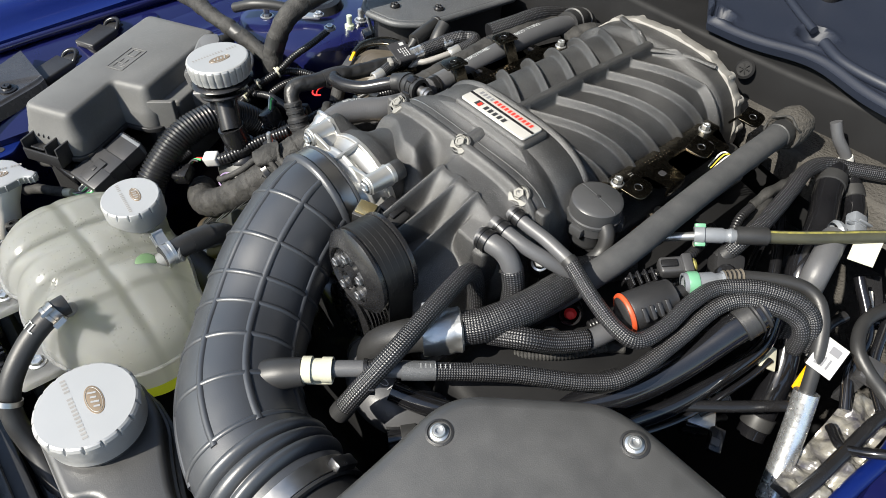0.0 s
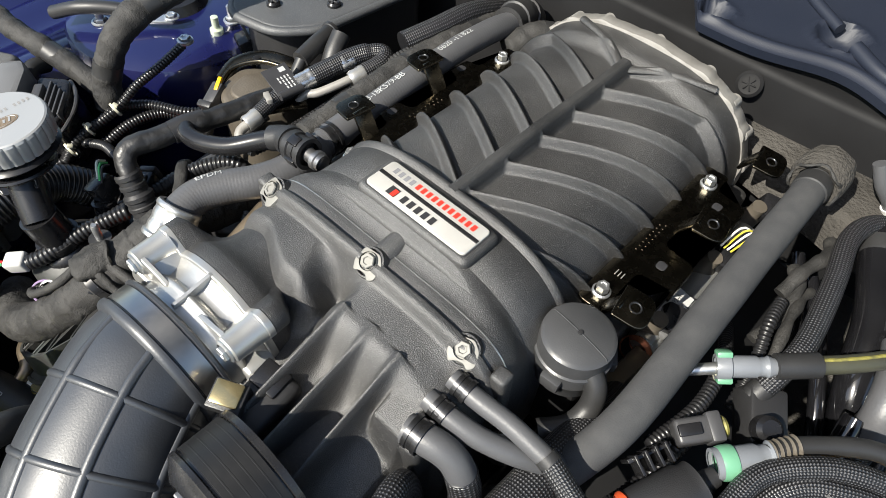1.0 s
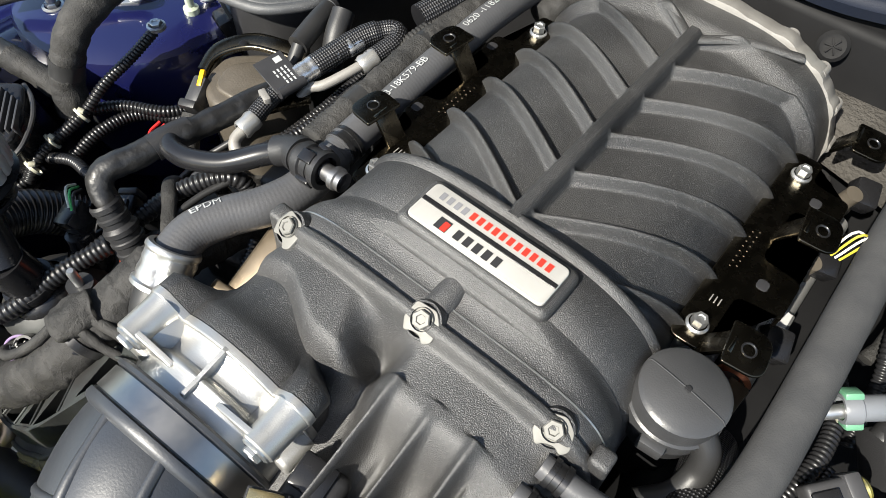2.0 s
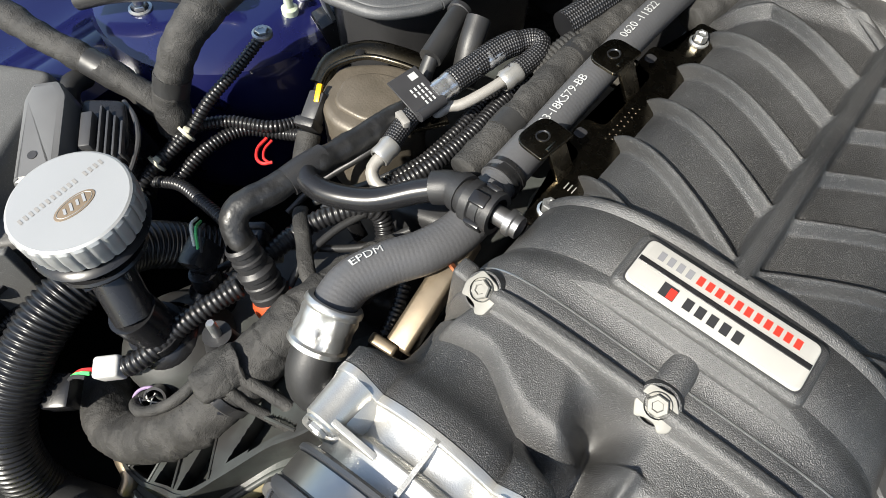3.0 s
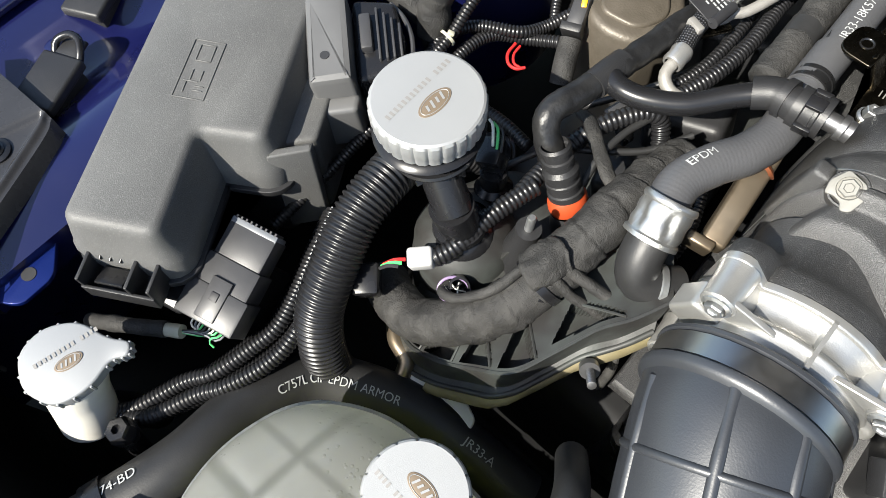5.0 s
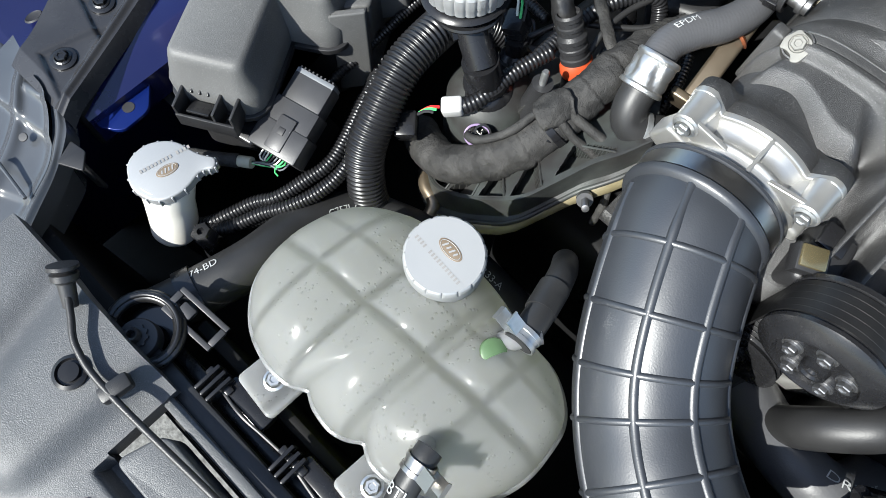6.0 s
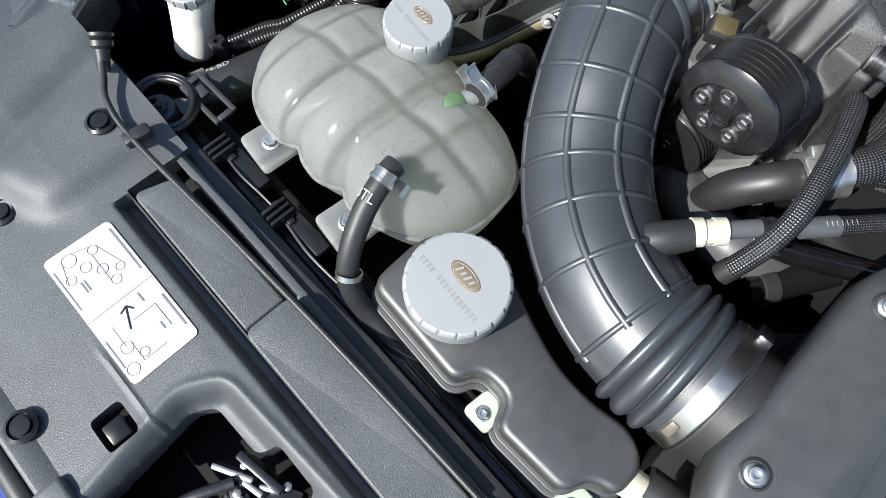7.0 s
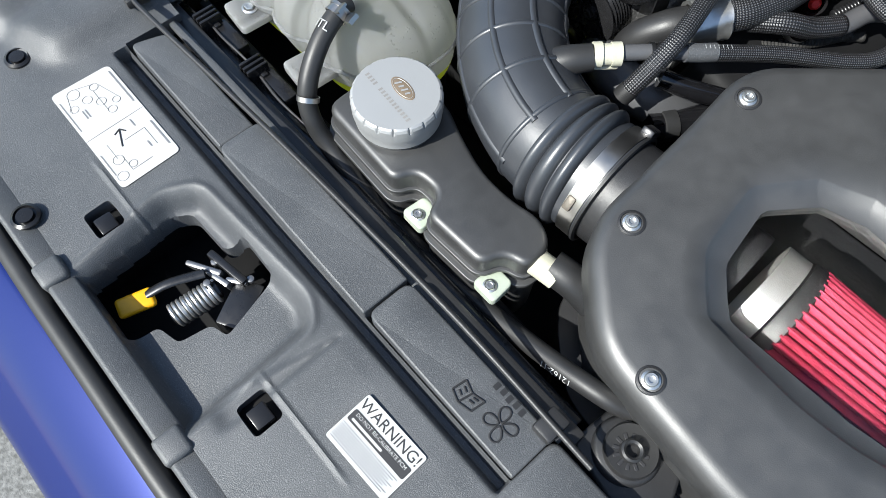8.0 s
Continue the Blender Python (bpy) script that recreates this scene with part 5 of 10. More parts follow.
def intake_tube():
    t = thing("intake_tube", "satin black ribbed air intake elbow with bellows end", "intake tube", (0.02, -0.27, 0.84))
    cpts = [(-0.0685, -0.116, 0.940), (-0.0680, -0.131, 0.940), (-0.062, -0.153, 0.9395), (-0.040, -0.200, 0.925), (-0.018, -0.234, 0.909), (0.007, -0.262, 0.899), (0.037, -0.289, 0.897), (0.075, -0.313, 0.897), (0.115, -0.326, 0.896), (0.142, -0.329, 0.896)]
    path, total = smooth_path(cpts, 0.004)
    fr = frames_along(path)
    R = 0.0555

    def rad(s, L):
        r = R
        if s < 0.02:
            r = R + 0.0015
        return r
    body = part("elbow", tube(cpts, rad, n=48), "tube_plastic", t)
    # hoops across
    hoops = [(-0.060, -0.166), (-0.039, -0.206), (-0.018, -0.235), (0.007, -0.262), (0.037, -0.289), (0.075, -0.315), (0.122, -0.328)]
    for hx, hy in hoops:
        i = min(range(len(path)), key=lambda k: (path[k].x - hx) ** 2 + (path[k].y - hy) ** 2)
        q, (tt, side, up) = path[i], fr[i]
        ring = [q + (side * math.cos(a) + up * math.sin(a)) * (R - 0.0013) for a in [math.pi * (-0.35 + 1.7 * j / 40) for j in range(41)]]
        part("hoop_rib", tube(ring, 0.0030, n=10, step=0.006), "tube_plastic", body)
    for ang in (69, 111, 160, 15):
        line = []
        for i in range(6, len(path) - 4, 4):
            q, (tt, side, up) = path[i], fr[i]
            a = radians(ang)
            line.append(q + (side * math.cos(a) + up * math.sin(a)) * (R - 0.0020))
        part("long_rib", tube(line, 0.0040, n=10, step=0.006), "tube_plastic", body)
    # bellows
    bel = [(0.138, -0.329, 0.896), (0.158, -0.329, 0.897), (0.182, -0.327, 0.898)]

    def brad(s, L):
        return R - 0.002 + 0.0090 * abs(math.sin(3 * math.pi * min(1, s / 0.0405))) ** 0.55
    part("bellows", tube(bel, brad, n=56, step=0.0007), "tube_plastic", t)
    part("cuff", lathe([(R - 0.003, -0.012), (R + 0.001, -0.012), (R + 0.001, 0.012), (R - 0.003, 0.012)], axis_pose((0.192, -0.326, 0.898), (1, 0.06, 0.02)), 48), "tube_plastic", t)
    clamp_band(t, (0.194, -0.326, 0.898), (1, 0.06, 0.02), R + 0.0015, 0.015, lug=False)
    part("rubber_ring", lathe([(R, -0.002), (R + 0.0032, -0.0012), (R + 0.0032, 0.0012), (R, 0.002)], axis_pose((0.2045, -0.3255, 0.898), (1, 0.06, 0.02)), 48), "rubber", t)
    part("clamp_screw", box(pose(0.196, -0.283, 0.940, -42, 0, 3), 0.012, 0.024, 0.009, 0.002), "dark_steel", t, "dark worm screw housing")
    part("clamp_screw", box(pose(0.194, -0.378, 0.922, 50, 0, 3), 0.008, 0.014, 0.007, 0.0015), "heatshield", t, "brassy clamp lug")
    part("air_meter_pipe", tube([(0.19, -0.326, 0.898), (0.215, -0.324, 0.898), (0.26, -0.318, 0.90)], 0.0525, n=40), "plastic", t)
    # front cuff with its worm-drive clamp
    ax = Vector((0.06, -0.997, -0.05)).normalized()
    at = Vector((-0.0683, -0.1245, 0.9405))
    mm = axis_pose(at, ax)
    part("cuff", lathe([(R - 0.004, -0.0125), (R + 0.0030, -0.0125), (R + 0.0046, -0.0110), (R + 0.0046, -0.0088), (R + 0.0022, -0.0078), (R + 0.0022, 0.0080), (R + 0.0050, 0.0090), (R + 0.0052, 0.0125), (R + 0.0036, 0.0150), (R - 0.001, 0.0170)], mm, 72), "tube_plastic", t)
    band = clamp_band(t, at, ax, R + 0.0026, 0.0140, lug=False)
    for k in range(17):
        a = radians(-24 + 2.6 * k)
        way = mm.to_3x3().inverted() @ Vector((math.cos(a), 0, math.sin(a)))
        part("slot", box(mm @ Matrix.Rotation(math.atan2(way.y, way.x), 4, "Z") @ pose(R + 0.0038, 0, 0.001, 12, 0, 0), 0.0008, 0.0012, 0.0085, 0, 1), "ink", band)
    part("screw_housing", box(mm @ Matrix.Rotation(math.atan2(-0.8, 0.6), 4, "Z") @ pose(R + 0.007, 0, 0), 0.009, 0.020, 0.012, 0.002), "brushed", band)
    # breather spigot
    part("spigot", tube([(0.075, -0.297, 0.925), (0.092, -0.280, 0.938), (0.106, -0.262, 0.942)], lambda s, L: 0.017 - 0.0045 * s / L, n=20), "rubber", t)


supercharger()
pulley()
throttle_body()
intake_tube()


# ---- tanks, caps, boxes ----
def oval_detail(parent, m, x, y, rx, ry, z):
    """A pale inner line and a slanted row of strokes on an etched oval."""
    line = [m @ Vector((x + 0.86 * rx * math.cos(a), y + 0.82 * ry * math.sin(a), z)) for a in [2 * math.pi * k / 36 for k in range(37)]]
    part("oval_line", tube(line, 0.00022, n=4, step=0.0015), "anodised", parent)
    for k in range(4):
        q = m @ Matrix.Translation((x + rx * (-0.48 + 0.32 * k), y, z + 0.0003)) @ pose(0, 0, 0, 0, 0, -22)
        part("oval_stroke", bars([(0, 0, rx * 0.12, ry * (0.95 if k % 2 == 0 else 0.70))], q), "anodised", parent, smooth=False)


def cap(t, at, axis, r, h, label, teeth=24, mark_turn=0.0, notches=True):
    """A machined aluminium cap with scalloped rim and etched marks; at is the middle of its top."""
    m = axis_pose(at, axis)
    way = m.to_3x3().inverted() @ Vector((math.cos(radians(mark_turn)), math.sin(radians(mark_turn)), 0))
    m = m @ Matrix.Rotation(math.atan2(way.y, way.x), 4, "Z")

    def fl(a, hh):
        if notches:
            return 1 if hh > -h * 0.12 else 1 - 0.030 * max(0, math.cos(teeth * a)) ** 3
        return 1 - 0.055 * max(0, math.cos(teeth * a)) ** 14 if -h * 0.20 < hh < -0.0001 else 1
    c = part("cap", lathe([(0, 0), (r * 0.93, 0), (r * 0.97, -h * 0.04), (r, -h * 0.13), (r, -h * 0.24), (r, -h * 0.62), (r * 0.985, -h * 0.68), (r * 0.97, -h), (r * 0.6, -h)], m, teeth * (8 if notches else 14), flute=fl), "anodised", t, label, sharp=25)
    part("oval_mark", slab([Vector((r * 0.36 * math.cos(a), r * (0.17 + 0.17 * math.sin(a)))) for a in [2 * math.pi * k / 40 for k in range(40)]], -0.0005, 0.0004, 0.0001, m=m), "etch", c, "etched oval mark")
    oval_detail(c, m, 0, r * 0.17, r * 0.36, r * 0.17, 0.0005)
    letter_bars(c, [(r * (-0.76 + 0.098 * k), -r * 0.22, r * 0.050, r * 0.105) for k in range(16) if k != 4], m @ pose(0, 0, 0.0003), "etch_grey")


def degas_tank():
    t = thing("coolant_tank", "translucent off-white coolant expansion tank with lobes", "expansion tank", (-0.155, -0.355, 0.78))
    cx, cy = -0.155, -0.352

    lobes = [(-0.262, -0.424), (-0.230, -0.433), (-0.206, -0.431), (-0.194, -0.4215), (-0.182, -0.429), (-0.160, -0.432), (-0.146, -0.428), (-0.134, -0.4185), (-0.122, -0.427), (-0.100, -0.427), (-0.052, -0.406), (-0.026, -0.360), (-0.032, -0.300), (-0.064, -0.278), (-0.096, -0.276), (-0.145, -0.262), (-0.230, -0.260), (-0.284, -0.293), (-0.299, -0.350), (-0.292, -0.395)]
    plan = rounded(lobes, [0.03, 0.02, 0.010, 0.005, 0.010, 0.012, 0.010, 0.005, 0.010, 0.02] + [0.03] * 10, 6)
    mid = Vector((-0.160, -0.346))
    na, nr = 216, 40
    radii = []
    for k in range(na):
        a = 2 * math.pi * k / na
        dx, dy = math.cos(a), math.sin(a)
        far = 0.05
        for p, q in zip(plan, plan[1:] + plan[:1]):
            sx, sy = q.x - p.x, q.y - p.y
            den = dx * sy - dy * sx
            if abs(den) > 1e-12:
                wx, wy = p.x - mid.x, p.y - mid.y
                tt, uu = (wx * sy - wy * sx) / den, (wx * dy - wy * dx) / den
                if tt > 0 and -1e-6 <= uu <= 1 + 1e-6:
                    far = max(far, tt)
        radii.append(far)

    def shell(height, z0, sign):
        bm = bmesh.new()
        rings = []
        for j in range(nr + 1):
            rho = math.sin(j / nr * math.pi / 2)
            ring = []
            for k in range(na):
                a = 2 * math.pi * k / na
                x, y = mid.x + rho * radii[k] * math.cos(a), mid.y + rho * radii[k] * math.sin(a)
                z = z0 + sign * height * math.sqrt(max(0, 1 - rho ** (3.3 if sign > 0 else 7)))
                if sign > 0:
                    g = math.exp(-((y + 0.348 - 0.06 * (x + 0.16)) / 0.0060) ** 2)
                    for gx in (-0.200, -0.132, -0.250):
                        g = max(g, math.exp(-((x - gx - 0.10 * (y + 0.35)) / 0.0055) ** 2))
                    z -= 0.0035 * g * (1 - rho ** 8)
                    z += 0.0035 * math.cos((x + 0.166) * 2 * math.pi / 0.068) * (1 - rho ** 4)
                ring.append(bm.verts.new((x, y, z)))
            rings.append(ring)
        for a, b in zip(rings, rings[1:]):
            for k in range(na):
                q = (k + 1) % na
                bm.faces.new((a[k], a[q], b[q], b[k]))
        bmesh.ops.remove_doubles(bm, verts=bm.verts, dist=1e-5)
        return bm
    part("upper_shell", shell(0.062, 0.872, 1), "tank", t, sharp=180)
    # the lower half: clear above the filling level, tinted by the coolant below it
    for name, keep_low, mat, label in (("lower_shell", False, "tank", ""), ("filled_base", True, "tank_full", "yellow-green coolant seen through the plastic")):
        bm = shell(0.085, 0.871, -1)
        for v in bm.verts:
            if v.co.y < mid.y:
                v.co.y = mid.y + (v.co.y - mid.y) * (1 - 3.2 * max(0, 0.866 - v.co.z))
        drop = [f for f in bm.faces if (f.calc_center_median().z < 0.842) != keep_low]
        bmesh.ops.delete(bm, geom=drop, context="FACES")
        part(name, bm, mat, t, label, sharp=180)
    seam = [(mid.x + 1.008 * radii[k] * math.cos(2 * math.pi * k / na), mid.y + 1.008 * radii[k] * math.sin(2 * math.pi * k / na), 0.872) for k in range(0, na, 2)]
    part("seam", tube(seam + seam[:1], 0.0024, n=8), "tank", t)
    part("neck", lathe([(0.027, -0.06), (0.027, -0.03), (0.0285, -0.029), (0.0285, -0.026), (0.026, -0.025)], pose(-0.178, -0.291, 0.954), 32), "tank", t)
    for x, y, z in ((-0.221, -0.437, 0.866), (-0.107, -0.438, 0.874)):
        bm = slab(rounded([(x - 0.024, y - 0.020), (x + 0.020, y - 0.024), (x + 0.022, y + 0.03), (x - 0.02, y + 0.03)], 0.006), z - 0.012, z - 0.003, 0.002)
        tab = part("mount_tab", bm, "tank", t)
        piece("bolt", BOLT, t, pose(x, y, z - 0.003))
    part("float_mark", lathe([(0.0105, -0.006), (0.0105, 0.0), (0.009, 0.0012), (0, 0.0018)], axis_pose((-0.107, -0.312, 0.9315), (0.30, 0.10, 1)), 24), "float_green", t, "round green plastic float mark")
    part("outlet_spigot", tube([(-0.112, -0.305, 0.915), (-0.101, -0.291, 0.932), (-0.092, -0.279, 0.936)], 0.0085, n=16), "tank", t)
    part("outlet_spigot", tube([(-0.100, -0.385, 0.920), (-0.094, -0.400, 0.935)], 0.007, n=16), "tank", t)
    cap(t, (-0.178, -0.291, 0.957), (0.02, -0.05, 1), 0.0305, 0.027, "silver billet coolant cap with etched oval", 16, mark_turn=-5, notches=False)


def intercooler_tank():
    t = thing("intercooler_tank", "dark grey plastic intercooler reservoir with notched edge", "reservoir", (0.08, -0.43, 0.82))
    o = rounded([(-0.047, -0.462), (0.060, -0.466), (0.068, -0.444), (0.098, -0.442), (0.108, -0.466), (0.176, -0.463), (0.184, -0.440), (0.206, -0.434), (0.206, -0.403), (0.180, -0.389), (0.143, -0.397), (0.106, -0.396), (0.062, -0.383), (0.030, -0.370), (-0.02, -0.370), (-0.050, -0.398)],
                [0.015, 0.010, 0.012, 0.012, 0.010, 0.010, 0.010, 0.010, 0.014, 0.016, 0.02, 0.02, 0.02, 0.02, 0.03, 0.02])
    part("body", slab(o, 0.76, 0.888, 0.0065, segs=5), "box_plastic", t)
    for d, z in ((0.002, 0.872), (-0.003, 0.860), (-0.006, 0.846)):
        part("flange", slab(inset(list(o), d), z, z + 0.004, 0.001), "box_plastic", t)
    part("neck", lathe([(0.039, -0.05), (0.039, -0.028), (0.036, -0.02)], pose(0.010, -0.418, 0.922), 32), "box_plastic", t)
    for x, y in ((0.092, -0.460), (0.190, -0.458)):
        part("mount_tab", slab(rounded([(x - 0.014, y - 0.012), (x + 0.014, y - 0.012), (x + 0.012, y + 0.016), (x - 0.012, y + 0.016)], 0.006), 0.848, 0.858, 0.002), "plated", t, "pale green plated steel tab")
        piece("bolt", BOLT_SMALL, t, pose(x, y - 0.003, 0.858))
    part("outlet", tube([(0.200, -0.418, 0.872), (0.226, -0.412, 0.868)], 0.013, n=20), "ivory", t, "pale plastic outlet spigot")
    cap(t, (0.010, -0.418, 0.926), (0.0, -0.03, 1), 0.0435, 0.030, "large silver billet reservoir cap with etched oval", 18, mark_turn=-4, notches=False)
    h = [(0.215, -0.409, 0.869), (0.238, -0.404, 0.866), (0.262, -0.398, 0.85)]
    solo("reservoir_hose", tube(h, wobble(0.0165, 0.03), n=20), "rubber", "short black rubber hose on the reservoir outlet", "hose")


def oil_filler():
    t = thing("oil_filler_neck", "black plastic oil filler neck below the silver cap", "filler neck", (-0.24, -0.07, 0.80))
    top = Vector((-0.334, -0.106, 0.952))
    low = Vector((-0.287, -0.117, 0.862))
    ax = (top - low).normalized()
    elbow = Vector((-0.291, -0.124, 0.900))
    part("neck", tube([elbow, elbow.lerp(top, 0.5) + Vector((-0.004, 0, 0.002)), top], 0.0150, n=28), "smooth_plastic", t)
    part("lower_neck", tube([low, low.lerp(elbow, 0.5), elbow + Vector((-0.003, 0, 0.004))], 0.0172, n=28), "smooth_plastic", t)
    part("flange", lathe([(0.016, -0.002), (0.030, -0.002), (0.031, 0.0), (0.030, 0.002), (0.016, 0.003)], axis_pose(elbow.lerp(top, 0.72), (-0.25, 0.02, 1)), 36), "smooth_plastic", t)
    for a in (0, 120, 240):
        part("rib", box(axis_pose(elbow.lerp(top, 0.55), top - elbow) @ pose(0, 0, 0, 0, 0, a) @ pose(0.018, 0, 0), 0.006, 0.002, 0.020, 0.0005, 1), "smooth_plastic", t)
    part("collar", lathe([(0.02, 0), (0.036, 0.002), (0.040, 0.006), (0.037, 0.009), (0.033, 0.010), (0.030, 0.020), (0, 0.020)], axis_pose(top - ax * 0.008, (-0.1, -0.05, 1)), 36), "smooth_plastic", t)
    part("ring", lathe([(0.017, 0), (0.0205, 0), (0.0215, 0.004), (0.0205, 0.008), (0.017, 0.008)], axis_pose(low.lerp(elbow, 0.20), elbow - low), 28), "smooth_plastic", t)
    part("foot", lathe([(0.026, -0.02), (0.026, 0.0), (0.024, 0.006), (0.018, 0.010)], axis_pose(low - ax * 0.004, elbow - low), 28), "smooth_plastic", t)
    cap(t, (-0.333, -0.107, 0.981), (-0.05, -0.04, 1), 0.0395, 0.022, "silver billet oil filler cap with etched oval mark", 26, mark_turn=-90)


def washer_filler():
    t = thing("washer_bottle_neck", "white nylon washer filler neck with silver lid", "washer filler", (-0.42, -0.40, 0.70))
    part("neck", tube([(-0.424, -0.412, 0.775), (-0.424, -0.404, 0.80), (-0.427, -0.396, 0.825), (-0.430, -0.385, 0.854)], lambda s, L: 0.0225 * min(1, 0.25 + 3 * math.sqrt(s / L)) + 0.008 * max(0, s / L - 0.6), n=28), "nylon", t)
    o = rounded([(-0.468, -0.408), (-0.436, -0.425), (-0.402, -0.415), (-0.392, -0.385), (-0.400, -0.355), (-0.390, -0.343), (-0.400, -0.333), (-0.418, -0.345), (-0.452, -0.352), (-0.472, -0.378)], 0.014)
    o = [Vector((-0.434 + (p.x + 0.434) * 0.78, -0.382 + (p.y + 0.382) * 0.80)) for p in o]
    lid = part("lid", slab(o, 0.853, 0.863, 0.002), "anodised", t, "silver lid with etched oval and finger tab")
    for k in range(20):
        p = o[int(k * len(o) / 20)]
        part("lid_tooth", box(pose(p.x, p.y, 0.857), 0.0022, 0.0022, 0.0095, 0.0005, 1), "anodised", lid)
    m = pose(-0.4345, -0.380, 0.8634, 0, 0, -102) @ Matrix.Scale(0.8, 4)
    part("oval_mark", slab([Vector((0.013 * math.cos(a), 0.009 + 0.0065 * math.sin(a))) for a in [2 * math.pi * k / 32 for k in range(32)]], -0.0005, 0.0003, 0.0001, m=m), "etch", lid)
    oval_detail(lid, m, 0, 0.009, 0.013, 0.0065, 0.0004)
    letter_bars(lid, [(-0.032 + 0.0044 * k, -0.0045, 0.0028, 0.0044) for k in range(14) if k != 4], m @ pose(0, 0, 0.0003), "etch_grey")
    part("bottle_pipe", tube([(-0.424, -0.405, 0.79), (-0.44, -0.40, 0.72), (-0.45, -0.39, 0.62)], 0.016, n=16), "plastic", t)


def fuse_box():
    t = thing("fuse_box", "black grained plastic fuse box with stepped lid", "fuse box", (-0.53, -0.17, 0.78))
    u, v = Vector((0.866, 0.50)), Vector((-0.50, 0.866))
    o0 = Vector((-0.492, -0.315))

    def P(a, b):
        return o0 + u * a + v * b
    outline = [P(0, 0), P(0.068, 0), P(0.066, 0.090), P(0.118, 0.092), P(0.118, 0.262), P(0, 0.262)]
    o = rounded(outline, 0.010)
    bm = bmesh.new()
    rings = []
    for d, z in ((-0.012, 0.846), (-0.0125, 0.868), (-0.0105, 0.872), (-0.0035, 0.898), (-0.002, 0.903), (0.0005, 0.9065), (0.004, 0.908)):
        rings.append([bm.verts.new((p.x, p.y, z)) for p in inset(list(o), d)])
    for ra, rb in zip(rings, rings[1:]):
        for k in range(len(ra)):
            q = (k + 1) % len(ra)
            bm.faces.new((ra[k], ra[q], rb[q], rb[k]))
    bmesh.ops.triangulate(bm, faces=[bm.faces.new(rings[-1])])
    lid = part("lid", bm, "fuse_plastic", t, sharp=50)
    part("body", slab(inset(list(o), -0.006), 0.76, 0.850, 0.001), "plastic", t)
    part("lid_lip", slab(inset(list(o), -0.016), 0.842, 0.848, 0.001), "plastic", t)
    part("side_box", slab(rounded([P(0.110, 0.10), P(0.150, 0.115), P(0.150, 0.25), P(0.110, 0.25)], 0.006), 0.77, 0.880, 0.004), "fuse_plastic", t)
    part("side_rib", slab(rounded([P(0.118, 0.086), P(0.150, 0.100), P(0.150, 0.108), P(0.118, 0.094)], 0.002), 0.77, 0.888, 0.002), "fuse_plastic", t)
    m = Matrix.Translation((*P(0.052, 0.142), 0.9083)) @ pose(0, 0, 0, 0, 0, 30 - 90)
    for x, y, w, hgt in ((0, 0.0125, 0.056, 0.0009), (0, -0.0125, 0.056, 0.0009), (-0.028, 0, 0.0009, 0.025), (0.028, 0, 0.0009, 0.025), (-0.016, 0.006, 0.016, 0.0009), (-0.016, -0.006, 0.016, 0.0009), (-0.008, 0, 0.0009, 0.012), (-0.024, 0, 0.0009, 0.012), (0.006, 0.004, 0.010, 0.0009), (0.006, -0.004, 0.010, 0.0009), (0.016, 0.005, 0.0009, 0.008), (0.020, 0.005, 0.0009, 0.008), (0.012, -0.003, 0.0009, 0.012), (0.018, -0.006, 0.010, 0.0009)):
        part("embossed_mark", box(m @ pose(x, y, 0), w, hgt, 0.0010, 0.0003, 1), "fuse_plastic", lid)
    mm = Matrix.Translation((*P(0.035, -0.012), 0.864)) @ pose(0, 0, 0, 0, 0, 30)
    for dx in (-0.027, 0.010, 0.027):
        part("latch_wall", box(mm @ pose(dx, -0.004, -0.006), 0.003, 0.034, 0.030, 0.001), "plastic", t)
    part("latch_floor", box(mm @ pose(0, -0.004, -0.020), 0.057, 0.034, 0.003, 0.001), "plastic", t)
    part("latch_front", box(mm @ pose(0, -0.021, -0.012), 0.057, 0.003, 0.018, 0.001), "plastic", t)
    part("latch_tongue", box(mm @ pose(-0.008, -0.010, -0.004, -20), 0.022, 0.016, 0.003, 0.001), "smooth_plastic", t)
    for dx in (-0.018, -0.010, -0.002):
        part("latch_rib", box(mm @ pose(dx, 0.006, 0.0, 20), 0.0015, 0.010, 0.018, 0.0004), "smooth_plastic", t)


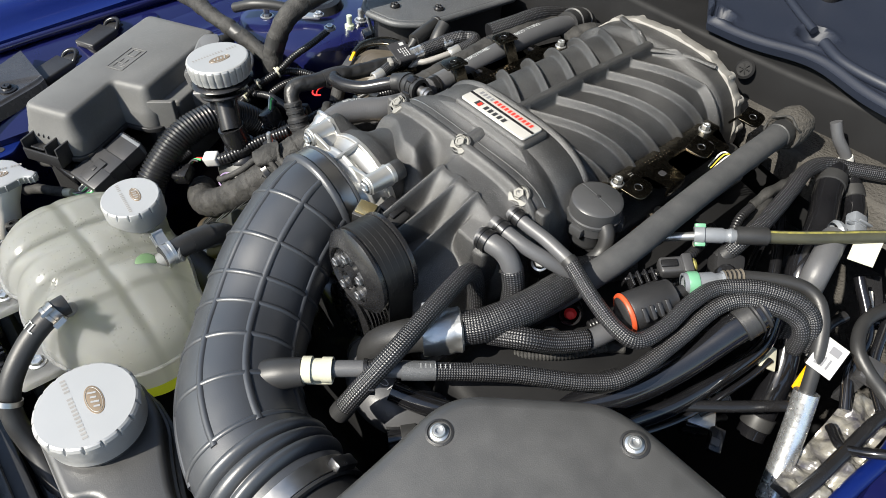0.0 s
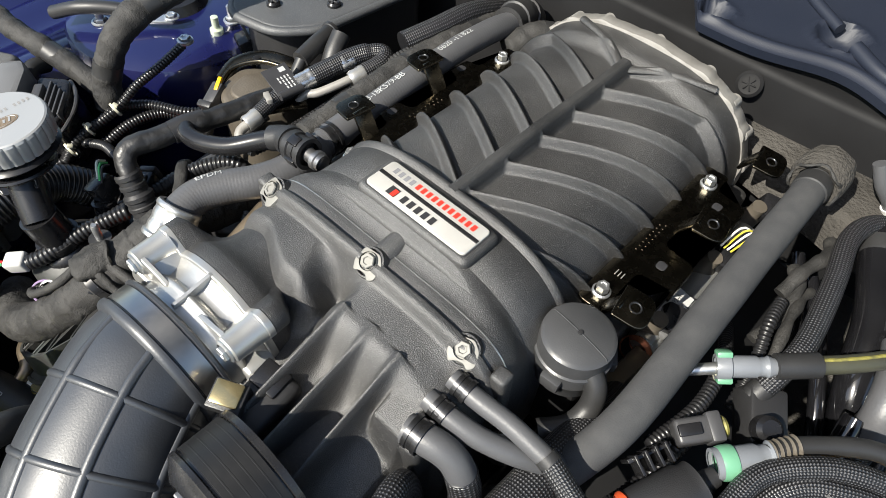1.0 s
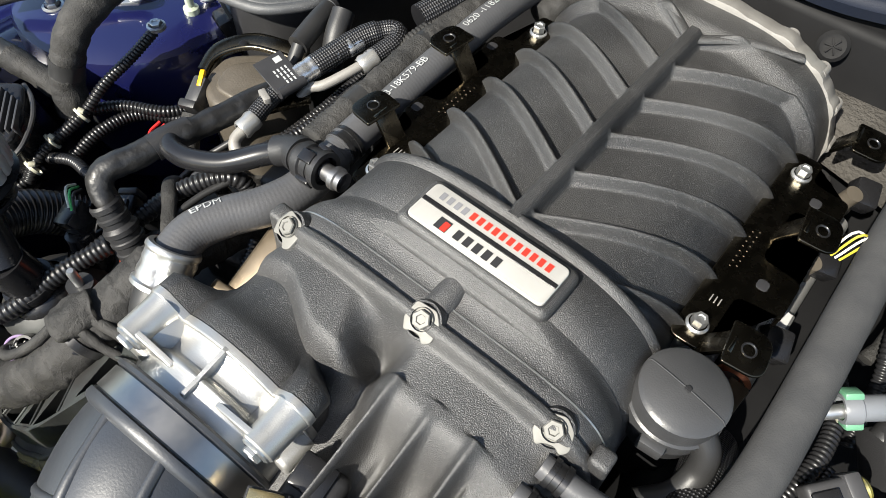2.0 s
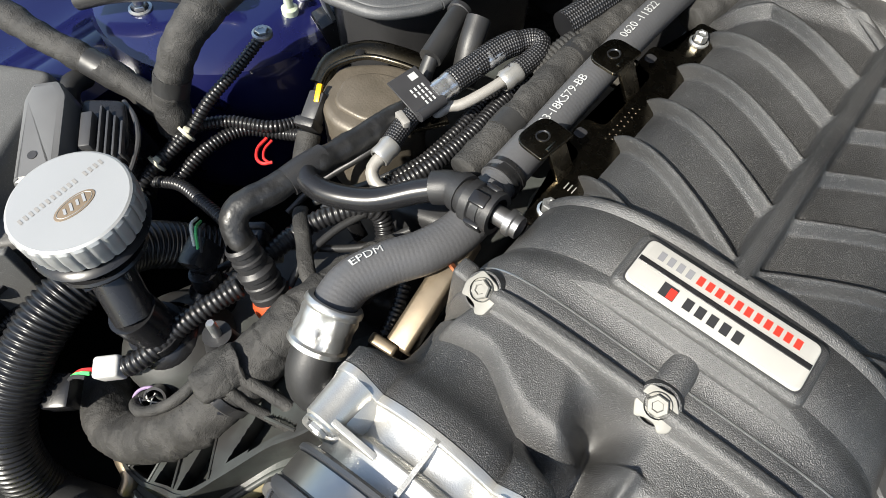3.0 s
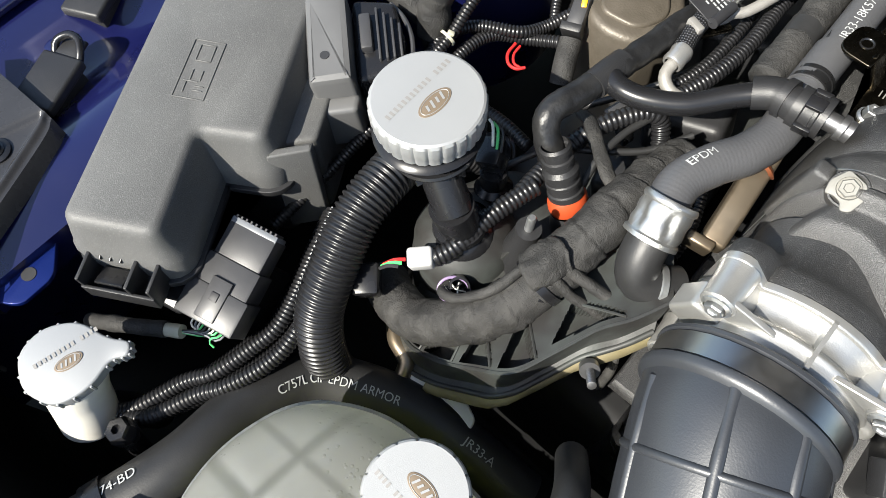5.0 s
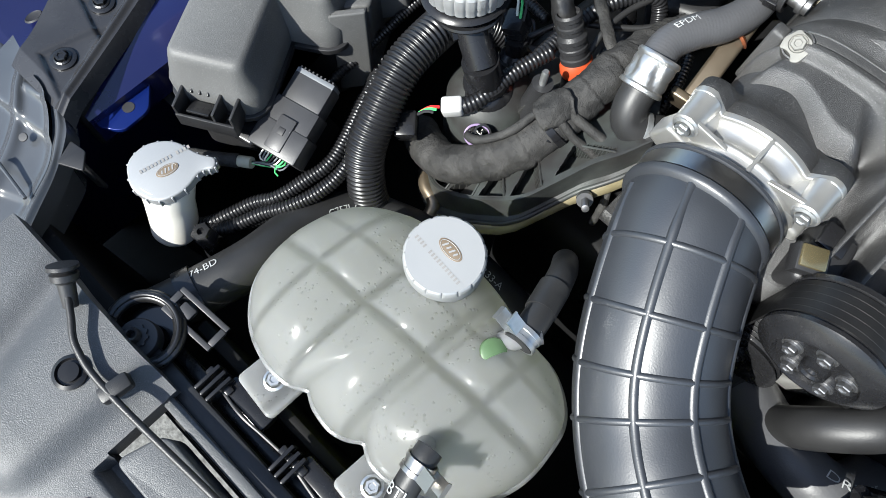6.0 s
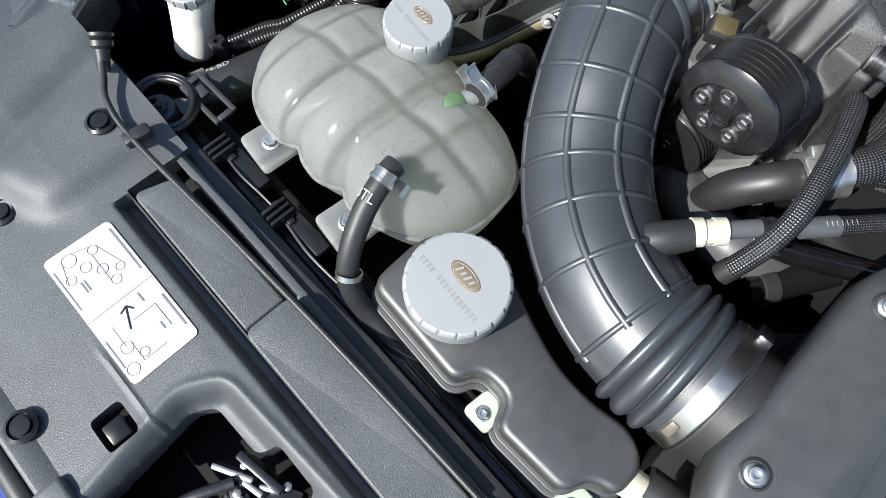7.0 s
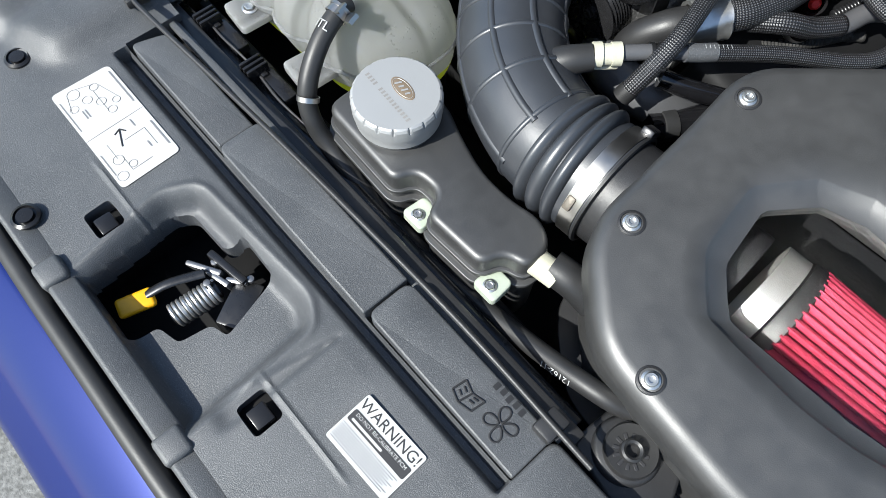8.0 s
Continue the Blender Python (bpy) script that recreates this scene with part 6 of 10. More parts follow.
def airbox():
    t = thing("air_filter_box", "matte black moulded air filter box with clear window", "air filter box", (0.42, -0.26, 0.80))

    def top(x, y):
        return 0.034 * (y + 0.37) / 0.15 * 0.62 - 0.012 * max(0, (x - 0.3)) / 0.3
    outline = [(0.300, -0.462), (0.470, -0.475), (0.62, -0.40), (0.62, -0.16), (0.52, -0.085), (0.330, -0.095), (0.300, -0.104), (0.212, -0.190), (0.219, -0.27), (0.222, -0.395)]
    o = rounded(outline, [0.03, 0.05, 0.06, 0.06, 0.05, 0.04, 0.03, 0.03, 0.04, 0.04], 7)
    win = rounded([(0.310, -0.282), (0.350, -0.234), (0.396, -0.235), (0.530, -0.262), (0.545, -0.330), (0.482, -0.362), (0.351, -0.370), (0.320, -0.338)], 0.006)
    bm = bmesh.new()
    rings = []
    e = 0.014
    area = sum(a.x * b.y - b.x * a.y for a, b in zip(o, o[1:] + o[:1]))
    if area < 0:
        o.reverse()
    for k in range(8):
        a = math.pi / 2 * k / 7
        q = inset(o, e * (1 - math.cos(a)))
        rings.append([bm.verts.new((p.x, p.y, 0.952 - e + e * math.sin(a) + top(p.x, p.y))) for p in q])
    for d, z in ((0.0, 0.918), (0.003, 0.915), (0.014, 0.914), (0.020, 0.80)):
        rings.insert(0, [bm.verts.new((p.x, p.y, z + (top(p.x, p.y) if z > 0.9 else 0))) for p in inset(o, d)])
    n = len(o)
    for a, b in zip(rings, rings[1:]):
        for k in range(n):
            bm.faces.new((a[k], a[(k + 1) % n], b[(k + 1) % n], b[k]))
    # top face with the window cut out: rings towards the window edge
    cxy = Vector((0.42, -0.302))
    area = sum(a.x * b.y - b.x * a.y for a, b in zip(win, win[1:] + win[:1]))
    if area < 0:
        win.reverse()

    def ray_poly(poly, ang):
        d = Vector((math.cos(ang), math.sin(ang)))
        best = None
        for p, q in zip(poly, poly[1:] + poly[:1]):
            s = q - p
            den = d.x * s.y - d.y * s.x
            if abs(den) < 1e-12:
                continue
            w = p - cxy
            tt = (w.x * s.y - w.y * s.x) / den
            uu = (w.x * d.y - w.y * d.x) / den
            if tt > 0 and -1e-6 <= uu <= 1 + 1e-6:
                best = tt if best is None else max(best, tt)
        return best or 0.05
    inner = [Vector((v.co.x, v.co.y)) for v in rings[-1]]
    angs = [math.atan2((p - cxy).y, (p - cxy).x) for p in inner]
    prev = rings[-1]
    wr = [ray_poly(win, a) for a in angs]
    for sh, add, off in ((0.25, 0, 0), (0.5, 0, 0), (0.75, 0, 0), (1.0, 0, 0.021), (1.0, -0.0015, 0.019), (1.0, -0.0065, 0.014), (1.0, -0.009, 0.0), (1.0, -0.018, -0.001)):
        cur = []
        for p, a, w in zip(inner, angs, wr):
            full = (p - cxy).length
            rr = full + (w + 0.021 - full) * sh if off == 0 and add == 0 else w + off
            q = cxy + Vector((math.cos(a), math.sin(a))) * rr
            cur.append(bm.verts.new((q.x, q.y, 0.952 + top(q.x, q.y) + add)))
        for k in range(n):
            bm.faces.new((prev[k], prev[(k + 1) % n], cur[(k + 1) % n], cur[k]))
        prev = cur
    part("lid", bm, "box_plastic", t, sharp=50)
    bm = bmesh.new()
    for dz in (0.0, -0.003):
        f = bm.faces.new([bm.verts.new((p.x, p.y, 0.9415 + top(p.x, p.y) + dz)) for p in [cxy + (q - cxy) * 1.01 for q in win]])
    pane = part("window_pane", bm, "glass", t, "clear plastic window pane", smooth=False)
    pane.visible_shadow = False
    part("tray", slab(inset(list(o), 0.004), 0.72, 0.78, 0.002), "plastic", t)
    for x, y in ((0.236, -0.219), (0.247, -0.370), (0.342, -0.450), (0.340, -0.116), (0.55, -0.44), (0.56, -0.115)):
        z = 0.952 + top(x, y)
        m = axis_pose((x, y, z), (0.0, -0.14, 1))
        part("bolt_cup", lathe([(0.0112, -0.002), (0.0112, 0.0008), (0.0094, 0.0014), (0.0086, -0.0012), (0.0, -0.0012)], m, 28), "plastic", t)
        bm = lathe([(0.0074, -0.001), (0.0074, 0.0010), (0.0056, 0.0020), (0.0054, 0.0040), (0.0046, 0.0048), (0.0030, 0.0048), (0.0026, 0.0026), (0, 0.0026)], m, 24)
        part("lid_bolt", bm, "zinc", t, "zinc button-head bolt")
    # the pleated cone behind the window
    f = thing("air_filter", "red pleated cotton cone air filter with metal collar", "air filter", (0.45, -0.31, 0.80))
    a0, a1 = Vector((0.385, -0.300, 0.868)), Vector((0.600, -0.288, 0.868))
    m = axis_pose(a0, a1 - a0)
    bm = bmesh.new()
    np_ = 46
    prof = ((0.0, 0.0), (0.16, -0.0011), (0.36, -0.0030), (0.44, -0.0125), (0.56, -0.0125), (0.64, -0.0030), (0.84, -0.0011))
    n_ = np_ * len(prof)
    rows = []
    for j in range(14):
        s = j / 13
        rad_ = 0.064 - 0.012 * s
        rows.append([bm.verts.new(m @ Vector(((rad_ + dr) * math.cos(2 * math.pi * (k + fr_) / np_), (rad_ + dr) * math.sin(2 * math.pi * (k + fr_) / np_), 0.215 * s))) for k in range(np_) for fr_, dr in prof])
    for r1, r2 in zip(rows, rows[1:]):
        for k in range(n_):
            q = (k + 1) % n_
            bm.faces.new((r1[k], r1[q], r2[q], r2[k]))
    part("pleats", bm, "filter", f, sharp=50)
    part("base_ring", lathe([(0.05, -0.012), (0.062, -0.012), (0.063, -0.010), (0.063, 0.002), (0.060, 0.004)], m, 56), "rubber", f, "black rubber base ring")
    part("collar", lathe([(0.058, -0.036), (0.0605, -0.036), (0.0605, -0.014), (0.058, -0.014)], m, 56), "alu", f, "bright steel clamp band")
    part("inlet", lathe([(0.056, -0.13), (0.058, -0.05)], m, 48), "plastic", f)


degas_tank()
intercooler_tank()
oil_filler()
washer_filler()
fuse_box()
airbox()

# ---- hoses and fittings beside the supercharger, battery side ----


def hose(name, pts, r, mat, label, category="hose", n=16, step=0.004, radius=None, flat=1.0):
    if mat == "tape" and r > 0.011:
        t = thing(name, label, category, pts[0])
        base = radius or wobble(r, 0.05, pts[0][0] * 50)
        part("wrap", crumple(tube(pts, lambda q, total: base(q, total) * (1 + 0.05 * (q / 0.021 % 1)), n=max(n, 24), step=0.002), r * 0.10, r * 0.05), mat, t, sharp=180)
        path, total = smooth_path(pts, 0.004)
        for k in range(12, len(path) - 6, 22):
            way = path[k + 1] - path[k - 1]
            part("tape_end", crumple(tube([path[k] - way.normalized() * 0.008, path[k], path[k] + way.normalized() * 0.008], r * 1.05, n=24, step=0.002), r * 0.04, r * 0.02), "rubber", t, "darker band of tape")
        return t
    if r >= 0.012 and mat in ("smooth_plastic", "rubber", "hose_grey", "black_gloss", "foam"):
        t = thing(name, label, category, pts[0])
        part("tube", tube(pts, radius or wobble(r, 0.025, pts[0][0] * 50), n=max(n, 20), step=step, flat=flat), mat, t)
        path, total = smooth_path(pts, 0.004)
        for k in (5, len(path) - 6):
            part("cuff", lathe([(r * 0.96, -0.008), (r * 1.10, -0.007), (r * 1.12, 0.0), (r * 1.10, 0.007), (r * 0.96, 0.008)], axis_pose(path[k], path[k + 1] - path[k - 1]), 24), "rubber", t)
        return t
    bm = tube(pts, radius or wobble(r, 0.025, pts[0][0] * 50), n=n, step=step, flat=flat)
    return solo(name, crumple(bm, r * 0.12, r * 0.05) if mat == "tape" else bm, mat, label, category, sharp=80)


def conduit(name, pts, r, label, pitch=0.0036, depth=0.0011, mat="conduit", n=12):
    return solo(name, tube(pts, corrugated(r, depth, pitch), n=n, step=pitch / 5), mat, label, "cable conduit", sharp=180)


def bracket_tab(parent, at, axis=(0, 0, 1), turn=0.0, w=0.026, l=0.030):
    m = axis_pose(at, axis, (0, 1, 0)) @ pose(0, 0, 0, 0, 0, turn)
    o = rounded([(-w / 2, -l / 2), (w / 2, -l / 2), (w / 2, l / 2), (-w / 2, l / 2)], [0.011, 0.002, 0.002, 0.011] if at[0] < 0 else [0.002, 0.011, 0.011, 0.002], 6)
    tab = part("bracket_tab", slab(o, -0.0022, 0.0, 0.0008, m=m), "olive_steel", parent)
    part("hole_rim", lathe([(0.0050, 0.0), (0.0050, 0.0006), (0.0042, 0.0008), (0.0036, 0.0002), (0.0034, -0.001), (0, -0.001)], m, 20), "dark_steel", tab)
    return tab


def cover_bracket(sgn, bolts, tabs, arms, label):
    t = thing("cover_bracket", label, "bracket", (sgn * 0.13, 0.2, 0.95), "engine cover brackets")
    x0 = bolts[0][0]
    ya, yb = bolts[0][1] - 0.016, bolts[-1][1] + 0.022
    inner, outer = x0 - sgn * 0.012, x0 + sgn * 0.011
    far = x0 + sgn * (0.040 if sgn > 0 else 0.026)
    line = [(inner, ya), (outer, ya)]
    for y0, y1 in arms:
        line += [(outer, y0), (far, y0 + 0.004), (far, y1 - 0.002), (outer, y1)]
    line += [(outer, yb), (inner, yb)]
    o = rounded(line, 0.006, 4)
    strip = part("plate", slab(o, 0.9655, 0.968, 0.0008), "olive_steel", t)
    for y0, y1 in arms:
        part("folded_edge", box(pose(far - sgn * 0.001, (y0 + y1) / 2, 0.960), 0.0025, y1 - y0 - 0.010, 0.013, 0.0007), "olive_steel", t)
        part("slot", slab(rounded([(x0 + sgn * 0.016, (y0 + y1) / 2 - 0.005), (x0 + sgn * 0.024, (y0 + y1) / 2 - 0.005), (x0 + sgn * 0.024, (y0 + y1) / 2 + 0.004), (x0 + sgn * 0.016, (y0 + y1) / 2 + 0.004)], 0.003, 3), 0.9670, 0.9683, 0.0001), "ink", strip)
    for b in bolts:
        piece("bolt", BOLT_TALL, t, pose(b[0], b[1], 0.968))
        part("standoff", lathe([(0.009, -0.1), (0.009, 0)], pose(b[0], b[1], 0.9655), 16), "alu", t)
    for p in tabs:
        bracket_tab(t, p, (sgn * 0.12, -0.06, 1), 10 * sgn)
        part("riser", box(pose(p[0] - sgn * 0.016, p[1], (p[2] + 0.966) / 2, 0, sgn * 30, 0), 0.003, 0.018, max(0.012, p[2] - 0.960), 0.0006), "olive_steel", t)
    for k in range(3):
        part("stamped_mark", box(pose(x0 - 0.002 + 0.003 * k, ya + 0.04, 0.9682), 0.0008, 0.006, 0.0006, 0.0001, 1), "etch_grey", t)
    for k in range(16):
        part("stamped_mark", box(pose(x0 - 0.004 + 0.004 * (k % 2), (ya + yb) / 2 - 0.03 + 0.0026 * k, 0.9680), 0.0011, 0.0006, 0.0004, 0.0001, 1), "etch", t)
    return t


cover_bracket(1, [(0.127, 0.128), (0.128, 0.292)], [(0.158, 0.117, 0.990), (0.158, 0.230, 0.990), (0.157, 0.343, 0.982)], [(0.163, 0.204), (0.256, 0.292)], "bronze-black stamped steel bracket with bolts beside the supercharger")
cover_bracket(-1, [(-0.109, 0.087), (-0.110, 0.292)], [(-0.139, 0.118, 0.990), (-0.143, 0.210, 0.993)], [(0.140, 0.172), (0.236, 0.268)], "bronze-black stamped steel bracket with bolts along the coolant hose")


def right_bank():
    """Cylinder head, rail and injectors under the bracket."""
    t = thing("cylinder_head", "dark cylinder head cover with rail and injectors", "cylinder head", (0.2, 0.12, 0.70))
    part("head_cover", box(pose(0.205, 0.10, 0.83, 0, 12, 0), 0.13, 0.50, 0.12, 0.015, 3), "dark_bay", t)
    part("fuel_rail", tube([(0.170, 0.15, 0.908), (0.170, 0.20, 0.908), (0.171, 0.33, 0.908)], 0.011, n=16), "alu", t, "bare aluminium fuel rail")
    for y in (0.145, 0.235, 0.32):
        part("injector", lathe([(0.008, -0.03), (0.010, -0.02), (0.010, 0.0), (0.007, 0.004), (0.007, 0.018), (0, 0.018)], axis_pose((0.166, y + 0.02, 0.920), (0.2, -0.1, 1)), 18), "heatshield", t)
        part("injector_plug", box(pose(0.176, y + 0.032, 0.928, 20, 10, 20), 0.020, 0.024, 0.018, 0.003), "smooth_plastic", t)
        part("copper_ring", lathe([(0.009, -0.002), (0.0105, 0), (0.009, 0.002)], axis_pose((0.164, y, 0.908), (0.2, -0.6, 1)), 18), "copper", t)
    label = part("rail_label", box(pose(0.1700, 0.192, 0.9245, 0, 10, 0), 0.017, 0.040, 0.0014, 0.0003, 1), "white", t, "white printed part label")
    part("printed_text", text_bm("18-9F792-A", 0.0058, pose(0.1677, 0.192, 0.9259, 0, 10, 0) @ pose(0, 0, 0, 0, 0, 90)), "ink", label, smooth=False)
    part("printed_text", text_bm("20-08", 0.0052, pose(0.1742, 0.186, 0.9247, 0, 10, 0) @ pose(0, 0, 0, 0, 0, 90)), "ink", label, smooth=False)
    part("label_bridge", box(pose(0.1700, 0.189, 0.9195, 0, 10, 0), 0.021, 0.052, 0.008, 0.002), "barrel_grey", t)
    part("copper_ring", lathe([(0.0090, -0.003), (0.0118, 0), (0.0090, 0.003)], axis_pose((0.169, 0.148, 0.912), (0.1, 0.9, 0.1)), 22), "copper", t)
    part("rail_neck", tube([(0.169, 0.152, 0.912), (0.169, 0.165, 0.912), (0.170, 0.175, 0.910)], 0.0092, n=20), "collar", t)
    part("rail_bar", box(pose(0.171, 0.112, 0.905, 4, 0, -4), 0.015, 0.068, 0.016, 0.002), "bronze_bar", t, "tan plated steel bar")
    for k in range(4):
        part("sensor_wire", tube([(0.170 + 0.003 * k, 0.240, 0.965), (0.176 + 0.004 * k, 0.250, 0.985), (0.190 + 0.003 * k, 0.262, 0.972)], 0.0009, n=6), "wire_yellow" if k % 2 else "wire_white", t)


right_bank()


def breather_can():
    t = thing("breather_can", "round black plastic breather can with side hose", "breather", (0.142, 0.072, 0.92))
    m = axis_pose((0.142, 0.072, 0.990), (0.02, -0.03, 1))
    part("can", lathe([(0, 0), (0.002, 0.0), (0.024, -0.0015), (0.0268, -0.004), (0.0272, -0.010), (0.0272, -0.018), (0.0288, -0.019), (0.0288, -0.022), (0.0275, -0.023), (0.0278, -0.034), (0.0262, -0.036), (0.0262, -0.048), (0.02, -0.06)], m, 44), "can", t)
    part("nib", lathe([(0.0022, 0), (0.0018, 0.0012), (0, 0.0014)], m, 12), "plastic", t)
    part("mould_line", tube([m @ Vector((-0.0265, 0.0035, -0.0042)), m @ Vector((-0.023, 0.003, -0.0011)), m @ Vector((0, 0, 0.0003)), m @ Vector((0.023, -0.003, -0.0011)), m @ Vector((0.0265, -0.0035, -0.0042))], 0.0004, n=6), "can", t)
    for a in (35, 160, 275):
        part("lobe", box(m @ pose(0, 0, 0, 0, 0, a) @ pose(0.0275, 0, -0.030), 0.010, 0.016, 0.012, 0.002), "can", t)
    part("side_hose", tube([(0.158, 0.066, 0.972), (0.170, 0.062, 0.962), (0.174, 0.054, 0.946), (0.170, 0.038, 0.936), (0.156, 0.022, 0.932)], 0.0085, n=16), "rubber", t)
    part("stand", box(pose(0.145, 0.075, 0.90), 0.03, 0.03, 0.08, 0.004), "dark_bay", t)


breather_can()
hose("coolant_hose", [(0.196, 0.356, 0.984), (0.197, 0.300, 0.984), (0.197, 0.246, 0.981), (0.1985, 0.140, 0.974), (0.199, 0.060, 0.964), (0.192, 0.020, 0.950), (0.180, -0.010, 0.930), (0.160, -0.05, 0.90)], 0.0138, "foam", "thick dark grey foam-sleeved hose beside the bracket", n=26)
FOAM_END = thing("felt_sleeve", "frayed grey felt collar round the end of the foam hose", "felt collar", (0.196, 0.36, 0.96))
part("collar", lathe([(0.0145, -0.026), (0.0215, -0.024), (0.0235, -0.012), (0.0230, 0.004), (0.0200, 0.009), (0.0150, 0.006)], axis_pose((0.196, 0.352, 0.983), (-0.02, -1, 0.0)), 40, flute=lambda a, h: 1 + 0.06 * noise.noise((3 * math.cos(a), 3 * math.sin(a), h * 150))), "insulation", FOAM_END)
part("frayed_edge", tube([Vector((0.196 + 0.0205 * math.cos(a), 0.343 + 0.003 * math.sin(5 * a), 0.983 + 0.0205 * math.sin(a))) for a in [2 * math.pi * k / 30 for k in range(31)]], wobble(0.0013, 0.6, 2, 300), n=7, step=0.003), "tape", FOAM_END)


def braided_hose(name, pts, r, cut, mat, label, clip=True, n=22):
    """A rubber hose whose far part wears a braided sleeve: cut is the number of points in bare rubber."""
    t = thing(name, label, "hose", pts[0])
    if cut:
        part("rubber_end", tube(pts[:cut + 1], r, n=n), "hose_grey", t, "bare dark grey rubber end")
        part("sleeve_band", lathe([(r * 0.95, -0.003), (r * 1.12, -0.003), (r * 1.12, 0.003), (r * 0.95, 0.003)], axis_pose(pts[cut], Vector(pts[min(cut + 1, len(pts) - 1)]) - Vector(pts[cut - 1])), n), "rubber", t)
    part("braided_sleeve", tube(pts[cut:] if cut else pts, wobble(r * 1.10, 0.03, r * 900), n=n, step=0.003), mat, t, "woven black sleeve with pale flecks", sharp=180)
    if not cut:
        for p, q in ((pts[0], pts[1]), (pts[-1], pts[-2])):
            way = (Vector(q) - Vector(p)).normalized()
            part("sleeve_band", lathe([(r, -0.006), (r * 1.17, -0.006), (r * 1.20, 0.0), (r * 1.17, 0.006), (r, 0.006)], axis_pose(Vector(p) + way * 0.006, way), n), "rubber", t)
    if clip:
        q, w = Vector(pts[0]), Vector(pts[1]) - Vector(pts[0])
        spring_clip(t, q + w.normalized() * 0.010, w, r + 0.0006, turn=clip if isinstance(clip, (int, float)) and clip is not True else -60)
    return t


HA = [(0.103, -0.016, 0.990), (0.125, -0.015, 0.988), (0.150, -0.012, 0.985), (0.180, -0.011, 0.980), (0.219, -0.018, 0.967), (0.251, -0.019, 0.956), (0.271, -0.010, 0.951), (0.278, 0.019, 0.956), (0.278, 0.055, 0.963), (0.284, 0.085, 0.968), (0.309, 0.113, 0.972), (0.335, 0.130, 0.970), (0.354, 0.138, 0.962), (0.366, 0.136, 0.948), (0.370, 0.132, 0.925)]
braided_hose("braided_hose", HA, 0.0070, 3, "braid", "black hose with braided sleeve looping beside the engine")
HG = [(0.108, -0.258, 0.943), (0.122, -0.241, 0.946), (0.145, -0.213, 0.947), (0.170, -0.184, 0.946), (0.216, -0.122, 0.938), (0.265, -0.065, 0.928), (0.284, -0.030, 0.930), (0.290, 0.025, 0.941), (0.294, 0.074, 0.955), (0.306, 0.098, 0.962), (0.330, 0.115, 0.962), (0.350, 0.126, 0.956), (0.361, 0.126, 0.944), (0.364, 0.124, 0.922)]
hg = braided_hose("breather_hose", HG, 0.0074, 3, "braid", "black breather hose with braided sleeve from the intake", clip=False)
part("coupling", lathe([(0.0095, -0.013), (0.0118, -0.013), (0.0118, -0.005), (0.0100, -0.005), (0.0100, 0.004), (0.0112, 0.004), (0.0112, 0.013), (0.0095, 0.013)], axis_pose((0.1135, -0.2515, 0.9445), (0.65, 0.75, 0.05)), 28), "ivory", hg, "ivory plastic quick coupling")
part("coupling_tab", box(axis_pose((0.1135, -0.2515, 0.9445), (0.65, 0.75, 0.05)) @ pose(0, -0.0118, 0.0), 0.014, 0.004, 0.024, 0.0015), "ivory", hg)
spring_clip(hg, (0.142, -0.217, 0.947), (0.65, 0.75, 0.0), 0.0080, turn=200)
part("printed_band", tube([(0.160, -0.196, 0.9465), (0.169, -0.185, 0.946), (0.178, -0.173, 0.9455)], 0.0088, n=22), "grey_plastic", hg)
for k in range(7):
    part("letter_bar", text_on_tube("I", 0.006, HG[2:6], 0.0090, 0.20 + 0.022 * k, 85), "white_ink", hg, smooth=False)
hb = thing("bypass_hose", "short dark rubber hose with spring clip", "hose", (0.106, -0.036, 0.98))
HB = [(0.100, -0.036, 0.986), (0.118, -0.035, 0.984), (0.140, -0.030, 0.979), (0.163, -0.018, 0.970), (0.182, 0.0, 0.955), (0.190, 0.02, 0.93)]
part("tube", tube(HB, 0.0076, n=20), "hose_grey", hb)
spring_clip(hb, (0.112, -0.0355, 0.985), (1, 0.03, -0.1), 0.0080, turn=-70)
hc = thing("coolant_elbow", "dark rubber elbow hose with spring clip and braided end", "hose", (0.11, -0.057, 0.97))
HC = [(0.104, -0.058, 0.981), (0.118, -0.055, 0.982), (0.133, -0.051, 0.978), (0.144, -0.050, 0.966), (0.151, -0.051, 0.945), (0.153, -0.054, 0.915)]
part("tube", tube(HC[:5], 0.0104, n=22), "hose_grey", hc)
part("braided_sleeve", tube(HC[3:] + [(0.150, -0.06, 0.88)], 0.0112, n=22), "braid", hc, sharp=180)
spring_clip(hc, (0.112, -0.056, 0.982), (1, 0.1, 0), 0.0110, turn=-60)
bc = thing("main_coolant_hose", "wide braided coolant hose with crimped aluminium collar", "hose", (0.14, -0.13, 0.92))
BC = [(0.152, -0.121, 0.936), (0.166, -0.099, 0.940), (0.177, -0.060, 0.944), (0.180, -0.007, 0.942), (0.182, 0.05, 0.930), (0.18, 0.10, 0.90)]
part("braided_sleeve", tube(BC, 0.0165, n=30, step=0.003), "braid_big", bc, "wide woven black sleeve with pale flecks", sharp=180)
mcol = axis_pose((0.143, -0.134, 0.933), (0.55, 0.83, 0.08))
part("crimped_collar", lathe([(0.017, -0.020), (0.0215, -0.020), (0.0225, -0.018), (0.0215, -0.012), (0.0228, -0.008), (0.0215, -0.002), (0.0228, 0.004), (0.0215, 0.010), (0.0228, 0.016), (0.0205, 0.018)], mcol, 40, flute=lambda a, h: 1 - 0.09 * max(0, math.cos(6 * a + 160 * h)) ** 2), "collar", bc, "bright crimped aluminium collar")
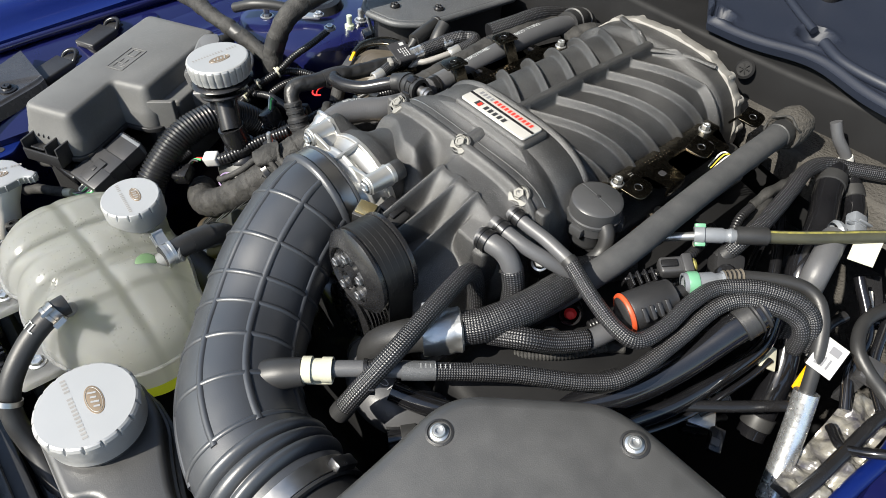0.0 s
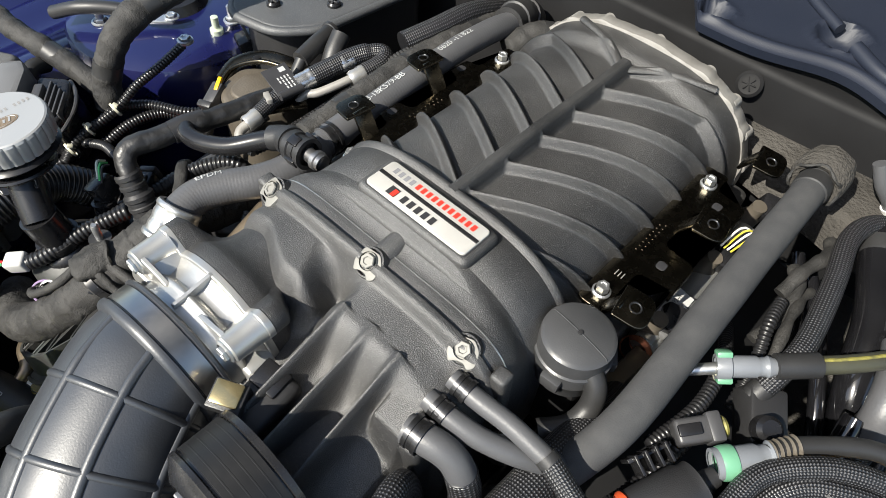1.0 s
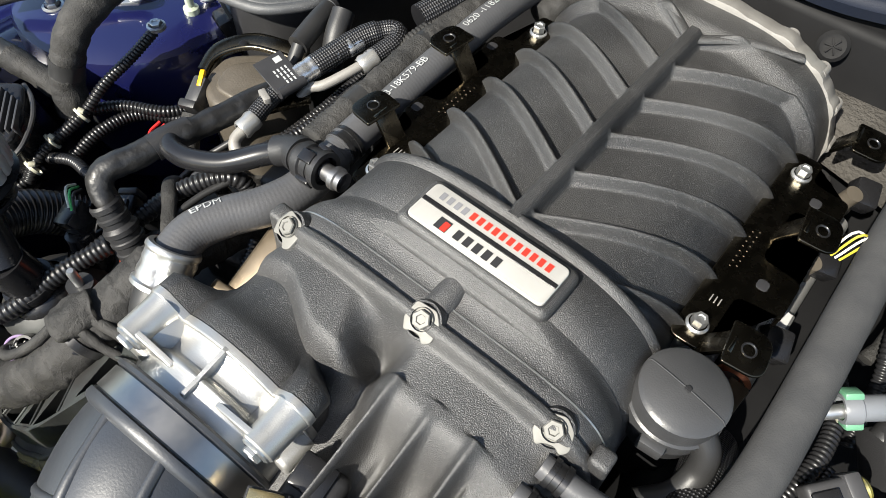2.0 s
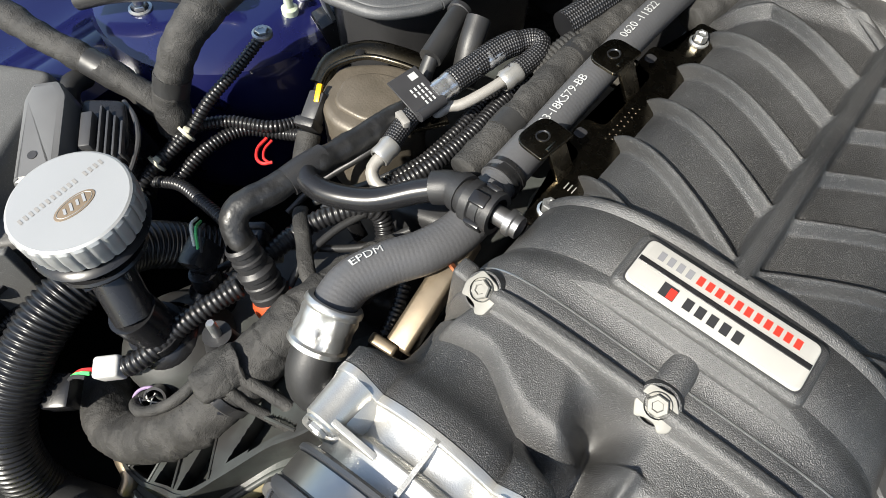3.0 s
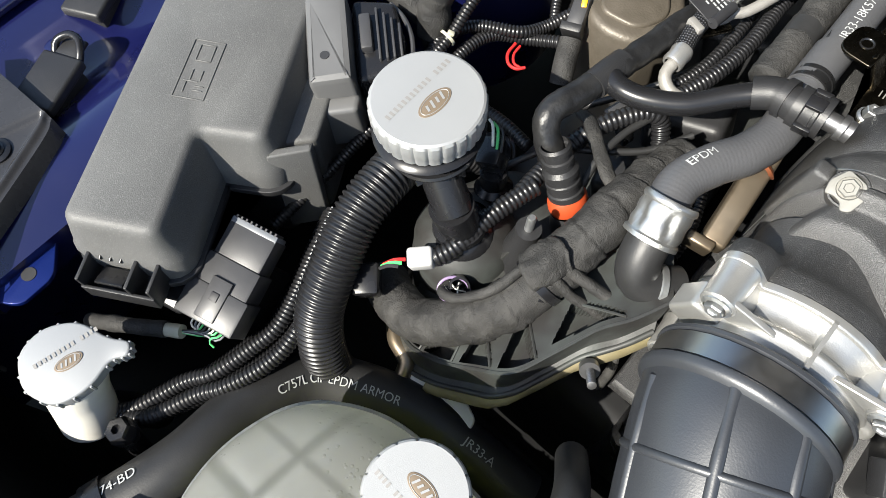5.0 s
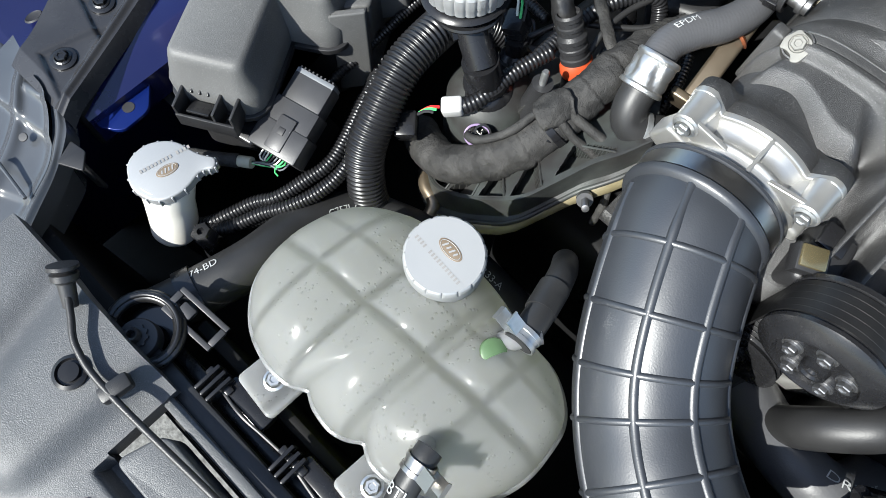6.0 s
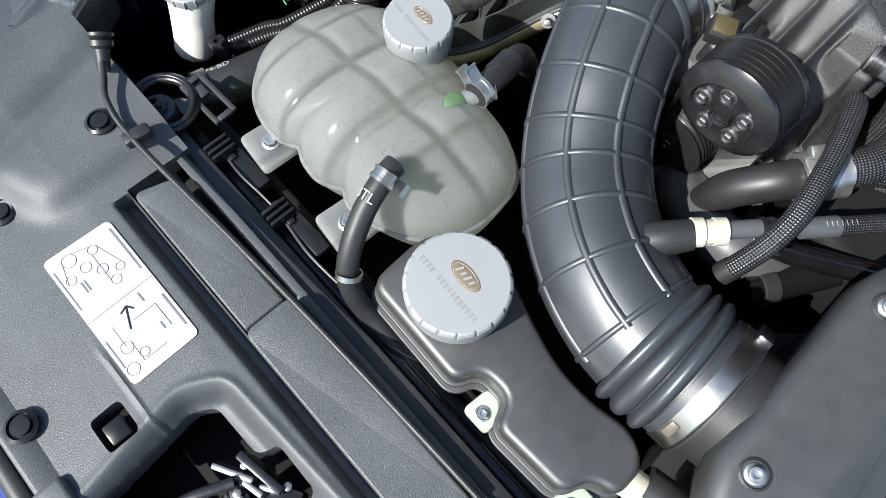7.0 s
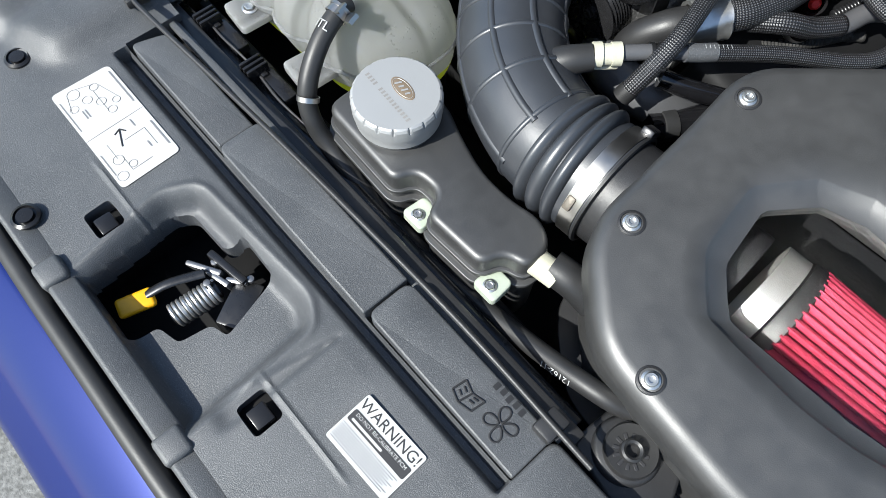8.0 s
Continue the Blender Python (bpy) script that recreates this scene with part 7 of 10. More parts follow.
part("pipe", tube([(0.135, -0.146, 0.931), (0.120, -0.165, 0.925), (0.10, -0.18, 0.90), (0.09, -0.18, 0.85)], 0.0165, n=24), "rubber", bc)
part("bracket_ear", box(pose(0.128, -0.140, 0.958, 20, 0, 55), 0.014, 0.010, 0.008, 0.002), "zinc", bc)
HF = [(0.144, -0.253, 0.913), (0.149, -0.240, 0.934), (0.152, -0.222, 0.952), (0.150, -0.195, 0.964), (0.140, -0.150, 0.971), (0.129, -0.110, 0.971), (0.122, -0.086, 0.965), (0.120, -0.074, 0.945), (0.124, -0.070, 0.905), (0.125, -0.07, 0.87)]
braided_hose("vacuum_hose", HF, 0.0082, 0, "braid_fine", "slim black braided hose crossing in front of the engine", clip=False)
hk = thing("heater_hose_small", "short rubber hose with braided end beneath the larger hoses", "hose", (0.23, -0.02, 0.91))
HK = [(0.252, 0.03, 0.92), (0.240, 0.006, 0.925), (0.231, -0.024, 0.921), (0.214, -0.055, 0.925), (0.198, -0.080, 0.935), (0.17, -0.10, 0.93)]
part("rubber_end", tube(HK[:4], 0.0102, n=20), "hose_grey", hk)
part("braided_sleeve", tube(HK[2:], 0.0108, n=20), "braid", hk, sharp=180)
hs = thing("small_vacuum_pipe", "short rubber stub with bright spring clip", "hose", (0.125, -0.07, 0.85))
part("stub", tube([(0.1245, -0.069, 0.905), (0.126, -0.075, 0.88), (0.128, -0.08, 0.84)], 0.0098, n=16), "rubber", hs)
spring_clip(hs, (0.126, -0.075, 0.878), (0.05, -0.1, -1), 0.0103, mat="zinc", turn=60)


def purge_valve():
    t = thing("purge_valve", "black cylindrical purge valve with orange ring and green coupling", "valve", (0.25, 0.04, 0.92))
    a, b = Vector((0.241, 0.012, 0.944)), Vector((0.262, 0.066, 0.956))
    m = axis_pose(a, b - a)
    part("body", lathe([(0, -0.006), (0.012, -0.006), (0.0172, -0.003), (0.0198, 0.004), (0.0198, 0.038), (0.0176, 0.042), (0.0176, 0.048), (0.008, 0.052), (0.0065, 0.062), (0, 0.062)], m, 32), "plastic", t)
    part("ring", lathe([(0.0170, -0.0030), (0.0196, -0.0030), (0.0206, -0.001), (0.0206, 0.0005), (0.0190, 0.002)], m, 36), "orange", t, "orange sealing ring")
    for k in range(4):
        part("rib", box(m @ pose(-0.014, 0.010, 0.010 + 0.008 * k, 0, 0, 40), 0.014, 0.012, 0.004, 0.001), "plastic", t)
        part("letter_bar", text_on_tube("I", 0.006, [a, a.lerp(b, 0.5), b], 0.0199, 0.30 + 0.06 * k, 40), "white_ink", t, smooth=False)
    mc = pose(0.236, 0.086, 0.955, 8, 12, -38)
    plug = part("plug_body", box(mc, 0.018, 0.026, 0.016, 0.003, 3), "plug_grey", t, "grey wiring plug")
    part("plug_step", box(mc @ pose(0, 0.014, 0.001), 0.021, 0.010, 0.018, 0.002), "plug_grey", plug)
    part("plug_latch", box(mc @ pose(0, -0.004, 0.0095), 0.008, 0.016, 0.003, 0.001), "smooth_plastic", plug)
    part("seal_ring", lathe([(0.0070, -0.002), (0.0084, 0), (0.0070, 0.002)], mc @ pose(0, 0.021, 0, 90, 0, 0), 20), "yellow_stripe", plug)
    for k in range(4):
        part("comb", box(pose(0.2215 + 0.003 * k, 0.040 + 0.0075 * k, 0.952, 12, 18, -22), 0.014, 0.0022, 0.020, 0.0006), "smooth_plastic", t)
    part("comb_back", box(pose(0.2210, 0.054, 0.948, 12, 18, -22), 0.003, 0.032, 0.020, 0.0006), "smooth_plastic", t)
    c = Vector((0.264, 0.080, 0.961))
    mg = axis_pose(c, (0.62, 0.75, 0.15))
    part("coupling", lathe([(0.009, -0.006), (0.0112, -0.006), (0.0118, -0.004), (0.0118, 0.002), (0.0112, 0.004), (0.009, 0.004)], mg, 28), "green", t, "green plastic coupling ring")
    part("coupling_lip", lathe([(0.0085, -0.010), (0.0108, -0.010), (0.0108, -0.006), (0.0085, -0.006)], mg, 28), "barrel", t)
    part("nozzle", lathe([(0.0098, 0.004), (0.0098, 0.018), (0.008, 0.021), (0.008, 0.026), (0.010, 0.028), (0.006, 0.034)], mg, 24), "barrel", t)


purge_valve()
LS = [(0.280, 0.100, 0.967), (0.292, 0.1185, 0.968), (0.326, 0.150, 0.968), (0.348, 0.158, 0.964), (0.366, 0.148, 0.954), (0.382, 0.128, 0.934), (0.400, 0.104, 0.892), (0.416, 0.078, 0.850), (0.431, 0.047, 0.82)]
ls = thing("vapour_line", "dark grey vapour line with white tag and foil sleeve", "pipe", LS[0])
part("line", tube(LS, 0.0068, n=16), "rubber", ls)
for k in range(5):
    part("bellow_ring", lathe([(0.0065, -0.0014), (0.0088, 0), (0.0065, 0.0014)], axis_pose(Vector(LS[0]).lerp(Vector(LS[1]), 0.1 + 0.2 * k), (0.6, 0.75, 0)), 18), "heatshield", ls)
part("foil_sleeve", tube([(0.396, 0.110, 0.902), (0.408, 0.092, 0.872), (0.420, 0.07, 0.842), (0.432, 0.045, 0.815)], lambda s, L: 0.0118 * (1 + 0.015 * noise.noise((s * 60, 1, 0))), n=22, step=0.003), "foil", ls, "crumpled bright foil heat sleeve")
bm = bmesh.new()
q = [(0.366, 0.128, 0.947), (0.378, 0.112, 0.930), (0.404, 0.127, 0.915), (0.396, 0.147, 0.932)]
box(axis_pose((0.386, 0.129, 0.932), (0.35, -0.45, 0.85)) @ pose(0.004, 0, 0.004, 0, 0, 62), 0.034, 0.026, 0.0008, 0.0002, 1, bm)
tag = part("paper_tag", bm, "white", ls, "white paper tag with printed bars")
letter_bars(tag, [(-0.004, 0.007, 0.016, 0.003), (-0.006, 0.001, 0.011, 0.002), (-0.006, -0.004, 0.011, 0.002), (0.008, -0.003, 0.008, 0.010)], axis_pose((0.386, 0.129, 0.932), (0.35, -0.45, 0.85)) @ pose(0.004, 0, 0.0048, 0, 0, 62), "grey_ink")
LY = [(0.212, 0.132, 0.951), (0.228, 0.147, 0.957), (0.258, 0.170, 0.966), (0.293, 0.206, 0.969), (0.323, 0.244, 0.970), (0.355, 0.285, 0.971), (0.42, 0.36, 0.97)]
ly = thing("fuel_line", "fuel line with green coupling and yellow-striped sleeve", "pipe", LY[0])
part("tip", tube([(0.200, 0.124, 0.945), (0.212, 0.132, 0.951), (0.226, 0.144, 0.956)], 0.0045, n=14), "zinc", ly)
mg = axis_pose((0.227, 0.146, 0.957), (0.77, 0.6, 0.2))
part("coupling", lathe([(0.007, -0.006), (0.0092, -0.006), (0.0100, -0.004), (0.0100, 0.004), (0.0086, 0.005)], mg, 26), "barrel", ly, "grey coupling body")
part("coupling_lock", box(mg @ pose(0.0068, 0.0068, 0, 0, 0, 45), 0.005, 0.012, 0.011, 0.0015), "green", ly, "pale green lock tab")
part("coupling_lock", box(mg @ pose(-0.0068, -0.0068, 0, 0, 0, 45), 0.005, 0.012, 0.011, 0.0015), "green", ly, "pale green lock tab")
part("coupling_clip", box(mg @ pose(0, -0.010, -0.001), 0.010, 0.008, 0.010, 0.002), "ivory", ly)
part("barrel", lathe([(0.0082, 0.004), (0.0082, 0.022), (0.0070, 0.024), (0.0070, 0.028), (0.0082, 0.030), (0.006, 0.036)], mg, 26), "barrel", ly)
part("sleeve", tube([(0.254, 0.167, 0.965), (0.266, 0.178, 0.967), (0.276, 0.188, 0.968)], 0.0095, n=16), "rubber", ly)
part("striped_line", tube(LY[2:], 0.0070, n=16), "yellow_line", ly, "dark line with yellow stripe")
part("stripe", tube([(x - 0.0005, y, z + 0.0062) for x, y, z in LY[2:]], 0.0016, n=8), "yellow_stripe", ly)
part("paper_tag", box(pose(0.349, 0.262, 0.962, 50, 10, 35), 0.028, 0.03, 0.0008, 0.0002, 1), "ivory", ly, "cream paper tag")
HE = [(0.255, 0.150, 0.94), (0.260, 0.175, 0.958), (0.262, 0.205, 0.965), (0.254, 0.270, 0.967), (0.245, 0.325, 0.965), (0.252, 0.360, 0.963), (0.276, 0.382, 0.960), (0.310, 0.412, 0.957), (0.36, 0.45, 0.95)]
braided_hose("brake_vacuum_hose", HE, 0.0080, 0, "braid", "braided black hose bending towards the bulkhead", clip=False)
hose("lower_hose", [(0.262, 0.37, 0.955), (0.275, 0.335, 0.948), (0.296, 0.286, 0.938), (0.311, 0.238, 0.918), (0.335, 0.206, 0.878), (0.363, 0.166, 0.838), (0.38, 0.12, 0.78)], 0.0155, "black_gloss", "glossy black pipe running down beside the engine")
hose("lower_hose", [(0.278, 0.385, 0.945), (0.309, 0.350, 0.930), (0.318, 0.300, 0.915), (0.33, 0.25, 0.88), (0.345, 0.22, 0.82)], 0.012, "black_gloss", "slim black rubber hose running down beside the engine")
hi = thing("steering_hose", "grey rubber hose with braided lower end", "hose", (0.327, 0.22, 0.95))
part("rubber_end", tube([(0.318, 0.262, 0.955), (0.325, 0.232, 0.955), (0.331, 0.208, 0.943), (0.335, 0.20, 0.92)], 0.0135, n=20), "hose_grey", hi)
part("braided_sleeve", tube([(0.333, 0.203, 0.93), (0.337, 0.198, 0.90), (0.342, 0.19, 0.86)], 0.0138, n=20), "braid", hi, sharp=180)
hose("radiator_hose", [(0.325, 0.112, 0.955), (0.316, 0.085, 0.938), (0.301, 0.036, 0.905), (0.282, -0.011, 0.882), (0.253, -0.066, 0.868), (0.22, -0.13, 0.86), (0.17, -0.22, 0.86)], 0.0155, "black_gloss", "glossy black moulded coolant pipe", n=24)
hr = thing("pipe_coupling", "ribbed black plastic pipe coupling", "coupling", (0.325, 0.11, 0.95))
for k in range(4):
    part("ring", lathe([(0.015, -0.002), (0.0175, -0.001), (0.0175, 0.001), (0.015, 0.002)], axis_pose(Vector((0.325, 0.112, 0.955)).lerp(Vector((0.316, 0.085, 0.938)), 0.1 + 0.22 * k), (0.3, 0.8, 0.5)), 24), "plastic", hr)
hose("front_pipe", [(0.150, -0.20, 0.905), (0.175, -0.185, 0.90), (0.21, -0.16, 0.895), (0.26, -0.12, 0.88)], 0.010, "black_gloss", "glossy black pipe beside the air filter box")
hose("lower_pipe", [(0.31, 0.02, 0.86), (0.345, 0.06, 0.86), (0.40, 0.13, 0.86)], 0.006, "smooth_plastic", "thin black pipe below the hoses")
hose("lower_radiator_hose", [(0.05, -0.15, 0.82), (0.10, -0.19, 0.855), (0.135, -0.20, 0.868), (0.16, -0.185, 0.86), (0.19, -0.13, 0.83)], 0.024, "hose_grey", "wide grey rubber radiator hose with part number")
lr = [ob for ob in bpy.data.objects if ob.name == "lower_radiator_hose"][0]
part("printed_text", text_on_tube("DR33-85", 0.0105, [(0.05, -0.15, 0.82), (0.10, -0.19, 0.855), (0.135, -0.20, 0.868), (0.16, -0.185, 0.86), (0.19, -0.13, 0.83)], 0.0246, 0.60, 85), "white_ink", lr, smooth=False)
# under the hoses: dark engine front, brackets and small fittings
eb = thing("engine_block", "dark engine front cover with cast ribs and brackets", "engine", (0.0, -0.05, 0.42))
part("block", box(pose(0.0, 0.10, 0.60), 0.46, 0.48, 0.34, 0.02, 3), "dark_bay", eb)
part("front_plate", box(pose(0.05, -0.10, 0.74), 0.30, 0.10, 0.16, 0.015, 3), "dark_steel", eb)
part("alternator", lathe([(0.0, 0), (0.045, 0), (0.055, 0.01), (0.055, 0.07), (0.04, 0.085)], axis_pose((0.215, -0.02, 0.80), (0.1, -1, 0.1)), 36), "alu", eb, "dull aluminium alternator case")
part("lower_bracket", box(pose(0.20, -0.095, 0.875, 12, 0, 30), 0.05, 0.02, 0.012, 0.003), "heatshield", eb)
part("tensioner_arm", box(pose(0.085, -0.135, 0.86, 0, 35, 10), 0.022, 0.02, 0.09, 0.005, 3), "alu", eb)
part("pipe_stub", lathe([(0.012, 0), (0.014, 0.01), (0.012, 0.03)], axis_pose((0.198, -0.035, 0.895), (0.3, -0.6, 0.7)), 20), "alu", eb)
piece("bolt", BOLT, eb, axis_pose((0.150, -0.015, 0.955), (0.3, -0.4, 0.8)))
part("bolt_seat", lathe([(0.012, -0.02), (0.012, 0)], axis_pose((0.150, -0.015, 0.955), (0.3, -0.4, 0.8)), 18), "dark_steel", eb)
sp = thing("sensor_plug", "black sensor plug with pink seal", "sensor", (0.194, -0.004, 0.90))
part("shell", lathe([(0.012, -0.02), (0.013, 0), (0.011, 0.004), (0.009, 0.0)], axis_pose((0.194, -0.006, 0.910), (0.5, -0.7, 0.5)), 22), "smooth_plastic", sp)
part("seal", lathe([(0.0065, 0.0), (0.004, 0.004), (0, 0.004)], axis_pose((0.194, -0.006, 0.910), (0.5, -0.7, 0.5)), 18), "red", sp)
conduit("wire_loom", [(0.232, 0.245, 0.945), (0.235, 0.215, 0.945), (0.243, 0.190, 0.93), (0.25, 0.16, 0.90)], 0.0052, "thin corrugated conduit beside the foam hose")
conduit("wire_loom", [(0.13, -0.06, 0.86), (0.17, -0.05, 0.87), (0.215, -0.015, 0.885), (0.25, 0.02, 0.89)], 0.006, "dusty tape-wrapped loom under the hoses", mat="tape", pitch=0.012)
conduit("wire_loom", [(0.22, 0.07, 0.93), (0.23, 0.12, 0.935), (0.225, 0.17, 0.93), (0.21, 0.22, 0.91)], 0.006, "black conduit beneath the fuel line")
for k, pts in enumerate((
    [(0.24, 0.30, 0.93), (0.27, 0.26, 0.92), (0.30, 0.21, 0.90), (0.33, 0.17, 0.86)],
    [(0.22, 0.33, 0.92), (0.25, 0.28, 0.90), (0.27, 0.22, 0.88), (0.30, 0.15, 0.86)],
    [(0.36, 0.26, 0.93), (0.40, 0.23, 0.90), (0.41, 0.19, 0.88), (0.43, 0.16, 0.86)],
    [(0.38, 0.29, 0.94), (0.405, 0.25, 0.91), (0.425, 0.205, 0.885), (0.46, 0.17, 0.87)],
    [(0.43, 0.13, 0.86), (0.45, 0.11, 0.87), (0.48, 0.12, 0.89), (0.53, 0.16, 0.90)],
)):
    hose("cable", pts, 0.0065 - 0.0004 * k, "black_gloss", "glossy black cable in the dark of the bay", "cable")
wn2 = thing("washer_jet_pipe", "grey plastic pipe elbow on the felt", "pipe", (0.24, 0.41, 0.94))
part("pipe", tube([(0.228, 0.405, 0.99), (0.240, 0.405, 0.972), (0.256, 0.412, 0.952), (0.268, 0.415, 0.925)], 0.0068, n=14), "hose_grey", wn2)
part("band", lathe([(0.0065, -0.003), (0.0082, -0.003), (0.0082, 0.003), (0.0065, 0.003)], axis_pose((0.258, 0.412, 0.949), (0.5, 0.2, -0.8)), 18), "white", wn2)
wp = thing("grey_plug", "light grey ribbed plastic plug on the wiring", "connector", (0.33, 0.28, 0.95))
part("housing", box(pose(0.327, 0.285, 0.962, 20, 25, 40), 0.018, 0.034, 0.014, 0.003), "barrel", wp)
for k in range(3):
    part("rib", box(pose(0.323 + 0.004 * k, 0.279 + 0.006 * k, 0.969, 20, 25, 40), 0.017, 0.0022, 0.004, 0.0006), "barrel", wp)
part("collar", lathe([(0.012, -0.004), (0.014, 0), (0.012, 0.004)], axis_pose((0.317, 0.268, 0.958), (0.5, 0.8, 0.2)), 20), "barrel", wp)
jb = thing("junction_block", "black plastic junction block with blue-grey clip", "connector", (0.33, 0.09, 0.79))
part("housing", box(pose(0.328, 0.078, 0.80, 10, 0, 40), 0.03, 0.04, 0.03, 0.004), "smooth_plastic", jb)
piece("bolt", BOLT, jb, pose(0.339, 0.108, 0.815, 10, 10, 0))
part("clip", box(pose(0.345, 0.175, 0.83, 20, 40, 20), 0.03, 0.02, 0.006, 0.002), "ivory", jb)
part("yellow_clip", box(pose(0.385, 0.150, 0.87, 20, 40, 20), 0.012, 0.03, 0.005, 0.001), "yellow", jb)


def tower_left():
    t = thing("strut_tower", "blue painted strut tower with crinkled clear film", "strut tower", (0.58, 0.12, 0.72))
    bm = lathe([(0.19, -0.16), (0.16, -0.03), (0.14, 0.005), (0.10, 0.018), (0.0, 0.024)], pose(0.625, 0.10, 0.855), 48)
    part("dome", bm, "paint_dark", t)
    part("seam", tube([(0.470, 0.20, 0.865), (0.480, 0.15, 0.866), (0.475, 0.09, 0.862), (0.470, 0.03, 0.85)], 0.008, n=12), "paint", t)
    bm = field(0.425, 0.470, 0.04, 0.20, 30, 70, lambda x, y: 0.850 + 0.20 * (x - 0.425) + 0.012 * noise.noise((x * 45, y * 45, 0)) + 0.005 * noise.noise((x * 110, y * 110, 4)), 0.842)
    part("film", bm, "film", t, "crinkled bright protective film", sharp=20)
    hose("tower_hose", [(0.462, 0.20, 0.872), (0.455, 0.15, 0.872), (0.452, 0.10, 0.869), (0.448, 0.05, 0.862), (0.44, 0.0, 0.84)], 0.0065, "smooth_plastic", "slim black hose over the crinkled film")
    hose("loop_hose", [(0.43, 0.30, 0.93), (0.402, 0.254, 0.925), (0.392, 0.217, 0.922), (0.402, 0.184, 0.918), (0.422, 0.172, 0.910), (0.448, 0.168, 0.90), (0.50, 0.15, 0.885)], 0.0068, "rubber", "looped black rubber hose beside the strut tower")
    b = thing("hose_bracket", "grey steel hose bracket beside the strut tower", "bracket", (0.42, 0.18, 0.88))
    part("strap", box(pose(0.424, 0.178, 0.905, 15, 10, 20), 0.022, 0.026, 0.014, 0.003), "plug_grey", b)
    part("leg", box(pose(0.420, 0.186, 0.87, 8, 0, 20), 0.014, 0.006, 0.07, 0.001), "black_steel", b)
    f = thing("frame_rail", "glossy black steel rail under the hoses", "rail", (0.33, 0.1, 0.80))
    part("rail", tube([(0.300, -0.02, 0.852), (0.319, 0.030, 0.862), (0.333, 0.106, 0.870), (0.336, 0.147, 0.882), (0.326, 0.172, 0.905), (0.320, 0.20, 0.93)], 0.0085, n=14, flat=1.5), "black_gloss", f)
    part("rail_flange", tube([(0.310, -0.02, 0.842), (0.330, 0.030, 0.850), (0.345, 0.106, 0.858), (0.350, 0.147, 0.868)], 0.0035, n=10), "black_gloss", f)
    part("gold_plate", box(pose(0.346, 0.148, 0.868, 20, 20, 40), 0.020, 0.026, 0.003, 0.001), "ivory", f, "cream plastic clip plate")
    c = thing("sensor_bracket", "bright zinc sensor bracket with bolt", "bracket", (0.334, 0.068, 0.80))
    part("plate", box(pose(0.334, 0.070, 0.826, 10, 10, 35), 0.030, 0.036, 0.003, 0.001), "zinc", c)
    part("wall", box(pose(0.326, 0.078, 0.838, 10, 10, 35), 0.003, 0.036, 0.024, 0.001), "zinc", c)
    part("coil", tube([(0.334, 0.060, 0.832), (0.338, 0.070, 0.838), (0.340, 0.082, 0.832)], 0.005, n=12), "conduit", c)
    d = thing("sensor_lead_plug", "small bright connector on a black lead", "connector", (0.363, 0.054, 0.79))
    part("housing", box(pose(0.362, 0.056, 0.820, 20, 10, 30), 0.014, 0.026, 0.012, 0.002), "smooth_plastic", d)
    part("face", box(pose(0.364, 0.050, 0.8265, 20, 10, 30), 0.009, 0.008, 0.002, 0.0005), "plug_grey", d)
    part("lead", tube([(0.355, 0.066, 0.818), (0.345, 0.085, 0.805), (0.35, 0.11, 0.79)], 0.004, n=10), "conduit", d)
    g = thing("side_connector", "black connector block with pale latch beside the strut tower", "connector", (0.377, 0.285, 0.85))
    part("housing", box(pose(0.381, 0.300, 0.878, 20, -20, 30), 0.022, 0.060, 0.020, 0.003), "smooth_plastic", g)
    part("latch", box(pose(0.379, 0.282, 0.892, 20, -20, 30), 0.010, 0.024, 0.006, 0.002), "nylon", g)
    part("lead", tube([(0.372, 0.262, 0.875), (0.366, 0.24, 0.865), (0.37, 0.21, 0.84)], 0.006, n=12), "conduit", g)
    for k, pts in enumerate((
        [(0.236, 0.335, 0.945), (0.240, 0.31, 0.952), (0.232, 0.285, 0.948), (0.228, 0.26, 0.935)],
        [(0.225, 0.30, 0.93), (0.236, 0.275, 0.938), (0.238, 0.245, 0.930), (0.232, 0.215, 0.92)],
        [(0.250, 0.30, 0.925), (0.244, 0.27, 0.935), (0.246, 0.235, 0.938), (0.252, 0.20, 0.93)],
    )):
        hose("taped_branch", pts, 0.0065 - 0.0012 * k, "tape", "dusty cloth-taped wiring branch beside the foam hose", "wiring loom", radius=wobble(0.0062 - 0.001 * k, 0.35, k, 90))
    for k, pts in enumerate((
        [(0.150, -0.10, 0.885), (0.185, -0.075, 0.890), (0.215, -0.04, 0.893), (0.24, 0.0, 0.90)],
        [(0.160, -0.13, 0.875), (0.205, -0.095, 0.88), (0.245, -0.05, 0.885), (0.265, -0.01, 0.89)],
        [(0.215, 0.00, 0.905), (0.228, 0.04, 0.915), (0.235, 0.08, 0.925), (0.24, 0.12, 0.925)],
    )):
        conduit("lower_wire", pts, 0.0062, "dusty corrugated wiring under the braided hoses", mat=("tape", "conduit", "conduit")[k])
    h = thing("solenoid_block", "black plastic solenoid with pale terminal under the hoses", "solenoid", (0.262, 0.15, 0.90))
    part("housing", box(pose(0.268, 0.145, 0.932, 15, 10, 35), 0.030, 0.044, 0.026, 0.003), "plastic", h)
    part("cap", lathe([(0.010, 0), (0.010, 0.010), (0.007, 0.013), (0, 0.013)], axis_pose((0.272, 0.130, 0.944), (0.3, -0.3, 0.9)), 20), "smooth_plastic", h)


tower_left()

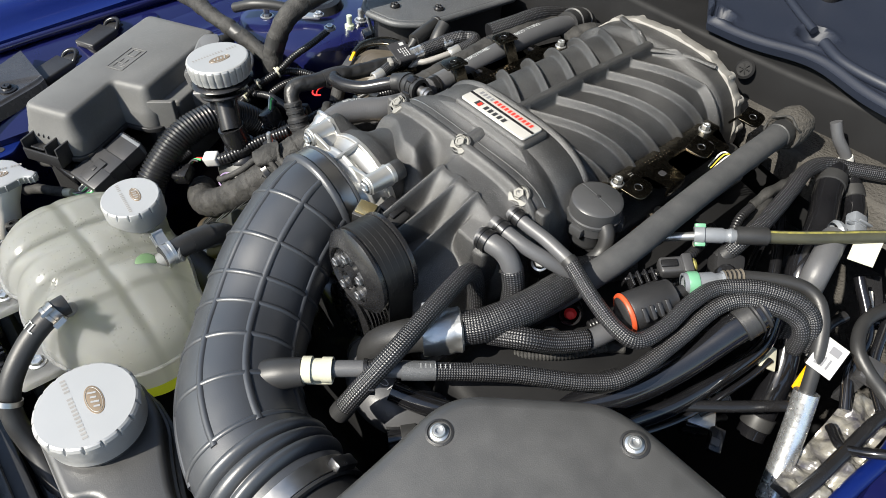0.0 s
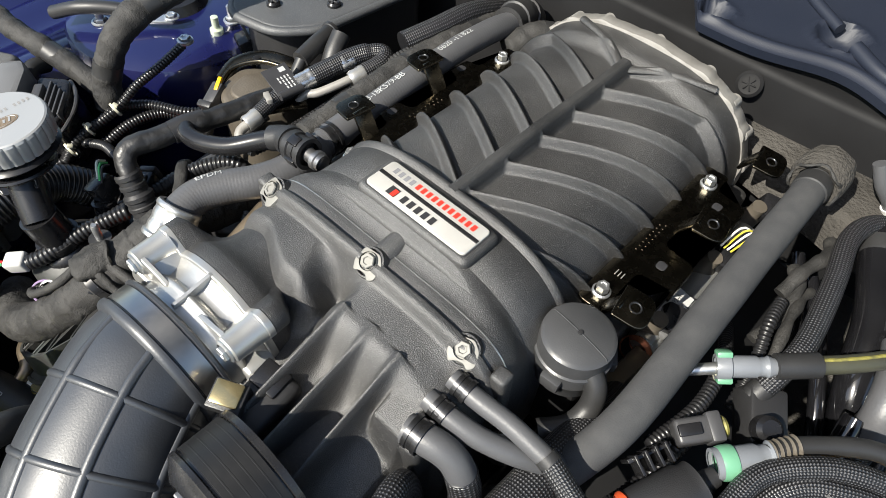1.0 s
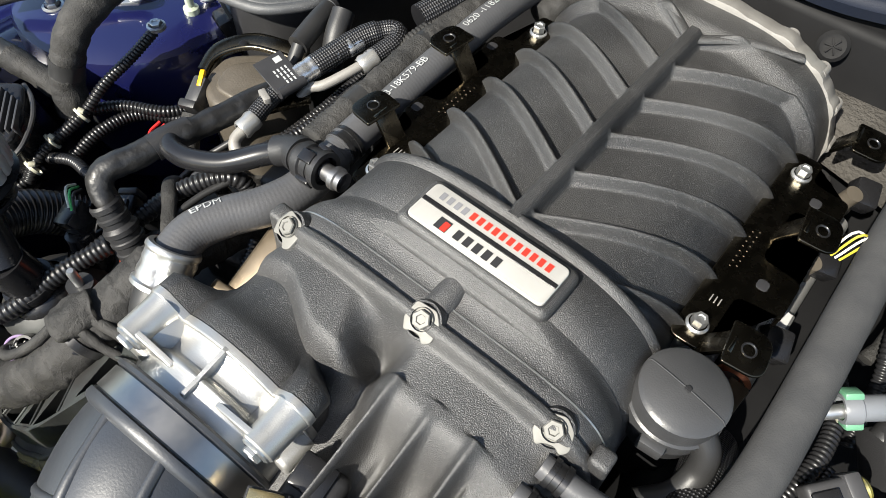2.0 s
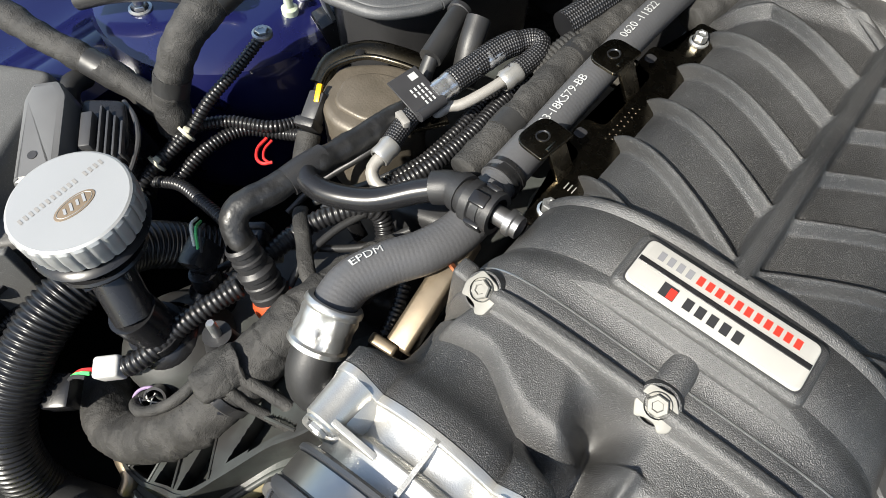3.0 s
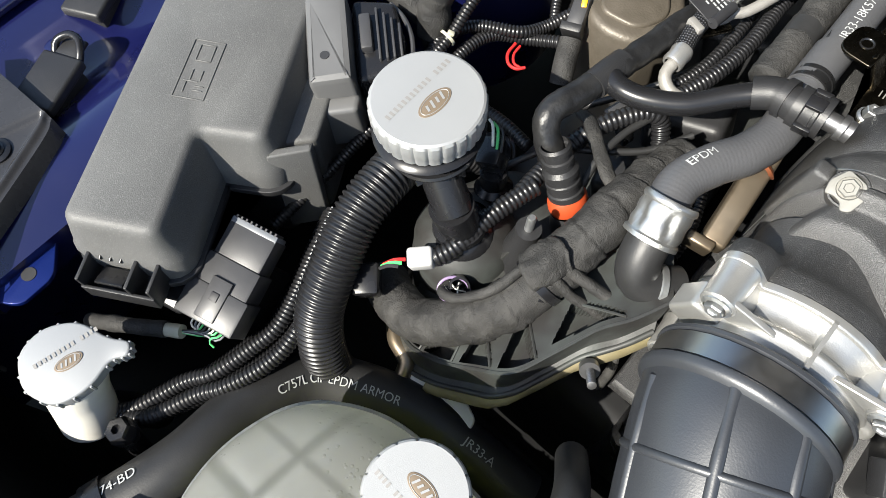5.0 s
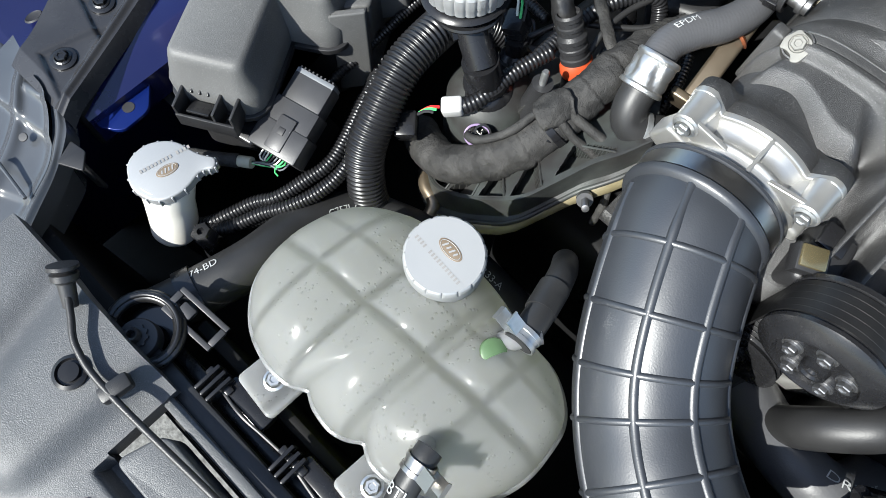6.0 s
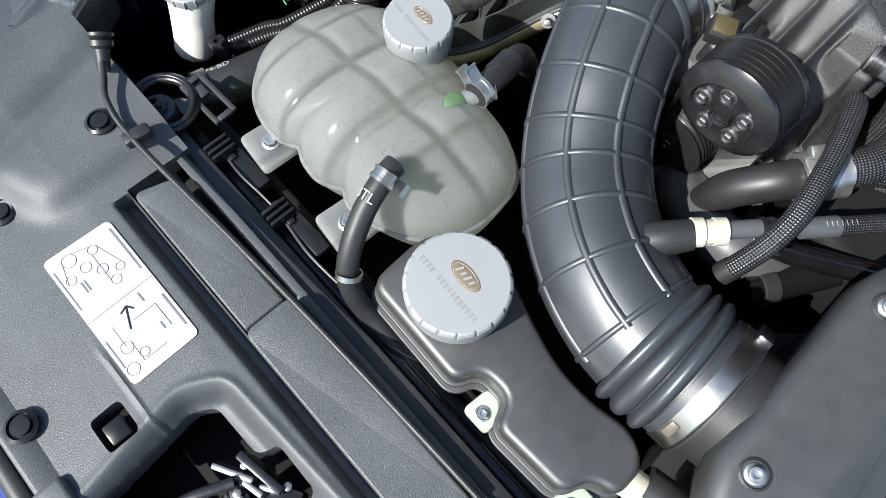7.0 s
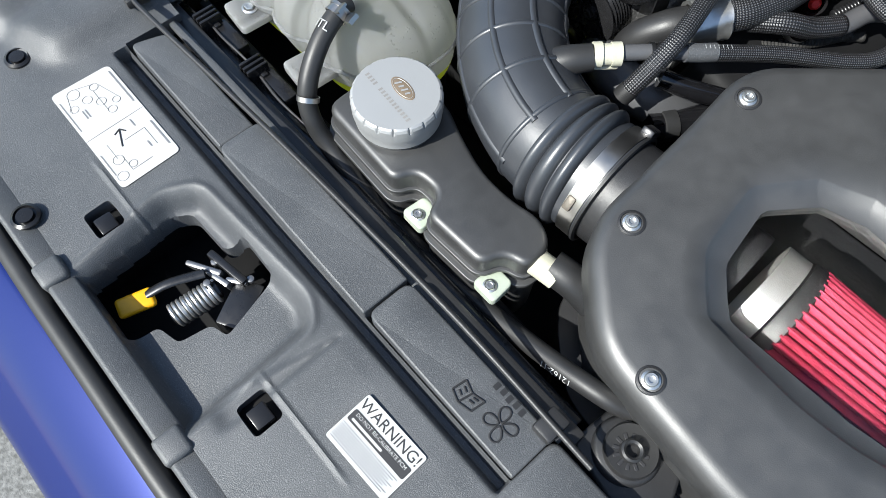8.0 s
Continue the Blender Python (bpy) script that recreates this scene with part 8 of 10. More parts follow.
# ---- hoses, looms and boxes on the other side of the engine ----
EP = [(-0.1745, -0.050, 0.946), (-0.1765, -0.027, 0.950), (-0.168, -0.003, 0.951), (-0.155, 0.021, 0.951), (-0.148, 0.049, 0.951), (-0.150, 0.085, 0.953)]
JR = [(-0.150, 0.080, 0.953), (-0.152, 0.100, 0.955), (-0.152, 0.141, 0.958), (-0.152, 0.195, 0.964), (-0.151, 0.249, 0.969), (-0.150, 0.290, 0.971), (-0.149, 0.345, 0.966), (-0.148, 0.40, 0.945)]
hh = thing("heater_hose", "grey textured rubber heater hose with white part number", "hose", EP[0])
part("bend", tube(EP, lambda s, L: 0.0148 - 0.00004 * math.cos(2 * math.pi * s / 0.0030), n=26, step=0.0007), "hose_grey", hh, sharp=180)
part("straight", tube(JR, lambda s, L: 0.0130 - 0.00004 * math.cos(2 * math.pi * s / 0.0030), n=24, step=0.0007), "hose_grey", hh, sharp=180)
part("printed_text", text_on_tube("EPDM", 0.0084, EP, 0.0150, 0.27, 108), "white_ink", hh, smooth=False)
part("printed_text", text_on_tube("JR33-18K579-BB", 0.0090, JR, 0.0132, 0.265, 96), "white_ink", hh, smooth=False)
part("printed_text", text_on_tube("0620 -11822", 0.0090, JR, 0.0132, 0.575, 96), "white_ink", hh, smooth=False)
for s in (0.30, 0.335):
    part("index_mark", box(pose(-0.1615, 0.11 + 0.25 * (s - 0.2), 0.9655, 0, -40, 0), 0.004, 0.016, 0.0012, 0.0004, 1), "ink", hh)
mcl = axis_pose((-0.1715, -0.056, 0.943), (0.12, -0.75, -0.60))
part("crimped_collar", lathe([(0.0145, -0.016), (0.0180, -0.016), (0.0192, -0.014), (0.0192, -0.012), (0.0180, -0.0105), (0.0190, -0.006), (0.0182, -0.001), (0.0182, 0.001), (0.0190, 0.006), (0.0180, 0.0105), (0.0196, 0.012), (0.0196, 0.015), (0.015, 0.016)], mcl, 48, flute=lambda a, h: 1 - 0.13 * max(0, math.cos(5 * a + (0.6 if h > 0 else 0))) ** 2 if 0.0005 < abs(h) < 0.0100 else 1), "collar", hh, "bright crimped aluminium collar")
part("elbow", tube([(-0.170, -0.064, 0.936), (-0.1665, -0.078, 0.924), (-0.160, -0.084, 0.913), (-0.148, -0.080, 0.908), (-0.135, -0.068, 0.905)], 0.0154, n=26), "rubber", hh)
part("elbow_band", lathe([(0.0148, -0.003), (0.0166, -0.002), (0.0166, 0.002), (0.0148, 0.003)], axis_pose((-0.146, -0.079, 0.908), (0.8, 0.5, -0.1)), 28), "zinc", hh)
spring_clip(hh, (-0.151, 0.098, 0.955), (0, 1, 0.05), 0.0137, turn=-60)
part("sleeve_band", lathe([(0.0128, -0.02), (0.0142, -0.02), (0.0142, 0.02), (0.0128, 0.02)], axis_pose((-0.152, 0.112, 0.956), (0, 1, 0.1)), 28), "hose_grey", hh)

# crankcase vent line with its branch
vl = thing("vent_line", "black crankcase vent line with quick couplings", "pipe", (-0.25, -0.05, 0.89))
VL = [(-0.247, -0.048, 0.893), (-0.262, -0.045, 0.910), (-0.276, -0.041, 0.928), (-0.280, -0.030, 0.937), (-0.274, -0.007, 0.938), (-0.268, 0.021, 0.940), (-0.262, 0.054, 0.937), (-0.255, 0.102, 0.935), (-0.250, 0.13, 0.93)]
part("main_pipe", crumple(tube(VL, wobble(0.0102, 0.10, 1, 70), n=26, step=0.002), 0.0007, 0.0004), "wrap", vl, "pipe wrapped in crinkled black tape", sharp=180)
VB = [(-0.268, 0.022, 0.941), (-0.255, 0.014, 0.943), (-0.235, 0.016, 0.945), (-0.209, 0.028, 0.950), (-0.186, 0.048, 0.960), (-0.168, 0.060, 0.968)]
part("branch", tube(VB, 0.0086, n=20), "smooth_plastic", vl)
part("joint_sleeve", tube([(-0.270, 0.006, 0.939), (-0.268, 0.021, 0.940), (-0.266, 0.038, 0.938)], 0.0112, n=24), "plastic", vl)
mq = axis_pose((-0.150, 0.0575, 0.973), (0.93, -0.1, 0.22))
part("elbow_coupling", tube([(-0.178, 0.055, 0.964), (-0.165, 0.0605, 0.969), (-0.150, 0.0575, 0.973), (-0.136, 0.056, 0.976)], 0.0116, n=26), "plastic", vl)
part("coupling_ring", lathe([(0.011, -0.003), (0.0138, -0.003), (0.0138, 0.003), (0.011, 0.003)], axis_pose((-0.158, 0.060, 0.971), (0.9, -0.1, 0.2)), 28), "plastic", vl)
part("quick_coupling", lathe([(0.0105, -0.004), (0.0140, -0.004), (0.0140, 0.002), (0.0124, 0.003), (0.0124, 0.012), (0.0143, 0.013), (0.0143, 0.018), (0.0105, 0.018)], axis_pose((-0.147, 0.0575, 0.974), (0.93, 0.02, 0.12)), 28), "plastic", vl)
for a in (0, 90, 180, 270):
    part("coupling_lug", box(axis_pose((-0.147, 0.0575, 0.974), (0.93, 0.02, 0.12)) @ pose(0, 0, 0, 0, 0, a + 20) @ pose(0.0134, 0, 0.008), 0.004, 0.009, 0.012, 0.001), "smooth_plastic", vl)
part("port", lathe([(0.0065, 0), (0.0065, 0.010), (0.0088, 0.010), (0.0088, 0.014), (0.0075, 0.015), (0.0075, 0.019)], axis_pose((-0.131, 0.058, 0.976), (0.93, 0.02, 0.05)), 24), "bolt_grey", vl, "grey metal port")
mo = axis_pose((-0.238, -0.0505, 0.882), (-0.45, 0.05, 0.85))
part("lower_coupling", lathe([(0.011, 0.006), (0.0140, 0.006), (0.0140, 0.011), (0.0126, 0.012), (0.0126, 0.017), (0.0136, 0.018), (0.0136, 0.021), (0.0126, 0.022), (0.0126, 0.026), (0.0138, 0.027), (0.0138, 0.031), (0.0110, 0.034), (0.0110, 0.038), (0.0120, 0.039), (0.0120, 0.042), (0.0106, 0.043), (0.0106, 0.047), (0.0118, 0.048), (0.0118, 0.052), (0.0100, 0.054)], mo, 28), "plastic", vl)
part("orange_lock", lathe([(0.011, -0.008), (0.0145, -0.008), (0.0158, -0.003), (0.0152, 0.003), (0.0138, 0.006), (0.011, 0.007)], mo, 26, flute=lambda a, h: 1 + 0.06 * math.cos(2 * a)), "orange", vl, "orange plastic lock ring")
part("socket", lathe([(0.020, -0.05), (0.018, -0.020), (0.0150, -0.010)], mo, 24), "plastic", vl)

# braided fuel feed with metal ends, tag and foil
ff = thing("fuel_feed_line", "braided fuel line with metal ends and black printed tag", "pipe", (-0.22, 0.06, 0.92))
FB = [(-0.2385, 0.070, 0.934), (-0.243, 0.102, 0.940), (-0.241, 0.132, 0.945), (-0.235, 0.166, 0.950), (-0.227, 0.199, 0.955), (-0.213, 0.221, 0.957), (-0.203, 0.214, 0.955), (-0.207, 0.184, 0.950)]
part("braided_sleeve", tube(FB, lambda s, L: 0.0078 if s < 0.08 else (0.0100 if s < L * 0.72 else 0.0085), n=22, step=0.003), "braid_fine", ff, sharp=180)
part("foil_wrap", tube(FB[2:5], lambda s, L: 0.0096 * (1 + 0.08 * noise.noise((s * 220, 0, 2))), n=20, step=0.002), "foil", ff, "crinkled grey foil wrap")
part("metal_end", tube([(-0.214, 0.055, 0.922), (-0.228, 0.052, 0.925), (-0.238, 0.058, 0.930), (-0.2385, 0.075, 0.935)], 0.0050, n=16), "raw_alu", ff)
part("ferrule", lathe([(0.006, -0.008), (0.0078, -0.008), (0.0086, -0.006), (0.0080, 0.0), (0.0088, 0.004), (0.0080, 0.008)], axis_pose((-0.239, 0.074, 0.935), (0, 0.95, 0.2)), 24), "alu", ff)
part("metal_end", tube([(-0.207, 0.184, 0.950), (-0.213, 0.163, 0.946), (-0.222, 0.142, 0.941), (-0.230, 0.134, 0.939), (-0.234, 0.126, 0.930)], 0.0044, n=16), "raw_alu", ff)
part("ferrule", lathe([(0.005, -0.008), (0.0082, -0.008), (0.0088, -0.005), (0.0080, 0.0), (0.0088, 0.005), (0.0070, 0.009)], axis_pose((-0.2065, 0.182, 0.950), (-0.2, -0.95, -0.2)), 24), "alu", ff)
tag = part("printed_tag", box(pose(-0.250, 0.121, 0.9525, 4, 10, -10), 0.036, 0.027, 0.0012, 0.0004, 1), "ink", ff, "black tag with white print")
letter_bars(tag, [(-0.011, 0.006, 0.006, 0.0065)] + [(-0.001 + 0.0045 * (k % 4), 0.0075 - 0.0036 * (k // 4), 0.0034, 0.0015) for k in range(14)], pose(-0.250, 0.121, 0.9533, 4, 10, -10), "white_ink")
part("tag_fold", tube([(-0.231, 0.131, 0.9485), (-0.2325, 0.118, 0.9485), (-0.234, 0.106, 0.9485)], 0.0045, n=12), "ink", tag)
part("tag_buckle", box(pose(-0.243, 0.098, 0.944, 0, 0, -20), 0.014, 0.006, 0.010, 0.001), "raw_alu", ff)
conduit("wire_loom", [(-0.222, 0.055, 0.918), (-0.210, 0.090, 0.925), (-0.205, 0.131, 0.928), (-0.206, 0.182, 0.930), (-0.201, 0.221, 0.935), (-0.199, 0.258, 0.940), (-0.184, 0.310, 0.945), (-0.17, 0.36, 0.94)], 0.0068, "black corrugated conduit beside the heater hose")
conduit("wire_loom", [(-0.232, 0.062, 0.912), (-0.222, 0.095, 0.916), (-0.219, 0.14, 0.920), (-0.221, 0.19, 0.922), (-0.215, 0.24, 0.93)], 0.0052, "thin black corrugated conduit under the fuel line")
conduit("wire_loom", [(-0.178, 0.285, 0.965), (-0.185, 0.25, 0.962), (-0.192, 0.225, 0.957), (-0.197, 0.20, 0.945)], 0.0072, "grey dusty corrugated conduit behind the hose", mat="tape")
hose("tape_loom", [(-0.178, 0.09, 0.945), (-0.178, 0.13, 0.950), (-0.178, 0.18, 0.955), (-0.176, 0.23, 0.960), (-0.172, 0.29, 0.962), (-0.17, 0.36, 0.955)], 0.0125, "tape", "dusty grey tape-wrapped loom beside the heater hose", "wiring loom")
conduit("wire_loom", [(-0.267, -0.071, 0.885), (-0.266, -0.033, 0.887), (-0.258, 0.000, 0.897), (-0.244, 0.025, 0.904), (-0.228, 0.043, 0.904), (-0.217, 0.045, 0.888), (-0.196, 0.019, 0.860), (-0.177, 0.003, 0.83)], 0.0078, "black corrugated conduit arching under the vent line", pitch=0.0042)
conduit("wire_loom", [(-0.262, -0.06, 0.887), (-0.268, -0.080, 0.884), (-0.274, -0.103, 0.880), (-0.279, -0.135, 0.872), (-0.286, -0.152, 0.868)], 0.0080, "black corrugated conduit with white taped end", pitch=0.0042)
wc = thing("white_wrap", "white tape wrap on the conduit end with coloured wires", "tape wrap", (-0.293, -0.16, 0.86))
part("wrap", box(pose(-0.293, -0.158, 0.868, 10, -12, 42), 0.020, 0.016, 0.016, 0.003, 3), "white", wc)
part("plug", box(pose(-0.320, -0.192, 0.842, 10, -8, 40), 0.022, 0.026, 0.018, 0.003), "smooth_plastic", wc, "black plug with grey face")
for k, mm in enumerate(("red", "wire_green", "ink")):
    part("wire", tube([(-0.302, -0.166 - 0.004 * k, 0.866), (-0.308, -0.172 - 0.003 * k, 0.866), (-0.314, -0.178 - 0.002 * k, 0.858)], 0.0016, n=6), mm, wc)
# looms by the strut tower
conduit("tower_loom", [(-0.414, -0.06, 0.84), (-0.413, -0.040, 0.860), (-0.418, -0.006, 0.865), (-0.420, 0.016, 0.870), (-0.407, 0.047, 0.865), (-0.377, 0.071, 0.860), (-0.366, 0.095, 0.855), (-0.355, 0.12, 0.86)], 0.0060, "black corrugated loom beside the strut tower")
conduit("tower_loom", [(-0.409, -0.06, 0.845), (-0.413, -0.035, 0.862), (-0.412, 0.011, 0.875), (-0.414, 0.042, 0.890), (-0.416, 0.079, 0.900), (-0.418, 0.109, 0.910)], 0.0055, "black corrugated earth lead running to a bolt")
conduit("tower_loom", [(-0.414, -0.035, 0.855), (-0.386, -0.023, 0.862), (-0.351, -0.025, 0.872), (-0.320, -0.028, 0.880), (-0.29, -0.035, 0.885)], 0.0055, "thin corrugated conduit crossing towards the vent line")
conduit("tower_loom", [(-0.40, -0.02, 0.85), (-0.402, 0.02, 0.858), (-0.395, 0.055, 0.856), (-0.37, 0.078, 0.850), (-0.345, 0.09, 0.855)], 0.0064, "black corrugated loom beside the strut tower")
conduit("tower_loom", [(-0.43, -0.20, 0.80), (-0.422, -0.14, 0.82), (-0.418, -0.09, 0.835), (-0.41, -0.04, 0.85)], 0.0055, "thin black loom below the fuse box")
gb = thing("earth_bolt", "zinc earth bolt with ring terminal", "bolt", (-0.418, 0.112, 0.90))
part("terminal", lathe([(0.004, 0), (0.009, 0), (0.009, 0.002), (0.004, 0.002)], pose(-0.418, 0.113, 0.912, 0, 0, 0), 20), "zinc", gb)
piece("bolt", BOLT, gb, pose(-0.418, 0.113, 0.914))
for x, y, z, r in ((-0.414, 0.012, 0.882, 30), (-0.414, -0.022, 0.874, 10), (-0.405, -0.05, 0.868, 60)):
    zt = thing("cable_tie", "pale plastic cable tie round the loom", "cable tie", (x, y, z), "cable ties")
    part("strap", lathe([(0.0078, -0.0013), (0.0086, -0.0013), (0.0086, 0.0013), (0.0078, 0.0013)], axis_pose((x, y, z - 0.008), (0.1, 1, 0.4)), 20), "ivory", zt)
    part("lock", box(pose(x + 0.004, y, z + 0.0005, 0, 20, r), 0.006, 0.0042, 0.0035, 0.0008), "ivory", zt)
hose("taped_loom", [(-0.64, -0.03, 0.925), (-0.599, -0.020, 0.920), (-0.554, -0.011, 0.910), (-0.515, 0.001, 0.900), (-0.479, 0.010, 0.890), (-0.443, 0.018, 0.875), (-0.425, 0.01, 0.86)], 0.0118, "tape", "dusty grey cloth-taped wiring loom", "wiring loom", radius=wobble(0.0118, 0.18, 3, 40))
hose("taped_loom", [(-0.430, 0.012, 0.865), (-0.436, 0.022, 0.895), (-0.432, 0.034, 0.925), (-0.428, 0.052, 0.950), (-0.424, 0.085, 0.966), (-0.418, 0.135, 0.976), (-0.41, 0.22, 0.97)], 0.0145, "tape", "thick dusty cloth-taped wiring loom rising past the tower", "wiring loom", n=22, radius=wobble(0.0145, 0.08, 5, 40))
# harness on the engine front
HN = [(-0.322, -0.170, 0.800), (-0.303, -0.181, 0.810), (-0.274, -0.184, 0.818), (-0.244, -0.169, 0.838), (-0.221, -0.143, 0.863), (-0.213, -0.117, 0.879), (-0.207, -0.087, 0.897), (-0.202, -0.059, 0.908), (-0.197, -0.017, 0.905), (-0.19, 0.03, 0.895)]
hn = thing("main_harness", "thick dusty cloth-wrapped wiring harness with ties", "wiring harness", HN[0])
part("wrap", crumple(tube(HN, lambda s, L: 0.0190 * (1 + 0.10 * noise.noise((s * 30, 0, 1)) - 0.25 * max(0, s / L - 0.6) + (0.07 * (s / 0.024 % 1) if s > 0.10 else 0.0)), n=56, step=0.0012), 0.0016, 0.0007), "tape", hn, sharp=180)
for k in (5,):
    part("tie", lathe([(0.0175, -0.0035), (0.0214, -0.0035), (0.0214, 0.0035), (0.0175, 0.0035)], axis_pose(HN[k], Vector(HN[k + 1]) - Vector(HN[k - 1])), 28), "smooth_plastic", hn)
part("tie_lock", box(pose(-0.203, -0.128, 0.884, 20, 30, 40), 0.010, 0.008, 0.006, 0.001), "smooth_plastic", hn)
for pts, r in (([(-0.205, -0.098, 0.905), (-0.214, -0.110, 0.905), (-0.225, -0.124, 0.898), (-0.234, -0.147, 0.882), (-0.251, -0.163, 0.866), (-0.266, -0.164, 0.855), (-0.270, -0.153, 0.848)], 0.0040),
               ([(-0.222, -0.116, 0.900), (-0.206, -0.110, 0.906), (-0.190, -0.105, 0.899), (-0.161, -0.099, 0.890), (-0.134, -0.094, 0.884), (-0.120, -0.085, 0.87)], 0.0046),
               ([(-0.220, -0.120, 0.898), (-0.204, -0.119, 0.902), (-0.187, -0.116, 0.890), (-0.163, -0.108, 0.876), (-0.145, -0.108, 0.862), (-0.134, -0.121, 0.842), (-0.132, -0.13, 0.815)], 0.0038)):
    part("cord", crumple(tube(pts, wobble(r, 0.12, r * 900, 120), n=14, step=0.002), 0.0005, 0.0003), "tape", hn, sharp=180)
part("knot", crumple(tube([(-0.221, -0.125, 0.894), (-0.215, -0.113, 0.901), (-0.209, -0.100, 0.903)], 0.0150, n=28, step=0.0015), 0.0028, 0.0014), "tape", hn, sharp=180)
ring = axis_pose((-0.262, -0.155, 0.850), (0.35, -0.5, 0.8))
part("wire", tube([ring @ Vector((0.012 * math.cos(0.35 * k), 0.010 * math.sin(0.35 * k), 0.0002 * k)) for k in range(17)], 0.0012, n=8, step=0.002), "wire_violet", hn, "looped violet wire")
part("plug_ring", lathe([(0.0065, -0.010), (0.0085, -0.010), (0.0085, 0.004), (0.0065, 0.004)], ring @ pose(0.004, 0.003, 0), 20), "smooth_plastic", hn)
for k in range(7):
    a = 0.9 * k
    part("wire", tube([ring @ Vector((0.009 * math.cos(a), 0.008 * math.sin(a), 0.003)), ring @ Vector((0.003 * math.cos(a + 1), 0.003 * math.sin(a + 1), 0.008)), ring @ Vector((0.008 * math.cos(a + 2), 0.007 * math.sin(a + 2), 0.002))], 0.0006, n=6, step=0.002), ("wire_white", "ink", "ink")[k % 3], hn)
hose("cloth_strap", [(-0.272, 0.012, 0.895), (-0.262, 0.003, 0.905), (-0.245, -0.010, 0.905), (-0.225, -0.026, 0.905), (-0.212, -0.03, 0.90)], 0.006, "tape", "grey cloth-taped branch of the wiring", "wiring loom", flat=0.6)


def timing_cover():
    """Black ribbed plastic cover of the cylinder bank under the harness."""
    t = thing("cam_cover", "black plastic cam cover with stiffening ribs", "cam cover", (-0.23, -0.05, 0.70))
    o = rounded([(-0.28, -0.16), (-0.22, -0.13), (-0.17, -0.08), (-0.15, -0.05), (-0.16, 0.36), (-0.30, 0.36), (-0.31, -0.10)], 0.02)
    part("shell", slab(o, 0.72, 0.822, 0.012, segs=4), "cover_plastic", t)
    band, _ = smooth_path([(-0.300, -0.185, 0.770), (-0.272, -0.200, 0.790), (-0.240, -0.200, 0.815), (-0.212, -0.192, 0.840), (-0.186, -0.183, 0.870), (-0.171, -0.156, 0.886), (-0.158, -0.128, 0.899), (-0.144, -0.112, 0.914), (-0.132, -0.09, 0.925)], 0.004)
    back, _ = smooth_path([(-0.300, -0.140, 0.800), (-0.275, -0.140, 0.815), (-0.248, -0.138, 0.832), (-0.228, -0.120, 0.852), (-0.213, -0.100, 0.866), (-0.203, -0.085, 0.876), (-0.190, -0.065, 0.886), (-0.175, -0.05, 0.895), (-0.16, -0.03, 0.90)], 0.004)
    n = 60

    def at(line, u):
        k = u * (len(line) - 1.001)
        return line[int(k)].lerp(line[int(k) + 1], k - int(k))
    # a flush top with three-cornered pockets between the ribs
    pockets = [[(0.10, 0.94), (0.19, 0.94), (0.19, 0.40)], [(0.21, 0.94), (0.33, 0.94), (0.31, 0.30)], [(0.36, 0.94), (0.48, 0.94), (0.37, 0.36)], [(0.51, 0.94), (0.63, 0.94), (0.52, 0.30)], [(0.67, 0.90), (0.88, 0.92), (0.70, 0.50)]]

    def deep(u, c):
        for tri in pockets:
            d = [(u - a[0]) * (b[1] - a[1]) - (c - a[1]) * (b[0] - a[0]) for a, b in zip(tri, tri[1:] + tri[:1])]
            if all(v > 0 for v in d) or all(v < 0 for v in d):
                return 0.022
        return 0.0
    bm = bmesh.new()
    rows = []
    n = 260
    for k in range(n + 1):
        u = k / n
        p, q = at(band, u), at(back, u)
        out = Vector((p.x - q.x, p.y - q.y, 0)).normalized()
        row = [q.lerp(p - out * 0.0030, c / 32) + Vector((0, 0, -0.0012 - deep(u, c / 32))) for c in range(33)]
        row += [p - out * 0.0026, p, p + out * 0.0012 + Vector((0, 0, -0.016)), p + out * 0.0015 + Vector((0, 0, -0.034)), p + out * 0.009 + Vector((0, 0, -0.037)), p + out * 0.009 + Vector((0, 0, -0.045))]
        rows.append([bm.verts.new(v) for v in row])
    for r1, r2 in zip(rows, rows[1:]):
        for j in range(len(r1) - 1):
            bm.faces.new((r1[j], r1[j + 1], r2[j + 1], r2[j]))
    part("front_band", bm, "cover_plastic", t, sharp=35)
    for tri in pockets:
        (ua, ca), (ub, cb) = tri[1], tri[2]
        a, b = at(back, ua).lerp(at(band, ua), ca), at(back, ub).lerp(at(band, ub), cb)
        part("rib", tube([a + Vector((0, 0, -0.0008)), a.lerp(b, 0.5) + Vector((0, 0, -0.0008)), b + Vector((0, 0, -0.0008))], 0.0011, n=6), "cover_plastic", t)
    edge, sheet = [], []
    for k in range(0, 61, 4):
        p, q = at(band, k / 60), at(back, k / 60)
        out = Vector((p.x - q.x, p.y - q.y, 0)).normalized()
        edge.append(p + out * 0.008 + Vector((0, 0, -0.038)))
        sheet.append([p + out * o + Vector((0, 0, z)) for o, z in ((0.004, -0.037), (0.012, -0.041), (0.016, -0.049), (0.013, -0.058), (0.006, -0.066), (0.000, -0.070))])
    part("bright_edge", tube(edge, 0.0024, n=12), "cover_plastic", t, "dull grey lower edge")
    bm = bmesh.new()
    grid = [[bm.verts.new(v) for v in row] for row in sheet[4:]]
    for r1, r2 in zip(grid, grid[1:]):
        for j in range(len(r1) - 1):
            bm.faces.new((r1[j], r1[j + 1], r2[j + 1], r2[j]))
    part("lower_guard", bm, "amber", t, "smoky amber plastic guard under the cover edge", sharp=60)
